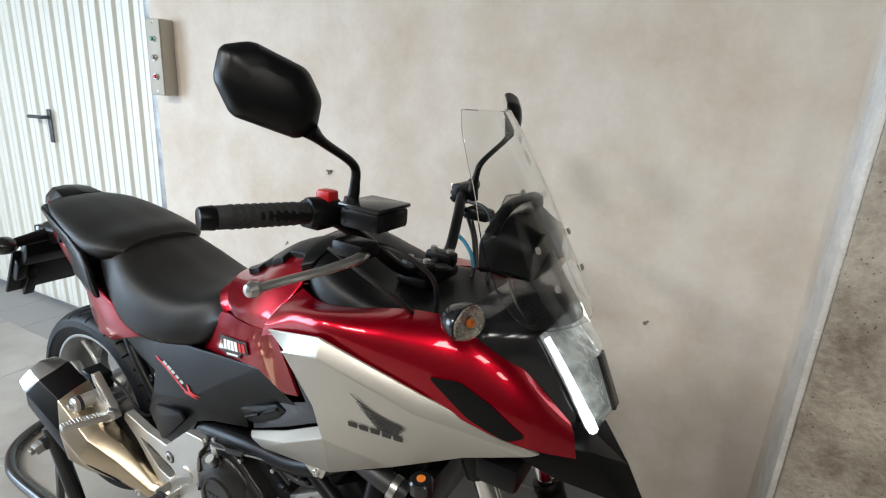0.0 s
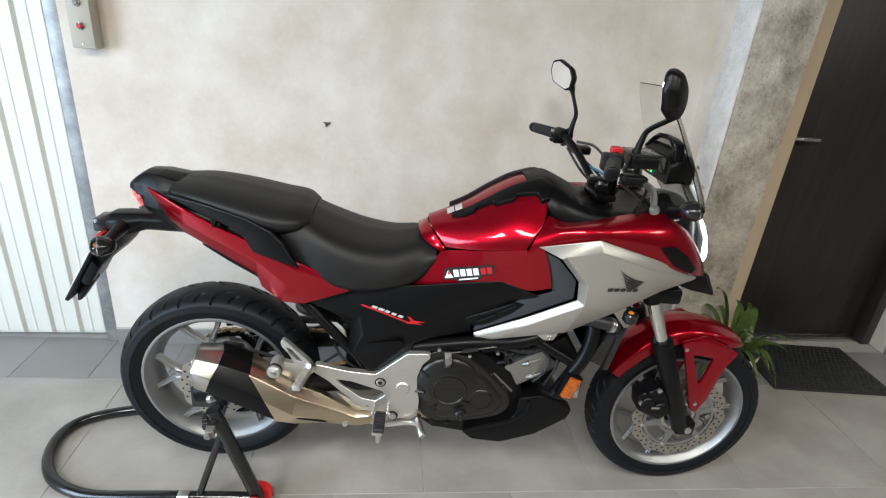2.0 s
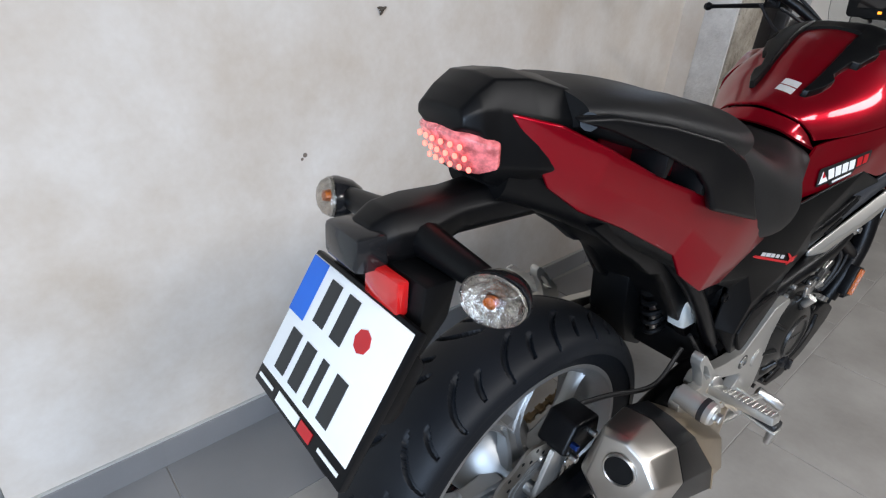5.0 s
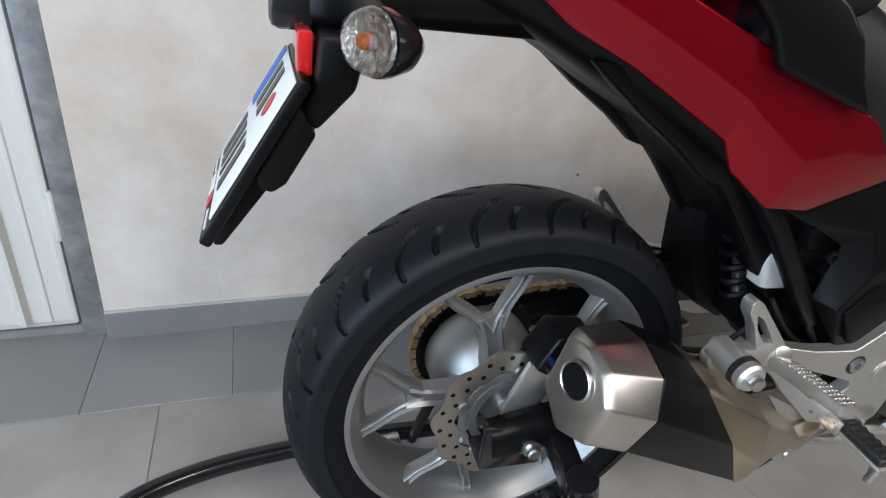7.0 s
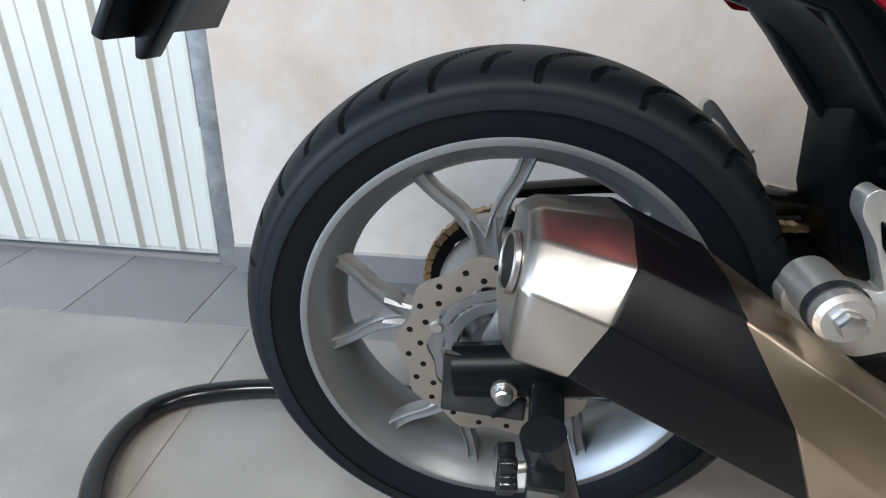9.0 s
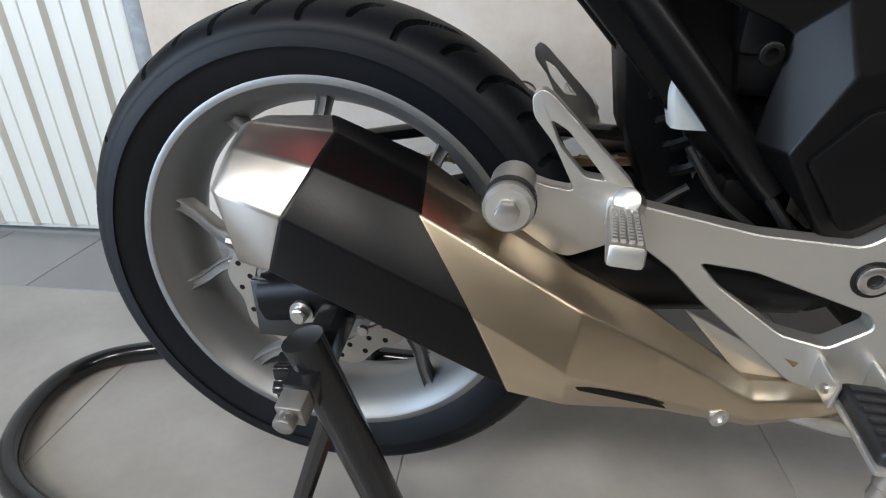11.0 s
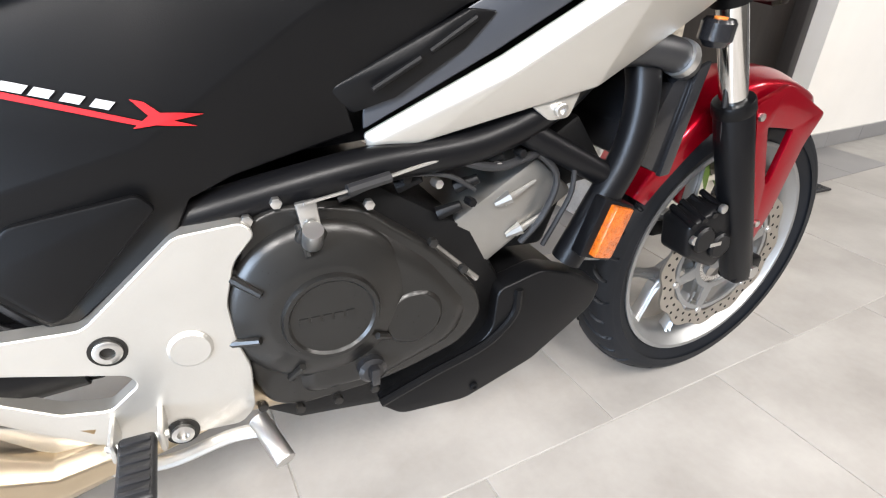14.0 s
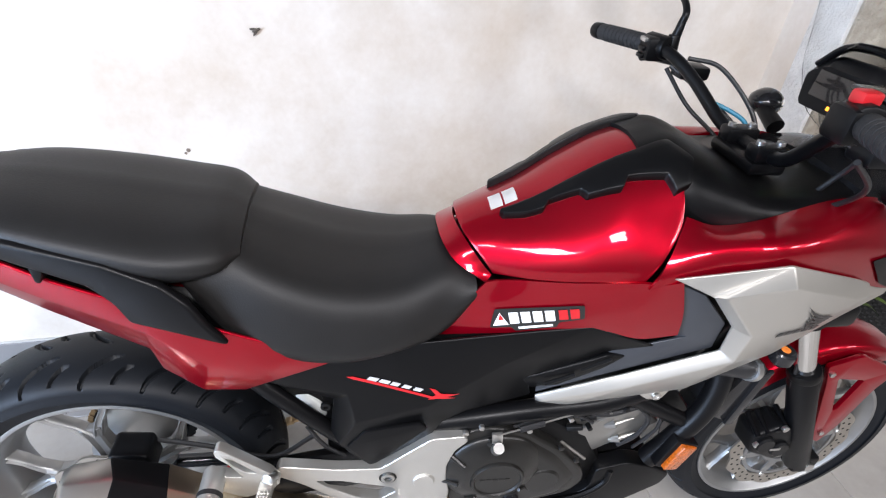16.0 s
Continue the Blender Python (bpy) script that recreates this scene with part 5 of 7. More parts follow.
for x, z in ((1.372, 0.398), (1.418, 0.378)):
    part("caliper_piston", moved(spin([(0, -0.128), (0.020, -0.128), (0.024, -0.124), (0.024, -0.112), (0, -0.112)], 20), Matrix.Translation((x, 0, z))), SATINBLACK, cal)
for k in range(4):
    part("caliper_rib", rod((1.345 + 0.022 * k, -0.119, 0.425 + 0.006 * k), (1.352 + 0.022 * k, -0.06, 0.437 + 0.006 * k), 0.006, 8), SATINBLACK, cal)
part("caliper_badge", block(1.385, 1.412, -0.1295, -0.1285, 0.383, 0.390), BOLT, cal)
part("brake_hose", tube([(1.42, -0.09, 0.46), (1.385, -0.10, 0.53), (1.345, -0.11, 0.62), (1.33, -0.10, 0.74)], 0.0045, 8), CABLE, bike)
part("sensor_wire", tube([(1.49, -0.075, 0.36), (1.45, -0.10, 0.45), (1.40, -0.115, 0.54), (1.36, -0.12, 0.66)], 0.003, 8), CABLE, bike)

# fork, fender and brake sit with the front wheel
FRONT_END = ("fork_leg", "lower_yoke", "front_axle", "front_fender", "front_caliper", "brake_hose", "sensor_wire")
for ob in list(bike.children):
    if ob.name.split(".")[0] in FRONT_END:
        ob.matrix_local = Matrix.Translation(FA - Vector((1.530, 0, 0.302)))

# ---- motorcycle: engine, running gear and tail ----
part("crankcase", bevel(plate([(0.62, 0.34), (0.70, 0.285), (0.86, 0.265), (0.96, 0.32), (0.985, 0.42), (0.93, 0.52), (0.80, 0.60), (0.66, 0.60), (0.60, 0.50)], -0.15, 0.16), 0.02, 30, 2), ENGINE, bike, "black engine crankcase")
CC = [(0.668, 0.577), (0.697, 0.592), (0.731, 0.590), (0.784, 0.579), (0.812, 0.556), (0.857, 0.523), (0.895, 0.484), (0.926, 0.448), (0.934, 0.412), (0.908, 0.374), (0.833, 0.350), (0.789, 0.342), (0.700, 0.338), (0.668, 0.352), (0.656, 0.387), (0.650, 0.450), (0.652, 0.519)]
cc = part("clutch_cover", plate(rounded(CC, 0.02), -0.14, -0.176, (), 0.006, 3), CAST, bike, "dark grey cast clutch cover")
dome = lambda x, z, r, y0, y1, rr: moved(spin([(0, y1), (rr, y1), (r * 0.93, y1 + 0.004), (r, y1 + 0.012), (r, y0), (0, y0)], 48), Matrix.Translation((x, 0, z)))
part("cover_dome", moved(spin([(0, -0.201), (0.054, -0.201), (0.060, -0.1995), (0.086, -0.188), (0.094, -0.183), (0.097, -0.178), (0.097, -0.17), (0, -0.17)], 64), Matrix.Translation((0.735, 0, 0.478))), CAST, cc)
part("cover_boss", moved(spin([(0, -0.2032), (0.043, -0.2032), (0.0455, -0.2062), (0.0495, -0.2062), (0.0525, -0.200), (0.0525, -0.19), (0, -0.19)], 64), Matrix.Translation((0.740, 0, 0.474))), CAST, cc)
part("cover_boss", dome(0.836, 0.438, 0.040, -0.16, -0.190, 0.032), CAST, cc)
part("cover_swell", loft([[(x, -0.172, z) for x, z in rounded([(0.70, 0.352), (0.80, 0.352), (0.90, 0.386), (0.918, 0.43), (0.86, 0.508), (0.79, 0.565), (0.74, 0.52), (0.70, 0.42)], 0.02)],
                        [(x, -0.184, z) for x, z in rounded([(0.715, 0.362), (0.80, 0.364), (0.880, 0.394), (0.897, 0.43), (0.85, 0.496), (0.79, 0.545), (0.75, 0.51), (0.715, 0.42)], 0.02)],
                        [(x, -0.187, z) for x, z in rounded([(0.730, 0.378), (0.80, 0.380), (0.860, 0.405), (0.872, 0.43), (0.838, 0.48), (0.79, 0.52), (0.76, 0.50), (0.730, 0.42)], 0.02)]], 10, 60), CAST, cc)
for k, a in enumerate((100, 150, 195, 245, 320)):
    t = radians(a)
    part("cover_rib", rod((0.735 + 0.070 * math.cos(t), -0.1985, 0.478 + 0.070 * math.sin(t)), (0.735 + 0.098 * math.cos(t), -0.182, 0.478 + 0.098 * math.sin(t)), 0.004, 8, 0.005), CAST, cc)
for x, z in ((0.672, 0.583), (0.700, 0.597), (0.790, 0.583), (0.862, 0.526), (0.902, 0.484), (0.652, 0.530), (0.646, 0.490), (0.646, 0.448), (0.650, 0.400), (0.660, 0.352), (0.700, 0.335), (0.745, 0.333), (0.79, 0.336)):
    part("cover_bolt", pin((x, -0.172, z), 0.0058, 0.008, (0, -1, 0), 6), BOLT if z > 0.56 else CAST, cc)
for k in range(5):
    part("badge_bar", block(0.706 + k * 0.012, 0.715 + k * 0.012, -0.2044, -0.2030, 0.472, 0.479), CAST, cc)
part("oil_filler", moved(spin([(0, -0.200), (0.012, -0.200), (0.017, -0.196), (0.017, -0.17), (0, -0.17)], 12), Matrix.Translation((0.783, 0, 0.382))), GLOSSBLACK, cc)
part("oil_filler_grip", block(0.778, 0.788, -0.210, -0.198, 0.370, 0.394, 0.002), GLOSSBLACK, cc)
lv = part("clutch_arm", bevel(plate([(0.718, 0.576), (0.737, 0.576), (0.734, 0.604), (0.714, 0.602)], -0.190, -0.197), 0.002, 30), BOLT, cc, "zinc clutch release arm")
part("arm_pivot", moved(spin([(0, -0.02), (0.010, -0.02), (0.010, 0.003), (0.008, 0.006), (0, 0.008)], 18), Matrix.Translation((0.727, -0.198, 0.562)) @ Matrix.Rotation(radians(-60), 4, "X")), BOLT, lv)
part("arm_cable", tube([(0.722, -0.198, 0.602), (0.77, -0.19, 0.607), (0.83, -0.18, 0.616), (0.92, -0.165, 0.628)], [0.0018, 0.0018, 0.002, 0.002], 8), BOLT, lv)
part("arm_boss", loft([[(0.728 + r * math.cos(a), y, z + r * math.sin(a)) for a in (2 * math.pi * k / 20 for k in range(20))] for r, y, z in ((0.022, -0.172, 0.545), (0.017, -0.186, 0.558), (0.012, -0.192, 0.568), (0.010, -0.193, 0.573))], 6, 24), CAST, cc)
part("cable_sleeve", rod((0.765, -0.191, 0.607), (0.81, -0.184, 0.613), 0.006, 8), CABLE, lv)

# inclined cylinder with its ribbed silver cover
cyl = part("cylinder", bevel(plate([(0.876, 0.514), (1.010, 0.600), (1.072, 0.548), (0.935, 0.452)], -0.145, 0.13), 0.008, 30), CYLCAST, bike, "grey metallic inclined cylinder casing")
for x, z in ((0.985, 0.560), (1.005, 0.515)):
    part("cylinder_lug", rod((x - 0.018, -0.147, z - 0.012), (x + 0.022, -0.150, z + 0.012), 0.006, 10, 0.002), CYLCAST, cyl)
    part("lug_base", rod((x - 0.03, -0.146, z - 0.014), (x - 0.012, -0.150, z - 0.004), 0.004, 8, 0.009), CYLCAST, cyl)
part("cylinder_head", bevel(plate([(1.010, 0.600), (1.074, 0.645), (1.142, 0.556), (1.072, 0.548), (1.045, 0.467), (0.97, 0.47)], -0.13, 0.13), 0.01, 30), ENGINE, bike)
part("cover_edge", rod((0.872, -0.148, 0.510), (0.936, -0.148, 0.448), 0.005, 8), BOLT, cyl)
for x, z in ((0.93, 0.60), (0.965, 0.62), (0.90, 0.575), (0.86, 0.60), (0.83, 0.585), (0.99, 0.635), (0.88, 0.545)):
    part("engine_fitting", rod((x, -0.145, z), (x + 0.025, -0.155, z + 0.012), 0.009, 8, 0.006, 0.001), ENGINE, bike)
for pts in ([(0.70, -0.15, 0.61), (0.80, -0.155, 0.60), (0.88, -0.15, 0.61), (0.97, -0.14, 0.64)], [(0.99, -0.15, 0.62), (1.03, -0.158, 0.58), (1.02, -0.158, 0.53), (0.995, -0.15, 0.49)], [(0.66, -0.14, 0.60), (0.74, -0.16, 0.612), (0.85, -0.16, 0.63), (0.95, -0.15, 0.65)]):
    part("engine_cable", tube(pts, 0.0045, 8), CABLE, bike)
for pts, r, m_ in (([(0.76, -0.172, 0.590), (0.82, -0.166, 0.604), (0.88, -0.160, 0.598), (0.92, -0.158, 0.575)], 0.003, CABLE), ([(0.84, -0.150, 0.63), (0.90, -0.162, 0.612), (0.95, -0.160, 0.600), (1.02, -0.150, 0.612)], 0.0055, CABLE),
                   ([(1.00, -0.152, 0.632), (1.045, -0.162, 0.600), (1.052, -0.164, 0.560), (1.040, -0.160, 0.520), (1.030, -0.150, 0.480)], 0.0035, CABLE), ([(0.60, -0.150, 0.500), (0.55, -0.140, 0.46), (0.50, -0.150, 0.452), (0.45, -0.145, 0.47)], 0.006, CABLE),
                   ([(0.44, -0.140, 0.55), (0.47, -0.150, 0.51), (0.50, -0.148, 0.48), (0.54, -0.150, 0.47)], 0.005, CABLE), ([(0.39, -0.130, 0.56), (0.42, -0.142, 0.52), (0.46, -0.146, 0.49)], 0.004, CABLE)):
    part("engine_hose", tube(pts, r, 8), m_, bike)
for x, z in ((0.800, 0.600), (0.835, 0.598), (0.872, 0.588), (0.915, 0.560), (0.945, 0.600), (0.975, 0.612), (0.50, 0.455), (0.53, 0.45), (0.475, 0.475)):
    part("engine_bolt", pin((x, -0.150, z), 0.0055, 0.014, (0.1, -1, 0.05), 6), BOLT if x in (0.872, 0.945, 0.50) else ENGINE, bike)
part("engine_bay", bevel(plate([(0.55, 0.60), (0.70, 0.62), (0.95, 0.64), (1.10, 0.68), (1.22, 0.80), (1.24, 0.90), (0.95, 0.93), (0.60, 0.80), (0.40, 0.70), (0.42, 0.60)], -0.12, 0.12), 0.01), ENGINE, bike)
part("frame_rail", tube([(0.555, -0.134, 0.556), (0.63, -0.148, 0.582), (0.79, -0.156, 0.615), (0.93, -0.154, 0.630), (1.04, -0.146, 0.68), (1.14, -0.12, 0.78)], 0.0205, 14), SATINBLACK, bike, "black steel frame rail")
part("frame_rail", flipped(tube([(0.555, -0.134, 0.556), (0.63, -0.148, 0.582), (0.79, -0.156, 0.615), (0.93, -0.154, 0.630), (1.04, -0.146, 0.68), (1.14, -0.12, 0.78)], 0.0205, 14)), SATINBLACK, bike)
for s in (-1, 1):
    part("frame_downtube", tube([(1.140, s * 0.135, 0.73), (1.142, s * 0.155, 0.67), (1.128, s * 0.165, 0.60), (1.095, s * 0.166, 0.53), (1.066, s * 0.158, 0.455)], 0.021, 16), SATINBLACK, bike, "black frame down tube")
    part("frame_brace", rod((0.965, s * 0.150, 0.645), (1.115, s * 0.160, 0.565), 0.016, 14), SATINBLACK, bike)
part("reflector_holder", moved(block(-0.030, 0.022, -0.012, 0.010, -0.040, 0.040, 0.003), Matrix.Translation((1.098, -0.183, 0.508)) @ Matrix.Rotation(radians(18), 4, "Y")), SATINBLACK, bike)
part("reflector", moved(block(-0.020, 0.016, -0.006, 0.006, -0.035, 0.035, 0.002), Matrix.Translation((1.100, -0.196, 0.508)) @ Matrix.Rotation(radians(18), 4, "Y") @ Matrix.Rotation(radians(10), 4, "Z")), AMBER, bike, "amber side reflector")
part("horn", moved(spin([(0, -0.02), (0.032, -0.02), (0.036, -0.015), (0.036, 0.005), (0.030, 0.012), (0, 0.012)], 28), Matrix.Translation((1.135, -0.115, 0.458)) @ Matrix.Rotation(radians(70), 4, "Z")), BOLT, bike, "round chrome-rimmed horn")
part("horn_face", moved(spin([(0, -0.022), (0.029, -0.022), (0.029, -0.018), (0, -0.018)], 24), Matrix.Translation((1.135, -0.115, 0.458)) @ Matrix.Rotation(radians(70), 4, "Z")), ENGINE, bike)
rad = part("radiator", bevel(plate([(1.186, 0.681), (1.23, 0.703), (1.205, 0.557), (1.148, 0.582)], -0.158, 0.158), 0.004, 30), GLOSSBLACK, bike, "black radiator behind the front wheel")
part("radiator_fin", bevel(plate([(1.214, 0.697), (1.234, 0.707), (1.209, 0.561), (1.191, 0.559)], -0.156, -0.166), 0.003, 30), GLOSSBLACK, rad)
part("radiator_hose", tube([(1.05, -0.13, 0.70), (1.11, -0.155, 0.722), (1.17, -0.160, 0.715), (1.205, -0.150, 0.70)], 0.020, 14), CABLE, bike)
part("hose_clip", rod((1.180, -0.160, 0.712), (1.192, -0.158, 0.708), 0.0225, 16), BOLT, bike)
part("radiator_cap", moved(spin([(0, -0.012), (0.018, -0.012), (0.021, -0.008), (0.021, 0.012), (0.014, 0.02), (0, 0.02)], 20), Matrix.Translation((1.238, -0.156, 0.742)) @ Matrix.Rotation(radians(-86), 4, "X")), GLOSSBLACK, bike, "radiator cap with a warning label")
part("cap_label", moved(spin([(0, -0.0135), (0.008, -0.0135), (0.008, -0.0115), (0, -0.0115)], 16), Matrix.Translation((1.238, -0.156, 0.742)) @ Matrix.Rotation(radians(-86), 4, "X")), make("orange_label", (0.7, 0.2, 0.03), 0.4, var=0.3, scale=120), bike)
COWL = [(0.796, 0.297), (0.868, 0.322), (0.930, 0.345), (0.957, 0.375), (0.959, 0.434), (1.024, 0.452), (1.075, 0.436), (1.128, 0.408), (1.117, 0.372), (1.026, 0.302), (0.922, 0.262), (0.828, 0.268)]
for s in (-1, 1):
    bm = plate(rounded(COWL, 0.012), -0.132, -0.168, (), 0.009, 3)
    part("engine_cowl", bm if s < 0 else flipped(bm), BLACKPL, bike, "black plastic engine cowl")
part("cowl_centre", bevel(plate([(0.80, 0.29), (0.95, 0.40), (1.02, 0.44), (1.115, 0.40), (1.11, 0.37), (1.02, 0.305), (0.92, 0.266), (0.83, 0.272)], -0.13, 0.13), 0.015, 30), BLACKPL, bike)
part("cowl_ridge", tube([(0.80, -0.169, 0.300), (0.87, -0.172, 0.330), (0.945, -0.172, 0.356), (0.985, -0.170, 0.392), (0.99, -0.168, 0.43)], 0.006, 8), BLACKPL, bike)
part("drain_stub", rod((0.932, -0.12, 0.272), (0.926, -0.12, 0.238), 0.008, 10, 0.007), CABLE, bike)
part("cowl_bolt", socket_bolt((0.935, -0.168, 0.282), 0.006, 0.004), ENGINE, bike)

def peg_axes(p0, p1):
    """A frame at p0 whose -y points to p1 and whose z leans upwards."""
    y = (Vector(p0) - Vector(p1)).normalized()
    x = y.cross(Vector((0, 0, 1))).normalized()
    z = x.cross(y)
    m = Matrix((x, y, z)).transposed().to_4x4()
    m.translation = p0
    return m


# foot-peg hangers
HANG = [(0.345, 0.524), (0.445, 0.506), (0.522, 0.503), (0.609, 0.581), (0.667, 0.586), (0.678, 0.573), (0.655, 0.546), (0.643, 0.502), (0.646, 0.458), (0.655, 0.419), (0.652, 0.363), (0.636, 0.346), (0.548, 0.352), (0.503, 0.366), (0.412, 0.440), (0.385, 0.466), (0.335, 0.500)]
HH = [(0.405, 0.476), (0.450, 0.472), (0.545, 0.443), (0.552, 0.430), (0.523, 0.406), (0.484, 0.414), (0.425, 0.455)]
for s in (-1, 1):
    bm = plate(rounded(HANG, 0.008), -0.165, -0.186, [rounded(HH, 0.006)], 0.009, 1)
    hg = part("peg_hanger", bm if s < 0 else flipped(bm), ALU, bike, "silver cast foot-peg hanger")
    # raised dark discs stand for the shade round the sunk bolts
    part("bolt_recess", moved(spin([(0, 0.002), (0.0165, 0.002), (0.0165, -0.0006), (0, -0.0006)], 24), Matrix.Translation((0.536, s * 0.186, 0.476)) @ Matrix.Diagonal((1, -s, 1, 1))), CAST, hg)
    part("hanger_bolt", moved(spin([(0, 0.002), (0.0125, 0.002), (0.0125, -0.003), (0.011, -0.004), (0.0065, -0.004), (0.0065, 0.0015), (0, 0.0015)], 24), Matrix.Translation((0.536, s * 0.186, 0.476)) @ Matrix.Diagonal((1, -s, 1, 1))), BOLT, hg)
    part("hanger_cap", moved(spin([(0, 0), (0.021, 0), (0.021, -0.003), (0.018, -0.006), (0, -0.006)], 28), Matrix.Translation((0.603, s * 0.184, 0.460)) @ Matrix.Diagonal((1, -s, 1, 1))), ALU, hg)
    part("bolt_recess", moved(spin([(0, 0.002), (0.0165, 0.002), (0.0165, -0.0006), (0, -0.0006)], 24), Matrix.Translation((0.578, s * 0.187, 0.357)) @ Matrix.Diagonal((1, -s, 1, 1))), CAST, hg)
    part("hanger_bolt", moved(spin([(0, 0.002), (0.011, 0.002), (0.011, -0.005), (0.006, -0.006), (0.006, -0.002), (0, -0.002)], 20), Matrix.Translation((0.578, s * 0.187, 0.357)) @ Matrix.Diagonal((1, -s, 1, 1))), BOLT, hg)
    LOOP = [(0.255, 0.612), (0.262, 0.618), (0.271, 0.613), (0.337, 0.549), (0.352, 0.520), (0.322, 0.497), (0.294, 0.484), (0.264, 0.492), (0.236, 0.508), (0.226, 0.530), (0.238, 0.556), (0.272, 0.544), (0.294, 0.541), (0.274, 0.578), (0.257, 0.598)]
    LH = [(0.270, 0.596), (0.284, 0.588), (0.317, 0.551), (0.300, 0.553), (0.279, 0.576)]
    bm = plate(rounded(LOOP, 0.006), -0.196, -0.214, [rounded(LH, 0.004)], 0.004, 3)
    pg = part("pillion_peg_bracket", bm if s < 0 else flipped(bm), ALU, bike, "silver cast pillion peg bracket")
    part("bracket_boss", moved(spin([(0, 0.045), (0.019, 0.045), (0.019, -0.012), (0.016, -0.016), (0, -0.016)], 28), Matrix.Translation((0.246, s * 0.246, 0.540)) @ Matrix.Diagonal((1, -s, 1, 1))), ALU, pg)
    part("bracket_ring", moved(spin([(0.0195, 0), (0.0205, 0), (0.0205, -0.008), (0.0195, -0.008)], 28, True), Matrix.Translation((0.246, s * 0.242, 0.540)) @ Matrix.Diagonal((1, -s, 1, 1))), CABLE, pg)
    part("boss_nut", pin((0.246, s * 0.262, 0.540), 0.009, 0.010, (0, s, 0), 6), BOLT, pg)
    m = peg_axes((0.332, -0.212, 0.526), (0.321, -0.322, 0.541))
    side_of = (lambda b: b) if s < 0 else flipped
    bm = block(-0.0115, 0.0115, -0.112, 0.0, -0.010, 0.008, 0.004)
    for v in bm.verts:
        v.co.z *= 1.0 + 4.0 * (v.co.y + 0.05) if v.co.z < 0 else 1
    pp = part("pillion_peg", side_of(moved(bm, m)), ALU, bike, "ribbed silver folding pillion peg")
    for k in range(11):
        for r in (-0.0075, -0.0025, 0.0025, 0.0075):
            part("peg_stud", side_of(moved(block(-0.0018, 0.0018, -0.0026, 0.0026, 0.007, 0.0098, 0.0006, 1), m @ Matrix.Translation((r, -0.030 - 0.0074 * k, 0)))), ALU, pp)
    part("peg_knuckle", side_of(moved(block(-0.0135, 0.0135, -0.006, 0.012, -0.012, 0.014, 0.004), m)), ALU, pp)
    part("peg_pivot", rod((0.340, s * 0.205, 0.530), (0.332, s * 0.222, 0.540), 0.011, 14, bev=0.002), BOLT, pg)
    # rider's peg with its rubber
    m = peg_axes((0.543, -0.206, 0.384), (0.543, -0.288, 0.377))
    rp = part("foot_peg", side_of(moved(block(-0.0165, 0.0165, -0.080, -0.004, -0.006, 0.010, 0.0055, 3), m)), CABLE, bike, "folding foot peg with black rubber")
    for k in range(6):
        part("peg_tread", side_of(moved(block(-0.013, 0.013, -0.003, 0.003, 0.008, 0.0125, 0.0018), m @ Matrix.Translation((0, -0.014 - 0.0112 * k, 0)))), CABLE, rp)
    part("peg_core", side_of(moved(block(-0.0185, 0.0125, -0.083, 0.002, -0.011, -0.004, 0.003), m)), ALU, rp)
    part("bank_sensor", side_of(moved(spin([(0, -0.046), (0.006, -0.046), (0.0075, -0.042), (0.0075, -0.028), (0.009, -0.026), (0.009, -0.008), (0, -0.008)], 14), m @ Matrix.Translation((0, -0.074, 0)) @ Matrix.Rotation(radians(90), 4, "X"))), BOLT, rp)
    for x in (-0.024, 0.018):
        part("peg_bracket", side_of(moved(block(x, x + 0.006, -0.016, 0.030, -0.014, 0.013, 0.003), m)), ALU, rp)
    part("peg_pin", side_of(moved(rod((-0.027, -0.006, 0), (0.027, -0.006, 0), 0.0045, 10), m)), BOLT, rp)
part("pedal_arm", tube([(0.505, -0.19, 0.335), (0.56, -0.196, 0.330), (0.62, -0.20, 0.345), (0.655, -0.212, 0.355)], 0.009, 10, flat=0.6), ALU, bike, "silver brake pedal arm")
part("pedal_pad", rod((0.652, -0.200, 0.360), (0.672, -0.250, 0.340), 0.011, 12, bev=0.002), BOLT, bike)
part("heel_guard", bevel(plate([(0.405, 0.425), (0.470, 0.395), (0.52, 0.385), (0.52, 0.340), (0.462, 0.365)], -0.176, -0.180), 0.001, 30), ALU, bike)
part("stop_switch", rod((0.470, -0.175, 0.405), (0.505, -0.178, 0.385), 0.009, 10), CHAINM, bike)

# swingarm, chain, shock
for s in (-1, 1):
    part("swingarm", tube([(0.50, s * 0.115, 0.455), (0.38, s * 0.120, 0.450), (0.20, s * 0.122, 0.420), (0.06, s * 0.118, 0.388), (-0.02, s * 0.116, 0.373)], [0.034, 0.034, 0.030, 0.026, 0.024], 12, 24, flat=1.2), SATINBLACK, bike, "black box-section swingarm")
part("swingarm_pivot", rod((0.51, -0.15, 0.45), (0.51, 0.15, 0.45), 0.03), ENGINE, bike)
part("rear_axle", rod((RA.x, -0.135, RA.z), (RA.x, 0.135, RA.z), 0.0125), BOLT, bike)
part("sprocket", moved(plate([(r * math.cos(t), r * math.sin(t)) for i in range(86) for r, t in (((0.104, 0.099)[i % 2], 2 * math.pi * i / 86),)], 0.078, 0.084, [circle(0, 0, 0.045, 30), *[circle(0.072 * math.cos(t), 0.072 * math.sin(t), 0.013, 12) for t in (2 * math.pi * i / 5 for i in range(5))]]), AT_R), ENGINE, bike, "dark steel rear sprocket")
links = []
for i in range(30):
    t = radians(96 + 168 * i / 29)
    links.append((RA.x + 0.1035 * math.cos(t), RA.z + 0.1035 * math.sin(t)))
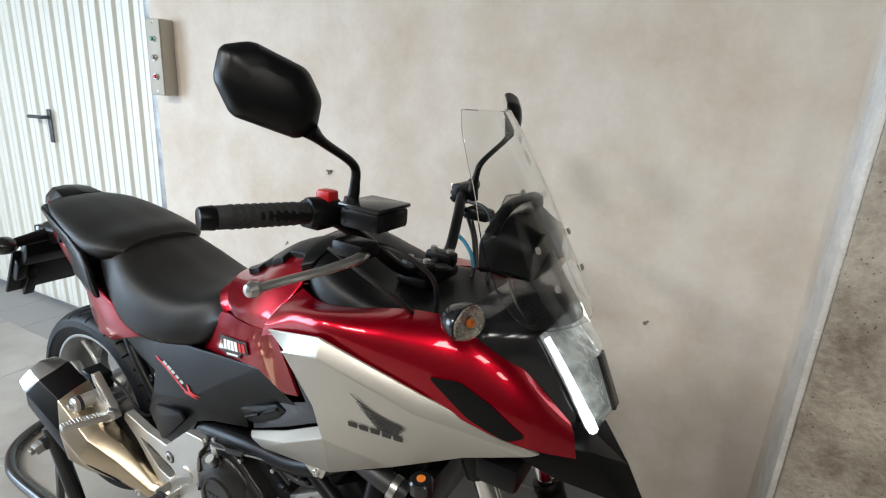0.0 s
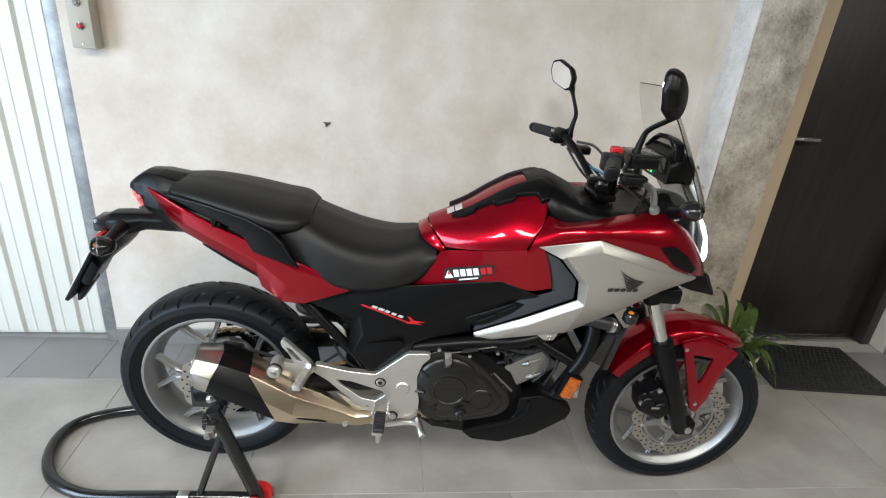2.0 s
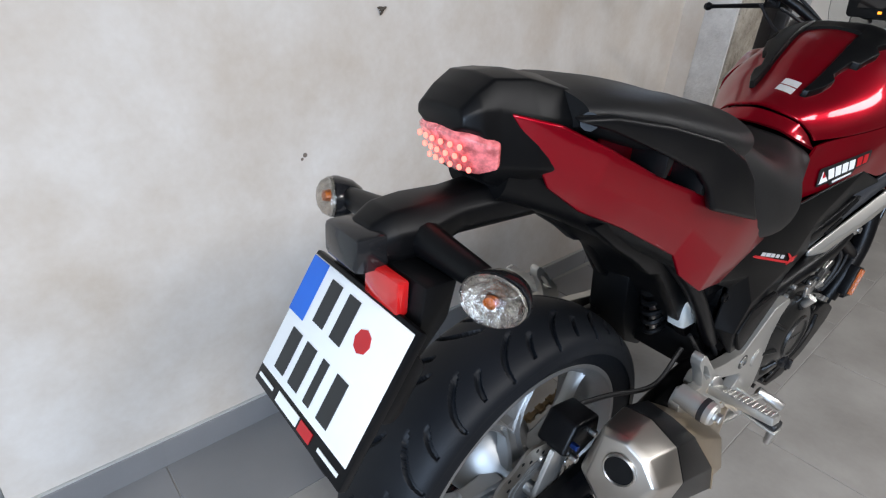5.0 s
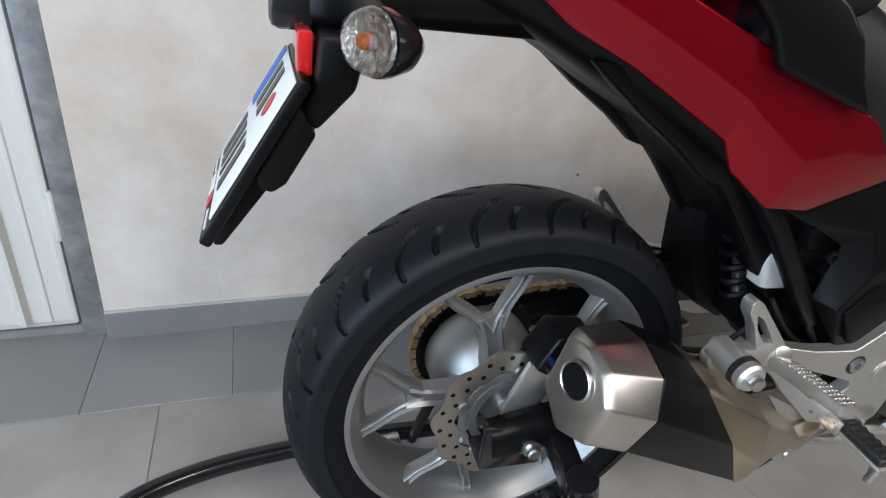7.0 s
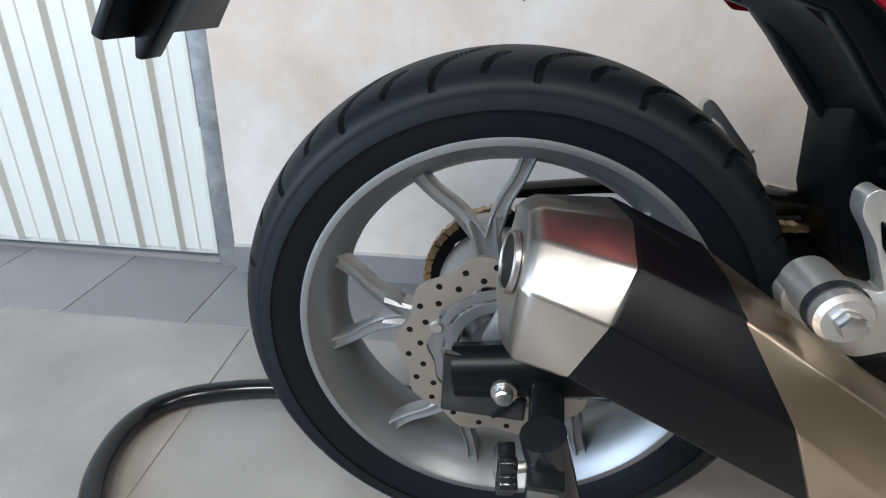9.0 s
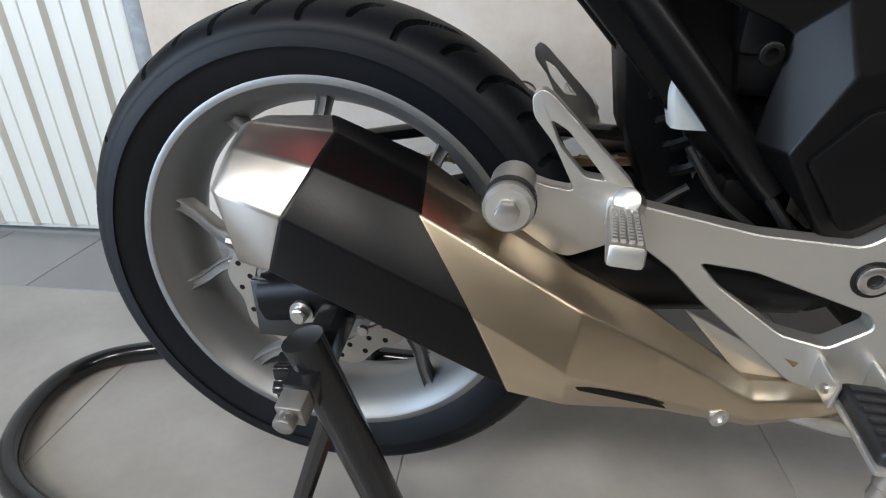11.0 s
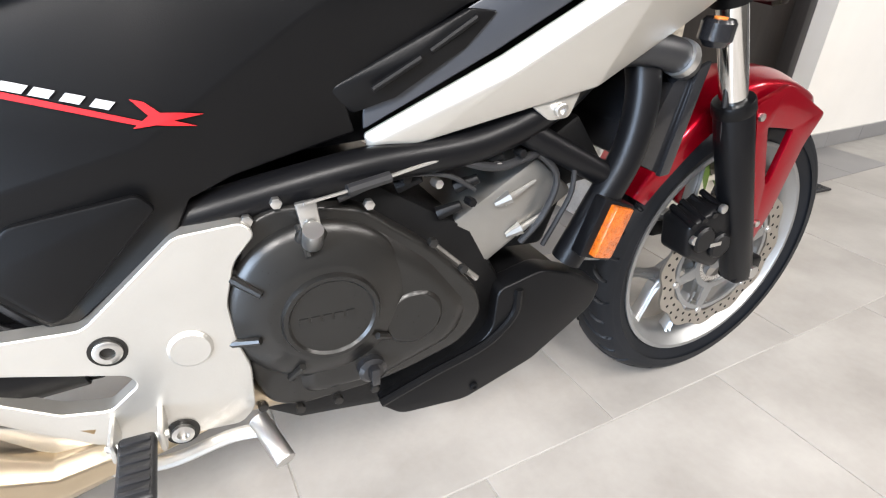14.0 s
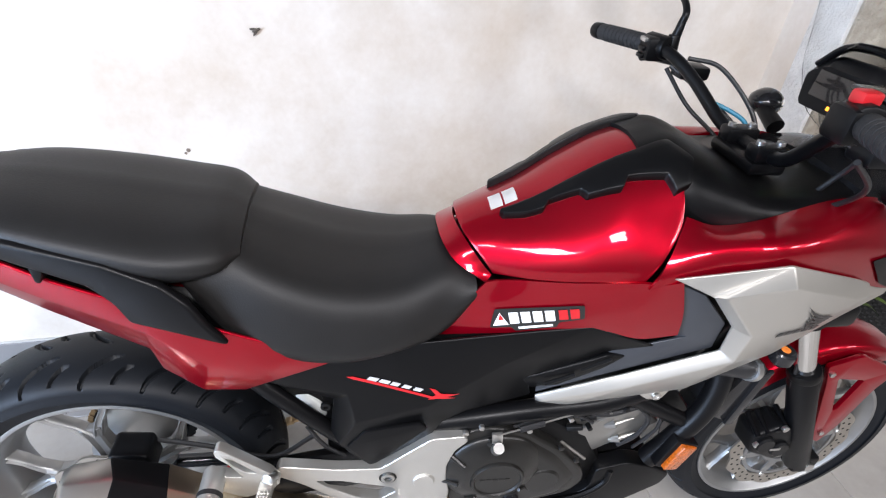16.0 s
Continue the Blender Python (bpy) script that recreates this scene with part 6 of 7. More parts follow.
top = [(RA.x + 0.0108 + 0.0158 * k, RA.z + 0.103 + 0.0007 * k) for k in range(30)]
bot = [(RA.x + 0.0158 * k, RA.z - 0.1035 + 0.0041 * k) for k in range(28)]
link_me = mesh_of(bevel(plate(rounded([(-0.0085, -0.0060), (-0.002, -0.0042), (0.002, -0.0042), (0.0085, -0.0060), (0.0085, 0.0060), (0.002, 0.0042), (-0.002, 0.0042), (-0.0085, 0.0060)], 0.004, 3), -0.008, 0.008), 0.0), "chain_link", CHAINM)
chain = part("drive_chain", rod((0.30, 0.081, 0.482), (0.46, 0.081, 0.494), 0.003, 8), CHAINM, bike, "golden brown drive chain")
seq = [(x, z, 0.04) for x, z in top[::-1]] + [(x, z, math.atan2(z - RA.z, x - RA.x) + math.pi / 2) for x, z in links] + [(x, z, 0.28) for x, z in bot]
for k, (x, z, t) in enumerate(seq):
    ob = new("chain_link", link_me)
    ob.parent = chain
    ob.matrix_basis = Matrix.Translation((x, 0.081, z)) @ Matrix.Rotation(-t, 4, "Y") @ Matrix.Diagonal((1, 1.0 if k % 2 else 0.55, 1.0 if k % 2 else 0.8, 1))
part("chain_guard", tube([(0.02, 0.085, 0.500), (0.15, 0.086, 0.520), (0.30, 0.086, 0.525), (0.42, 0.088, 0.52)], 0.018, 10, flat=0.5), BLACKPL, bike)
sh = part("rear_shock", rod((0.44, -0.02, 0.50), (0.36, -0.02, 0.70), 0.016, 14), BOLT, bike, "rear shock absorber with coil spring")
part("shock_spring", tube([(0.435 - 0.075 * k / 60 + 0.030 * math.cos(k * 0.7) * 0.93, -0.02 + 0.030 * math.sin(k * 0.7), 0.51 + 0.17 * k / 60 + 0.030 * math.cos(k * 0.7) * 0.37) for k in range(61)], 0.006, 6, 240), ENGINE, sh)
part("shock_collar", rod((0.375, -0.02, 0.655), (0.365, -0.02, 0.685), 0.034, 20), GLOSSBLACK, sh)
part("fluid_bottle", loft([[(x, y - 0.10, 0.572) for x, y in rounded([(0.375, -0.02), (0.425, -0.02), (0.425, 0.02), (0.375, 0.02)], 0.01)], [(x, y - 0.10, 0.60) for x, y in rounded([(0.368, -0.02), (0.418, -0.02), (0.418, 0.02), (0.368, 0.02)], 0.01)], [(x, y - 0.10, 0.625) for x, y in rounded([(0.370, -0.012), (0.395, -0.012), (0.395, 0.012), (0.370, 0.012)], 0.006)]], 10, 30), make("milky_plastic", (0.62, 0.64, 0.62), 0.35, var=0.05, bump=0), bike, "milky white brake fluid bottle")
for s in (-1, 1):
    part("subframe_tube", tube([(0.24, s * 0.118, 0.762), (0.30, s * 0.132, 0.706), (0.362, s * 0.140, 0.640), (0.460, s * 0.140, 0.530)], 0.015, 12), SATINBLACK, bike, "black subframe tube")
LIN = [(0.02, 0.850), (0.095, 0.800), (0.159, 0.763), (0.205, 0.730), (0.236, 0.722), (0.262, 0.698), (0.330, 0.628), (0.369, 0.585), (0.424, 0.528), (0.47, 0.53), (0.49, 0.70), (0.24, 0.86)]
for s in (-1, 1):
    bm = plate(LIN, -0.060, -0.084, (), 0.004)
    part("rear_inner_fender", bm if s < 0 else flipped(bm), BLACKPL, bike, "black inner rear fender")
part("rear_wheel_liner", sheet([[(x, y, z + (0.012 if y == 0 else 0)) for y in (-0.062, 0, 0.062)] for x, z in ((0.12, 0.81), (0.205, 0.745), (0.275, 0.700), (0.345, 0.630), (0.40, 0.570), (0.45, 0.525))], 24, 10, 0.006), BLACKPL, bike)
for x, z, c in ((0.50, 0.62, ENGINE), (0.47, 0.56, ENGINE), (0.455, 0.50, ENGINE), (0.52, 0.55, ENGINE), (0.44, 0.67, ENGINE)):
    part("bay_fitting", block(x - 0.03, x + 0.03, -0.13, 0.1, z - 0.035, z + 0.035, 0.008), c, bike)

# added black block that shuts a bright see-through gap
part("battery_box", bevel(plate([(0.335, 0.640), (0.395, 0.735), (0.500, 0.720), (0.540, 0.480), (0.450, 0.440), (0.385, 0.475), (0.352, 0.545)], 0.020, 0.125), 0.006, 30), ENGINE, bike, "plain black filler block behind the side cover")
# rear brake caliper
rc = part("rear_caliper", bevel(plate([(0.028, 0.478), (0.052, 0.528), (0.112, 0.520), (0.118, 0.470), (0.070, 0.452)], -0.056, -0.112), 0.007, 30, 3), SATINBLACK, bike, "black rear brake caliper")
part("caliper_bracket", bevel(plate([(0.014, 0.340), (0.044, 0.345), (0.070, 0.44), (0.062, 0.47), (0.030, 0.475), (0.004, 0.40)], -0.086, -0.095), 0.002, 30), ALU, rc)
PINBLUE = make("blue_anodised_pin", (0.02, 0.05, 0.22), 0.3, 0.8, var=0.05, bump=0)
for x, z, m_ in ((0.045, 0.497, PINBLUE), (0.050, 0.470, BOLT), (0.090, 0.500, BOLT)):
    part("caliper_bolt", pin((x, -0.112, z), 0.006, 0.012), m_, rc)
part("caliper_hose", tube([(0.115, -0.10, 0.50), (0.20, -0.11, 0.49), (0.32, -0.125, 0.47), (0.40, -0.12, 0.52)], 0.0045, 8), CABLE, bike)

# silencer: faceted rings from the outlet forward
def facets(rings, r=0.0025):
    return bevel(grid_mesh(np.array(rings, float), True, True), r, 9, 2)


FACE = [(0.018, -0.168, 0.578), (0.024, -0.198, 0.583), (0.026, -0.226, 0.572), (0.021, -0.249, 0.549), (0.020, -0.226, 0.506), (0.014, -0.186, 0.477), (0.008, -0.163, 0.505)]
MIDC = [(0.030, -0.160, 0.584), (0.033, -0.200, 0.588), (0.034, -0.229, 0.576), (0.029, -0.255, 0.549), (0.024, -0.234, 0.482), (0.020, -0.188, 0.460), (0.018, -0.148, 0.500)]
JOINT = [(0.088, -0.156, 0.586), (0.101, -0.192, 0.581), (0.098, -0.236, 0.567), (0.081, -0.263, 0.536), (0.063, -0.256, 0.488), (0.044, -0.196, 0.456), (0.058, -0.138, 0.520)]
BACK = [(0.165, -0.152, 0.554), (0.171, -0.194, 0.547), (0.174, -0.232, 0.536), (0.221, -0.257, 0.466), (0.250, -0.259, 0.402), (0.240, -0.185, 0.380), (0.200, -0.134, 0.462)]
SH1 = [(0.291, -0.155, 0.468), (0.294, -0.197, 0.48), (0.299, -0.234, 0.464), (0.291, -0.252, 0.416), (0.293, -0.241, 0.378), (0.29, -0.175, 0.372), (0.292, -0.135, 0.42)]
SH2 = [(0.36, -0.142, 0.424), (0.363, -0.18, 0.44), (0.368, -0.209, 0.418), (0.377, -0.213, 0.372), (0.377, -0.204, 0.352), (0.374, -0.152, 0.348), (0.366, -0.122, 0.39)]
SH3 = [(0.46, -0.136, 0.36), (0.461, -0.171, 0.37), (0.463, -0.186, 0.358), (0.468, -0.188, 0.338), (0.468, -0.181, 0.325), (0.465, -0.141, 0.322), (0.461, -0.121, 0.34)]
SH4 = [(0.596, -0.131, 0.36), (0.595, -0.146, 0.358), (0.595, -0.156, 0.35), (0.595, -0.156, 0.338), (0.595, -0.146, 0.33), (0.596, -0.131, 0.328), (0.596, -0.121, 0.345)]
wider = lambda ring, d, k: [(x + d, -0.200 + (y + 0.200) * k, z) for x, y, z in ring]
mf = part("silencer", facets([wider(JOINT, -0.004, 0.97), JOINT, wider(BACK, 0.0, 0.985)], 0.006), SATINBLACK, bike, "black silencer sleeve with brushed steel end cap and shield")
cap = part("end_cap", facets([FACE, MIDC, wider(JOINT, -0.001, 1.012)], 0.0028), CAPSTEEL, mf, "brushed steel end cap with a round outlet")
face_n = (Vector(FACE[2]) - Vector(FACE[6])).cross(Vector(FACE[1]) - Vector(FACE[4])).normalized()
face_n = -face_n if face_n.x > 0 else face_n
HOLE = Matrix.Translation(sum((Vector(p) for p in FACE), Vector()) / 7 + Vector((0, 0, 0.006)) + face_n * 0.003) @ Vector((0, -1, 0)).rotation_difference(face_n).to_matrix().to_4x4()
part("outlet", moved(spin([(0.0205, 0.0), (0.0205, -0.0006), (0.012, -0.0008), (0, -0.0008), (0, 0.0)], 28), HOLE), ENGINE, cap)
part("outlet_lip", moved(spin([(0.0235, 0.002), (0.0232, -0.0015), (0.0215, -0.0028), (0.0200, -0.0015), (0.0200, 0.002)], 32, True), HOLE), CAPSTEEL, cap)
part("heat_shield", facets([wider(BACK, -0.003, 1.03), SH1, SH2, SH3, SH4], 0.0022), BRUSHED, mf, "brushed golden steel heat shield")
part("shield_slot", shell([(0.292, -0.248, 0.411), (0.303, -0.244, 0.397), (0.384, -0.211, 0.36), (0.364, -0.22, 0.376)], [(0, 1, 2, 3)], 0.004, 0.0008), ENGINE, mf)
part("shield_bolt", socket_bolt((0.433, -0.195, 0.345), 0.009, 0.004, (0.3, -1, 0)), BOLT, mf)
part("exhaust_pipe", tube([(0.62, -0.165, 0.372), (0.68, -0.14, 0.345), (0.74, -0.10, 0.30), (0.84, -0.06, 0.27)], 0.022, 14), BRUSHED, bike)

# tail: lamp, fender arm, plate and signals
TAILLENS = make("lit_red_tail_lens", (0.70, 0.16, 0.16), 0.16, var=0.55, scale=110, fine=260, bump=0.5, coat=1.0, emit=0.22, gain=3.0)
TL = [(-0.176, 0, 0.973), (-0.170, -0.036, 0.972), (-0.142, -0.064, 0.964), (-0.136, -0.060, 0.938), (-0.141, -0.036, 0.927), (-0.146, 0, 0.924)]
tl = part("tail_lamp", join(shell(TL, [(0, 1, 4, 5), (1, 2, 3, 4)], 0.012, 0.004), flipped(shell(TL, [(0, 1, 4, 5), (1, 2, 3, 4)], 0.012, 0.004))), TAILLENS, bike, "lit red tail lamp with small bright diodes")
DIODE = make("glowing_diode", (1.0, 0.20, 0.14), 0.3, var=0, bump=0, emit=2.2)
for y in (-0.033, -0.020, -0.007, 0.007, 0.020, 0.033):
    for z in (0.934, 0.947, 0.960):
        part("diode", moved(spin([(0, -0.0015), (0.0032, -0.001), (0.0032, 0.001), (0, 0.001)], 10), Matrix.Translation((-0.153 - 0.60 * (z - 0.928) + 0.0035 * (abs(y) / 0.024), y, z)) @ Matrix.Rotation(radians(-90), 4, "Z")), DIODE, tl)
part("under_tail", hull_x([(-0.110, [(0, 0.895), (-0.035, 0.895), (-0.050, 0.915), (-0.050, 0.940), (-0.03, 0.948), (0, 0.948)]), (-0.02, [(0, 0.860), (-0.045, 0.860), (-0.070, 0.880), (-0.070, 0.940), (-0.04, 0.95), (0, 0.95)]), (0.12, [(0, 0.795), (-0.06, 0.795), (-0.096, 0.815), (-0.098, 0.90), (-0.05, 0.93), (0, 0.93)]), (0.28, [(0, 0.72), (-0.07, 0.72), (-0.120, 0.738), (-0.120, 0.85), (-0.05, 0.89), (0, 0.89)])], 20, 20), BLACKPL, bike)
ARM = [(-0.262, 0.846, 0.886, 0.028), (-0.238, 0.838, 0.899, 0.038), (-0.200, 0.836, 0.902, 0.042), (-0.150, 0.855, 0.903, 0.034), (-0.02, 0.858, 0.915, 0.048), (0.08, 0.840, 0.915, 0.055)]
fa = part("fender_arm", facets([[(x, y, z) for y, z in ((-w * 0.6, lo), (-w, lo + 0.3 * (hi - lo)), (-w, hi - 0.3 * (hi - lo)), (-w * 0.55, hi), (w * 0.55, hi), (w, hi - 0.3 * (hi - lo)), (w, lo + 0.3 * (hi - lo)), (w * 0.6, lo))] for x, lo, hi, w in ARM], 0.004), BLACKPL, bike, "black plastic rear fender arm")
PM = Matrix.Translation((-0.258, -0.009, 0.815)) @ Matrix.Rotation(radians(30.5), 4, "Y")   # top edge of the plate; local z runs up it, -x faces back
part("plate_lamp", moved(block(-0.024, 0.016, -0.034, 0.034, 0.016, 0.056, 0.008), Matrix.Translation((-0.262, 0.0, 0.828))), GLOSSBLACK, fa)
part("fender_tongue", bevel(plate([(-0.246, 0.850), (-0.205, 0.850), (-0.214, 0.806), (-0.246, 0.770), (-0.274, 0.768), (-0.250, 0.806)], -0.092, 0.075), 0.005, 30), BLACKPL, fa)
part("tongue_rib", moved(bevel(plate([(0.006, -0.02), (0.032, -0.035), (0.033, -0.088), (0.027, -0.102), (0.014, -0.104), (0.006, -0.095)], -0.095, -0.068), 0.004, 30), PM), BLACKPL, fa)
part("fender_prong", moved(bevel(plate([(0.006, -0.08), (0.030, -0.10), (0.022, -0.186), (0.014, -0.190), (0.006, -0.17)], -0.060, -0.030), 0.003, 30), PM), BLACKPL, fa)
part("rear_reflector", block(-0.264, -0.250, -0.072, -0.012, 0.812, 0.850, 0.003), REDLENS, fa, "red rear reflector")
holder = part("plate_holder", moved(block(-0.005, 0.006, -0.101, 0.101, -0.174, 0.0, 0.003), PM), SATINBLACK, bike, "black number plate holder with a printed lower strip")
npl = part("number_plate", moved(block(-0.0075, -0.0055, -0.096, 0.096, -0.150, -0.005, 0.001), PM), WHITEPL, holder, "white number plate with dark bars")
part("plate_band", moved(block(-0.0085, -0.0078, 0.062, 0.0955, -0.076, -0.006), PM), make("blue_band", (0.01, 0.12, 0.55), 0.4, bump=0), npl)
for y0, w, z0, h in ((0.035, 0.022, -0.067, 0.052), (-0.002, 0.022, -0.067, 0.052), (0.060, 0.022, -0.140, 0.052), (0.026, 0.022, -0.140, 0.052), (-0.006, 0.013, -0.140, 0.052), (-0.040, 0.022, -0.140, 0.052)):
    part("plate_bar", moved(block(-0.0085, -0.0078, y0 - w / 2, y0 + w / 2, z0, z0 + h), PM), BLACKDECAL, npl)
part("plate_seal", moved(spin([(0, 0), (0.013, 0), (0.013, -0.001), (0, -0.001)], 8), PM @ Matrix.Translation((-0.0078, -0.040, -0.045)) @ Matrix.Rotation(radians(-90), 4, "Z")), REDDECAL, npl)
for y0, w, m_ in ((0.02, 0.05, WHITEPL), (-0.022, 0.026, REDDECAL), (0.075, 0.036, WHITEPL), (-0.070, 0.04, WHITEPL)):
    hgt = 0.012 if abs(y0) < 0.03 else 0.004
    part("strip_mark", moved(block(-0.0062, -0.0052, y0 - w / 2, y0 + w / 2, -0.162 - hgt / 2, -0.162 + hgt / 2), PM), m_, holder)
for s in (-1, 1):
    signal((-0.206, s * 0.144, 0.855), (-1, s * 0.40, 0.03), LENS, "turn_signal")
    part("signal_stalk", rod((-0.20, s * 0.138, 0.858), (-0.205, s * 0.035, 0.868), 0.013, 12, 0.020), BLACKPL, fa)

# the body narrows evenly towards the tail, alike on both sides; wheels, rear axle parts and the plate keep their width
RIGID = ("front_wheel", "rear_wheel", "plate_holder", "fender_arm", "turn_signal", "tail_cowl", "tail_lamp", "tail_flank", "grab_rail", "silencer", "under_tail", "rear_caliper", "rider_seat", "pillion_seat", "rear_inner_fender", "rear_wheel_liner", "swingarm", "rear_axle", "sprocket", "drive_chain", "chain_guard", "handlebar", "clamp", "clamp_bolt", "clamp_cap", "fork_crown", "grip", "bar_end", "switch_housing",
         "brake_reservoir", "reservoir_lid", "brake_lever", "clutch_lever", "lever_bracket", "mirror_shell", "cable", "key_barrel", *FRONT_END)
BARS = ("handlebar", "clamp", "clamp_bolt", "clamp_cap", "fork_crown", "grip", "bar_end", "switch_housing", "brake_reservoir", "reservoir_lid", "brake_lever", "clutch_lever", "lever_bracket", "mirror_shell", "cable", "key_barrel")


def taper(v):
    """Brings a point of the full-width body to its place."""
    c = -0.0432 + 0.0405 * v.x
    side = 1 if v.y > 0 else -1
    return Vector((v.x + 0.0405 * (0.042 - abs(v.y)), v.y + side * c * min(1.0, abs(v.y) / 0.1), v.z))


def taper_thing(top, rigid=()):
    for ob in top.children:
        if ob.name.split(".")[0] in rigid:
            continue
        for o in (ob, *ob.children_recursive):
            for v in o.data.vertices:
                v.co = taper(v.co)
            o.data.update()


taper_thing(bike, RIGID)
for ob in bike.children:   # lamp and instruments, set on their brackets
    if ob.name in ("headlight", "instrument_panel"):
        ob.matrix_local = Matrix.Translation((-0.022, 0, 0.008) if ob.name == "headlight" else (0.026, 0, 0))
for ob in bike.children:
    if ob.name.split(".")[0] in BARS:
        ob.matrix_local = Matrix.Translation((1.1, -0.0013, 0)) @ Matrix.Rotation(radians(-2.32), 4, "Z") @ Matrix.Translation((-1.1, 0, 0))

# decals, as plain shapes in their colours
turn = lambda pts, x0, z0, ang: [(x0 + a * math.cos(ang) - b * math.sin(ang), z0 + a * math.sin(ang) + b * math.cos(ang)) for a, b in pts]
parts = {o.name: o for o in bike.children}
PANEL, COVER, SIDE, LID = parts["side_panel"], parts["side_cover"], parts["tank_side"], parts["tank_lid"]
bpy.context.view_layer.update()
# winged emblem: five feathers
for k in range(5):
    a, b = Vector((0.0078 * k, 0.057 - 0.0122 * k)), Vector((0.090 - 0.004 * k, 0.010 - 0.0045 * k))
    nrm = Vector((a.y - b.y, b.x - a.x)).normalized()
    mid = lambda t, h: tuple(a.lerp(b, t) - nrm * 0.009 * math.sin(math.pi * t) + nrm * h)
    drape("emblem_feather", turn([tuple(a), mid(0.3, 0.0022), mid(0.65, 0.0034), mid(0.9, 0.0034), tuple(b), mid(0.9, -0.0032), mid(0.65, -0.0026), mid(0.3, -0.0016)], 1.134, 0.863, 0.0), PANEL, BLACKDECAL, bike, 0.0016, 1)
for k in range(5):
    drape("name_bar", turn([(0.0195 * k, 0), (0.0195 * k + 0.015, 0), (0.0195 * k + 0.015, 0.011), (0.0195 * k, 0.011)], 1.121, 0.847, -0.07), PANEL, BLACKDECAL, bike, 0.0016, 1)
# sponsor sticker on the red side
ang = 0.29
st = drape("sticker", turn(rounded([(-0.004, -0.008), (0.030, -0.010), (0.034, -0.018), (0.098, -0.018), (0.102, -0.008), (0.140, -0.006), (0.142, 0.022), (0.010, 0.024)], 0.004), 0.688, 0.818, ang), SIDE, BLACKDECAL, bike, 0.003, 1, "black sticker with white and red marks")
drape("sticker_mark", turn([(0.002, -0.004), (0.026, -0.004), (0.016, 0.018)], 0.688, 0.818, ang), SIDE, WHITEPL, st, 0.0042, 1)
drape("sticker_mark", turn([(0.012, 0.006), (0.020, 0.006), (0.016, 0.017)], 0.688, 0.818, ang), SIDE, REDDECAL, st, 0.0052, 0)
for k in range(4):
    drape("sticker_mark", turn([(0.029 + 0.018 * k, -0.003), (0.043 + 0.018 * k, -0.003), (0.043 + 0.018 * k, 0.017), (0.029 + 0.018 * k, 0.017)], 0.688, 0.818, ang), SIDE, WHITEPL, st, 0.0042, 1)
for k in range(2):
    drape("sticker_mark", turn([(0.103 + 0.017 * k, -0.002), (0.116 + 0.017 * k, -0.002), (0.116 + 0.017 * k, 0.017), (0.103 + 0.017 * k, 0.017)], 0.688, 0.818, ang), SIDE, REDDECAL, st, 0.0042, 1)
drape("sticker_mark", turn([(0.040, -0.014), (0.092, -0.014), (0.092, -0.010), (0.040, -0.010)], 0.688, 0.818, ang), SIDE, WHITEPL, st, 0.0042, 1)
# model lettering on the black cover: a red line, pale bars and a red cross shape
ang = -0.255
drape("model_stripe", turn([(0, 0.002), (0.010, 0.005), (0.150, 0.001), (0.146, -0.003), (0.012, 0.000)], 0.459, 0.7165, ang), COVER, REDDECAL, bike, 0.0012, 3)
for k, w in enumerate((0.016, 0.016, 0.013, 0.013, 0.013)):
    x = 0.032 + 0.0195 * k
    drape("model_bar", turn([(x, 0.005), (x + w, 0.005), (x + w + 0.004, 0.0118), (x + 0.004, 0.0118)], 0.459, 0.7165, ang), COVER, PALEDECAL, bike, 0.0012, 1)
drape("model_cross", turn([(0.140, -0.006), (0.156, 0.000), (0.186, 0.004), (0.168, 0.006), (0.190, 0.015), (0.172, 0.013), (0.158, 0.010), (0.146, 0.016), (0.136, 0.016), (0.150, 0.006)], 0.459, 0.7165, ang), COVER, REDDECAL, bike, 0.0014, 2)
# two pale stickers on the lid
for dx, m_ in ((0.0, WHITEPL), (0.022, WHITEPL)):
    bm = bmesh.new()
    x0 = 0.690 + dx
    zt = lambda x, y: LID.ray_cast(Vector((x, y, 2)), Vector((0, 0, -1)))[1].z + 0.0016
    grid = [[bm.verts.new((x0 + 0.019 * a / 5, -0.031 + 0.032 * b / 7, zt(x0 + 0.019 * a / 5, -0.031 + 0.032 * b / 7))) for b in range(8)] for a in range(6)]
    for a in range(5):
        for b in range(7):
            bm.faces.new((grid[a][b], grid[a + 1][b], grid[a + 1][b + 1], grid[a][b + 1]))
    bmesh.ops.solidify(bm, geom=bm.faces[:], thickness=0.0006)
    part("lid_sticker", bm, m_, bike, "small white sticker")

# the stand lifts the tail: the machine sits a little nose-down
PIVOT = Vector((0.542, 0, 0.653))
bike.matrix_world = Matrix.Translation(PIVOT + Vector((0, 0, 0.0023))) @ Matrix.Rotation(radians(0.707), 4, "Y") @ Matrix.Rotation(radians(-0.278), 4, "X") @ Matrix.Translation(-PIVOT)

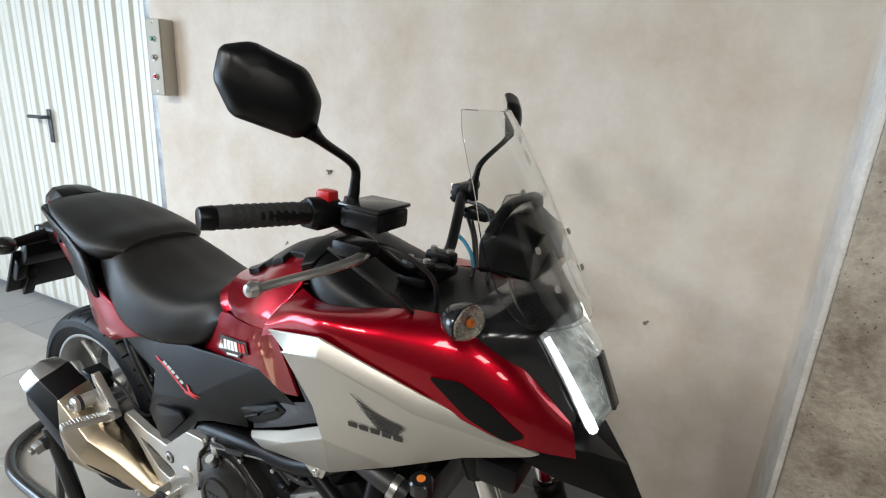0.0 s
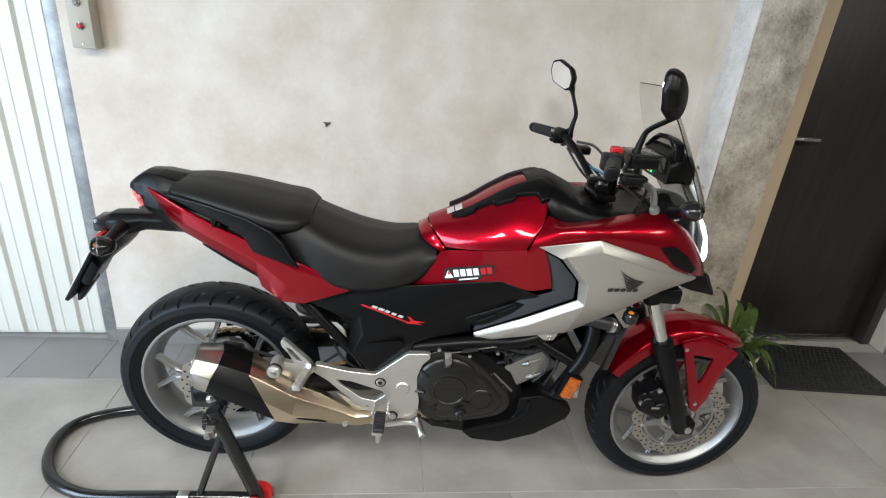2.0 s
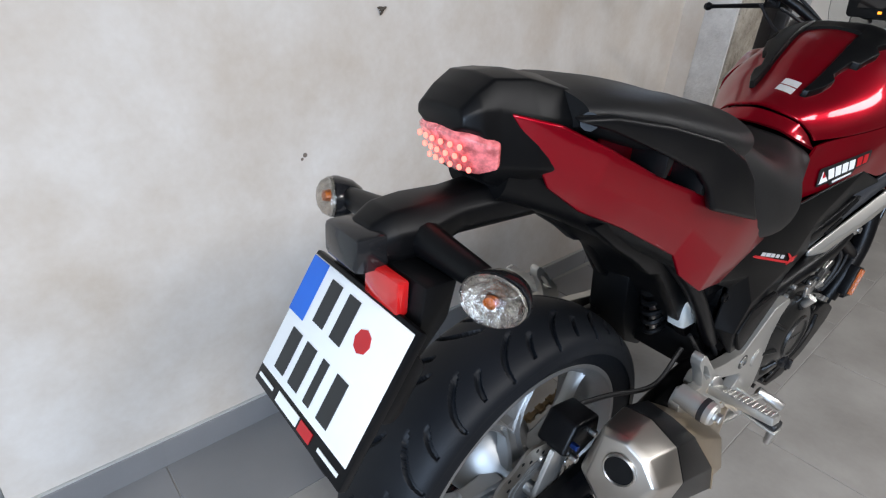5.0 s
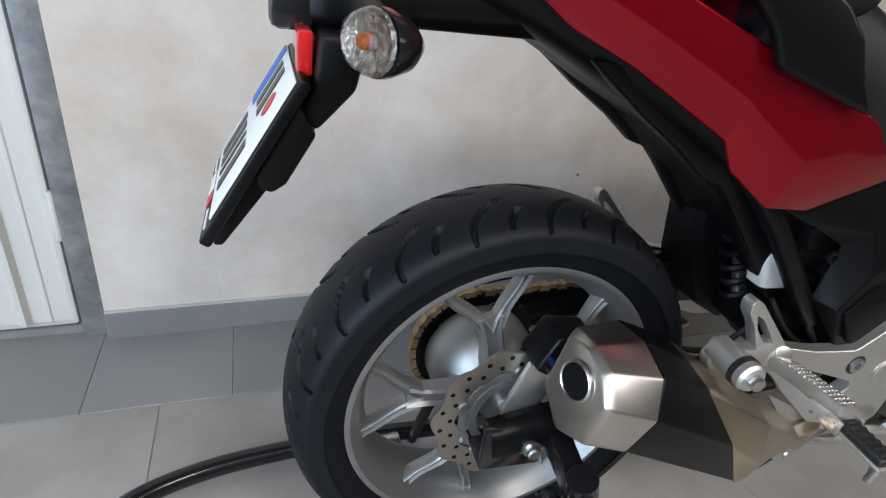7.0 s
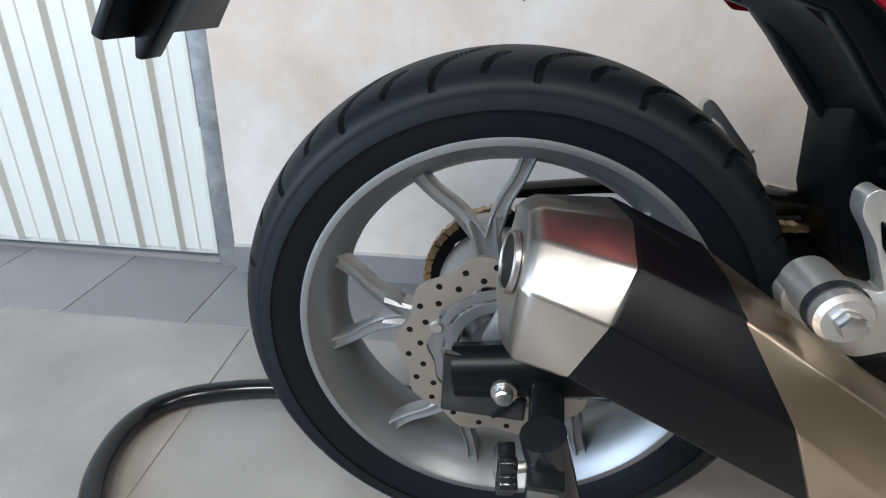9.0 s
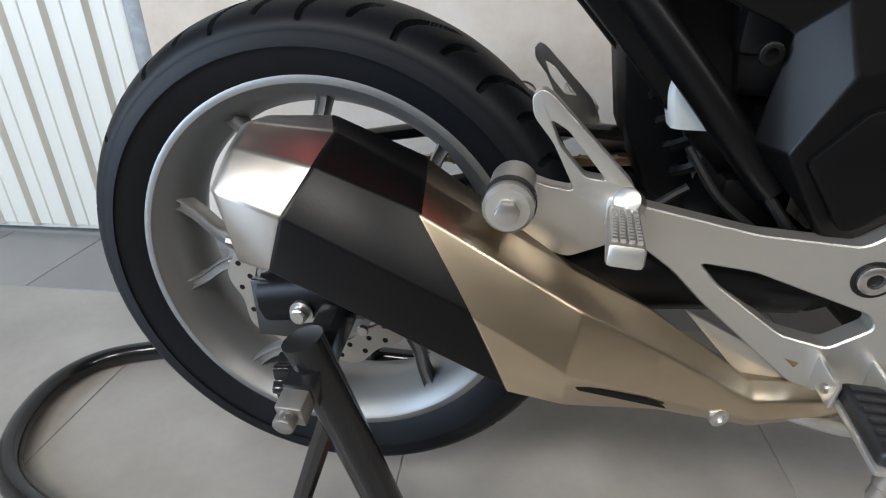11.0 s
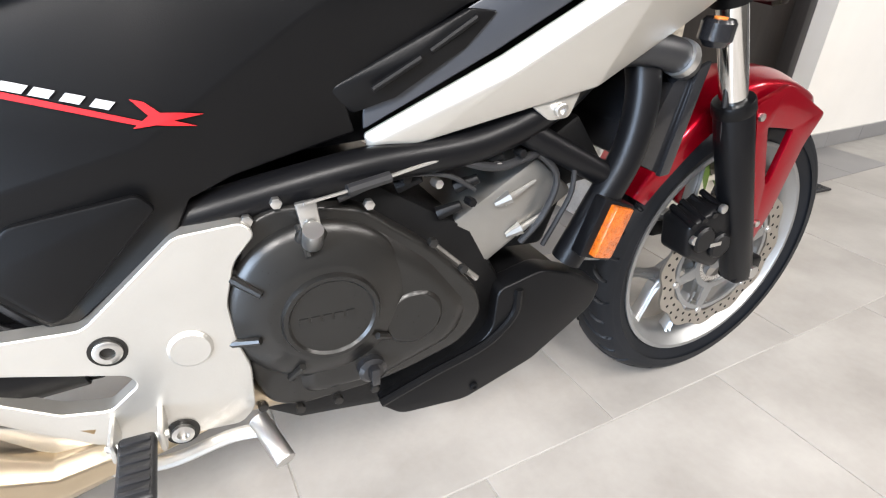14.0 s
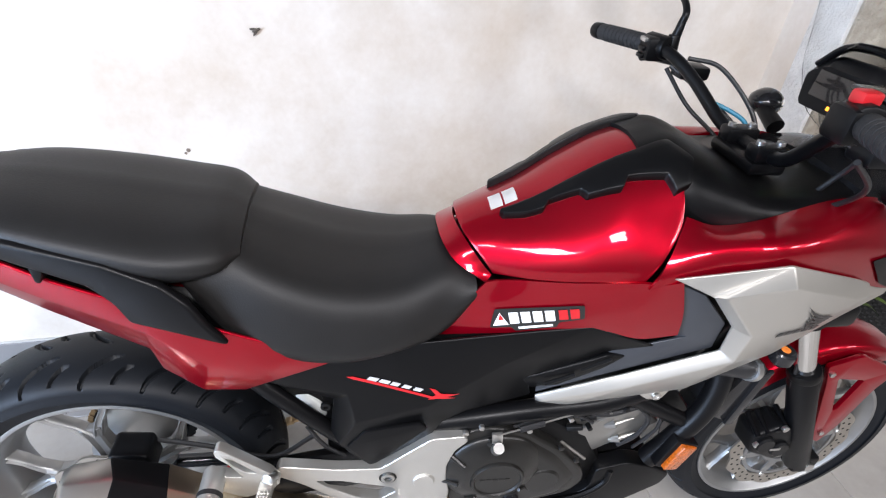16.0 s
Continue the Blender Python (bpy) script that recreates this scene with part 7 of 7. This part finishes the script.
# ---- paddock stand ----
stand = thing("paddock_stand", "black steel paddock stand with red castors under the rear wheel", "stand")
part("base_tube", tube([(0.155, -0.200, 0.045), (-0.10, -0.192, 0.036), (-0.33, -0.180, 0.0195), (-0.43, -0.158, 0.0195), (-0.515, -0.108, 0.0195), (-0.575, -0.02, 0.0195), (-0.593, 0.08, 0.0195), (-0.555, 0.155, 0.0195), (-0.45, 0.204, 0.0195), (-0.30, 0.225, 0.025), (-0.10, 0.225, 0.036), (0.155, 0.212, 0.045)], 0.0185, 16, 110), STANDPAINT, stand)
for s in (-1, 1):
    up = part("upright", rod((0.168, s * 0.238, 0.055), (0.066, s * 0.255, 0.405), 0.020, 16), STANDPAINT, stand)
    part("strut", rod((-0.015, s * 0.237, 0.042), (0.084, s * 0.252, 0.320), 0.011, 8), STANDPAINT, stand)
    part("axle_rod", rod((0.168, s * 0.285, 0.045), (0.168, s * 0.195, 0.045), 0.009, 10), BOLT, stand)
    for y in (0.272, 0.208):
        cw = part("castor", moved(spin([(0.012, -0.012), (0.030, -0.012), (0.038, -0.009), (0.040, 0), (0.038, 0.009), (0.030, 0.012), (0.012, 0.012)], 32), Matrix.Translation((0.168, s * y, 0.041))), REDWHEEL, stand, "red plastic castor wheel")
        part("castor_hub", moved(spin([(0, -0.014), (0.013, -0.014), (0.013, 0.014), (0, 0.014)], 16), Matrix.Translation((0.168, s * y, 0.041))), STANDPAINT, cw)
    part("sleeve_clip", rod((-0.075, s * 0.241, 0.036), (-0.040, s * 0.2415, 0.038), 0.0215, 16, bev=0.002), BOLT, stand)
    # head: square tube, knob, and the black cup that carries the swingarm
    part("head_tube", moved(block(-0.015, 0.015, -0.062, 0.070, -0.015, 0.015, 0.002), Matrix.Translation((0.072, s * 0.223, 0.378)) @ (Matrix() if s < 0 else Matrix.Diagonal((1, -1, 1, 1))) @ Matrix.Rotation(radians(14 if s < 0 else -14), 4, "X")), STANDPAINT, stand)
    part("head_stub", moved(block(-0.0125, 0.0125, -0.092, -0.055, -0.0125, 0.0125, 0.002), Matrix.Translation((0.070, s * 0.213, 0.378)) @ (Matrix() if s < 0 else Matrix.Diagonal((1, -1, 1, 1))) @ Matrix.Rotation(radians(14 if s < 0 else -14), 4, "X")), CYLCAST, stand, "dull zinc square tube end")
    part("stub_bolt", pin((0.068, s * 0.302, 0.356), 0.010, 0.012, (0, s, -0.2), 12, 0.002), CYLCAST, stand)
    part("cup", join(block(-0.030, 0.056, s * 0.170 - 0.005, s * 0.170 + 0.005, 0.340, 0.410, 0.002), block(-0.030, 0.056, min(s * 0.165, s * 0.110), max(s * 0.165, s * 0.110), 0.340, 0.348, 0.002)), STANDPAINT, stand)
    part("cup_bolt", moved(spin([(0, 0.004), (0.019, 0.004), (0.019, -0.002), (0.013, -0.002), (0.013, -0.012), (0.009, -0.012), (0.009, -0.020), (0.007, -0.022), (0, -0.022)], 12), Matrix.Translation((0.032, s * 0.177, 0.385)) @ Matrix.Diagonal((1, -s, 1, 1))), BOLT, stand)
    kn = part("knob_stem", rod((0.072, s * 0.242, 0.356), (0.046, s * 0.246, 0.352), 0.005, 10), BOLT, stand)
    lobes = [((0.020 + 0.0035 * math.cos(6 * t)) * math.cos(t), (0.020 + 0.0035 * math.cos(6 * t)) * math.sin(t)) for t in (2 * math.pi * i / 48 for i in range(48))]
    part("knob", moved(plate(lobes, -0.008, 0.008, (), 0.003), Matrix.Translation((0.040, s * 0.247, 0.351)) @ Matrix.Rotation(radians(-80), 4, "Z")), STANDPAINT, kn)

taper_thing(stand, ("base_tube",))

# ---- potted plant ----
POT = make("cream_plastic_pot", (0.66, 0.62, 0.53), 0.4, var=0.05, scale=6, bump=0.03)
SOIL = make("potting_soil", (0.035, 0.025, 0.018), 0.95, var=0.4, scale=40, fine=120, bump=0.8, depth=0.01)
LEAF = make("strap_leaf_green", (0.055, 0.12, 0.026), 0.36, var=0.3, tint=(0.15, 0.22, 0.055), scale=9, fine=70, bump=0.1, stretch=(1, 1, 1))
potted = thing("potted_plant", "green strap-leaved house plant in a cream plastic pot on the floor", "plant", m=ROOM @ Matrix.Translation((1.765, -0.365, 0)))
AXZ = Matrix.Rotation(radians(90), 4, "X")
part("pot", moved(spin([(0.0, 0.001), (0.080, 0.001), (0.085, 0.006), (0.116, 0.205), (0.122, 0.207), (0.124, 0.222), (0.117, 0.224), (0.110, 0.205), (0.108, 0.175), (0.0, 0.175)], 48), AXZ @ Matrix.Diagonal((0.92, 1, 0.86, 1))), POT, potted)
part("soil", moved(spin([(0, 0.198), (0.05, 0.201), (0.09, 0.196), (0.109, 0.190), (0.104, 0.176), (0, 0.176)], 30), AXZ @ Matrix.Diagonal((0.91, 1, 0.85, 1))), SOIL, potted)
rnd = random.Random(7)


def leaf(base, yaw, reach, rise, droop, width):
    """A strap leaf, folded along its midrib, that rises and bends over."""
    d, side = Vector((math.cos(yaw), math.sin(yaw), 0)), Vector((-math.sin(yaw), math.cos(yaw), 0))
    bm = bmesh.new()
    rows = []
    for k in range(12):
        t = k / 11
        p = Vector(base) + d * reach * (t ** 1.1) + Vector((0, 0, rise * (1 - (1 - t) ** 2) - droop * t**2.4))
        w = width * (0.55 + 0.9 * t) * (1 - t**3.2) + 0.001
        rows.append([bm.verts.new(p - side * w + Vector((0, 0, 0.25 * w))), bm.verts.new(p), bm.verts.new(p + side * w + Vector((0, 0, 0.25 * w)))])
    for a, b in zip(rows, rows[1:]):
        for i in (0, 1):
            bm.faces.new((a[i], a[i + 1], b[i + 1], b[i]))
    bmesh.ops.solidify(bm, geom=bm.faces[:], thickness=0.0012)
    return bm


for cx, cy, n in ((-0.030, 0.0, 22), (0.045, -0.005, 18)):
    for k in range(n):
        yaw = 2 * math.pi * k / n * 2.4 + rnd.uniform(-0.3, 0.3)
        up_ = rnd.random()
        part("leaf", leaf((cx + rnd.uniform(-0.012, 0.012), cy + rnd.uniform(-0.012, 0.012), 0.195), yaw, rnd.uniform(0.12, 0.22), rnd.uniform(0.07, 0.15) if up_ < 0.75 else 0.20, rnd.uniform(0.08, 0.24) if up_ < 0.75 else 0.03, rnd.uniform(0.011, 0.016)), LEAF, potted, smooth=60)
part("leaf", leaf((-0.04, 0.0, 0.20), math.pi * 0.98, 0.13, 0.34, 0.02, 0.017), LEAF, potted, smooth=60)
part("leaf", leaf((-0.03, 0.0, 0.20), math.pi * 0.4, 0.03, 0.23, 0.0, 0.010), LEAF, potted, smooth=60)

# ---- small marks on the wall ----
BUG = make("dull_insect", (0.07, 0.055, 0.04), 0.6, var=0.3)
fly = thing("wall_insect", "small dark winged insect resting on the plaster wall", "insect", m=ROOM @ Matrix.Translation((-0.048, WALL - 0.002, 1.051)) @ Matrix.Rotation(radians(-25), 4, "Y"))
part("body", moved(spin([(0, -0.012), (0.003, -0.008), (0.0036, 0.0), (0.0025, 0.009), (0, 0.012)], 10), Matrix.Rotation(radians(-90), 4, "Z") @ Matrix.Translation((0.004, 0, 0))), BUG, fly)
for s in (-1, 1):
    part("wing", moved(spin([(0, -0.0006), (0.006, -0.0004), (0.006, 0.0004), (0, 0.0006)], 14), Matrix.Translation((-0.004, -0.004, s * 0.004)) @ Matrix.Rotation(radians(s * 28), 4, "Y") @ Matrix.Diagonal((1.9, 1, 0.55, 1))), BUG, fly)
# flat dark discs paint the shade inside small pits of the plaster
CHIP = make("plaster_chip_shadow", (0.20, 0.16, 0.125), 0.9, var=0.3)
for k, (u, z, r) in enumerate(((1.145, 0.729, 0.007), (1.152, 0.736, 0.004), (-0.267, 0.727, 0.006), (-0.275, 0.718, 0.004), (0.30, 0.42, 0.005))):
    solo("plaster_plug", moved(spin([(0, -0.0012), (r, -0.001), (r * 0.8, 0.001), (0, 0.001)], 9), Matrix.Translation((u, WALL, z))), CHIP, "small dark disc for the shade in a plaster pit", "wall mark", "structure", ROOM)
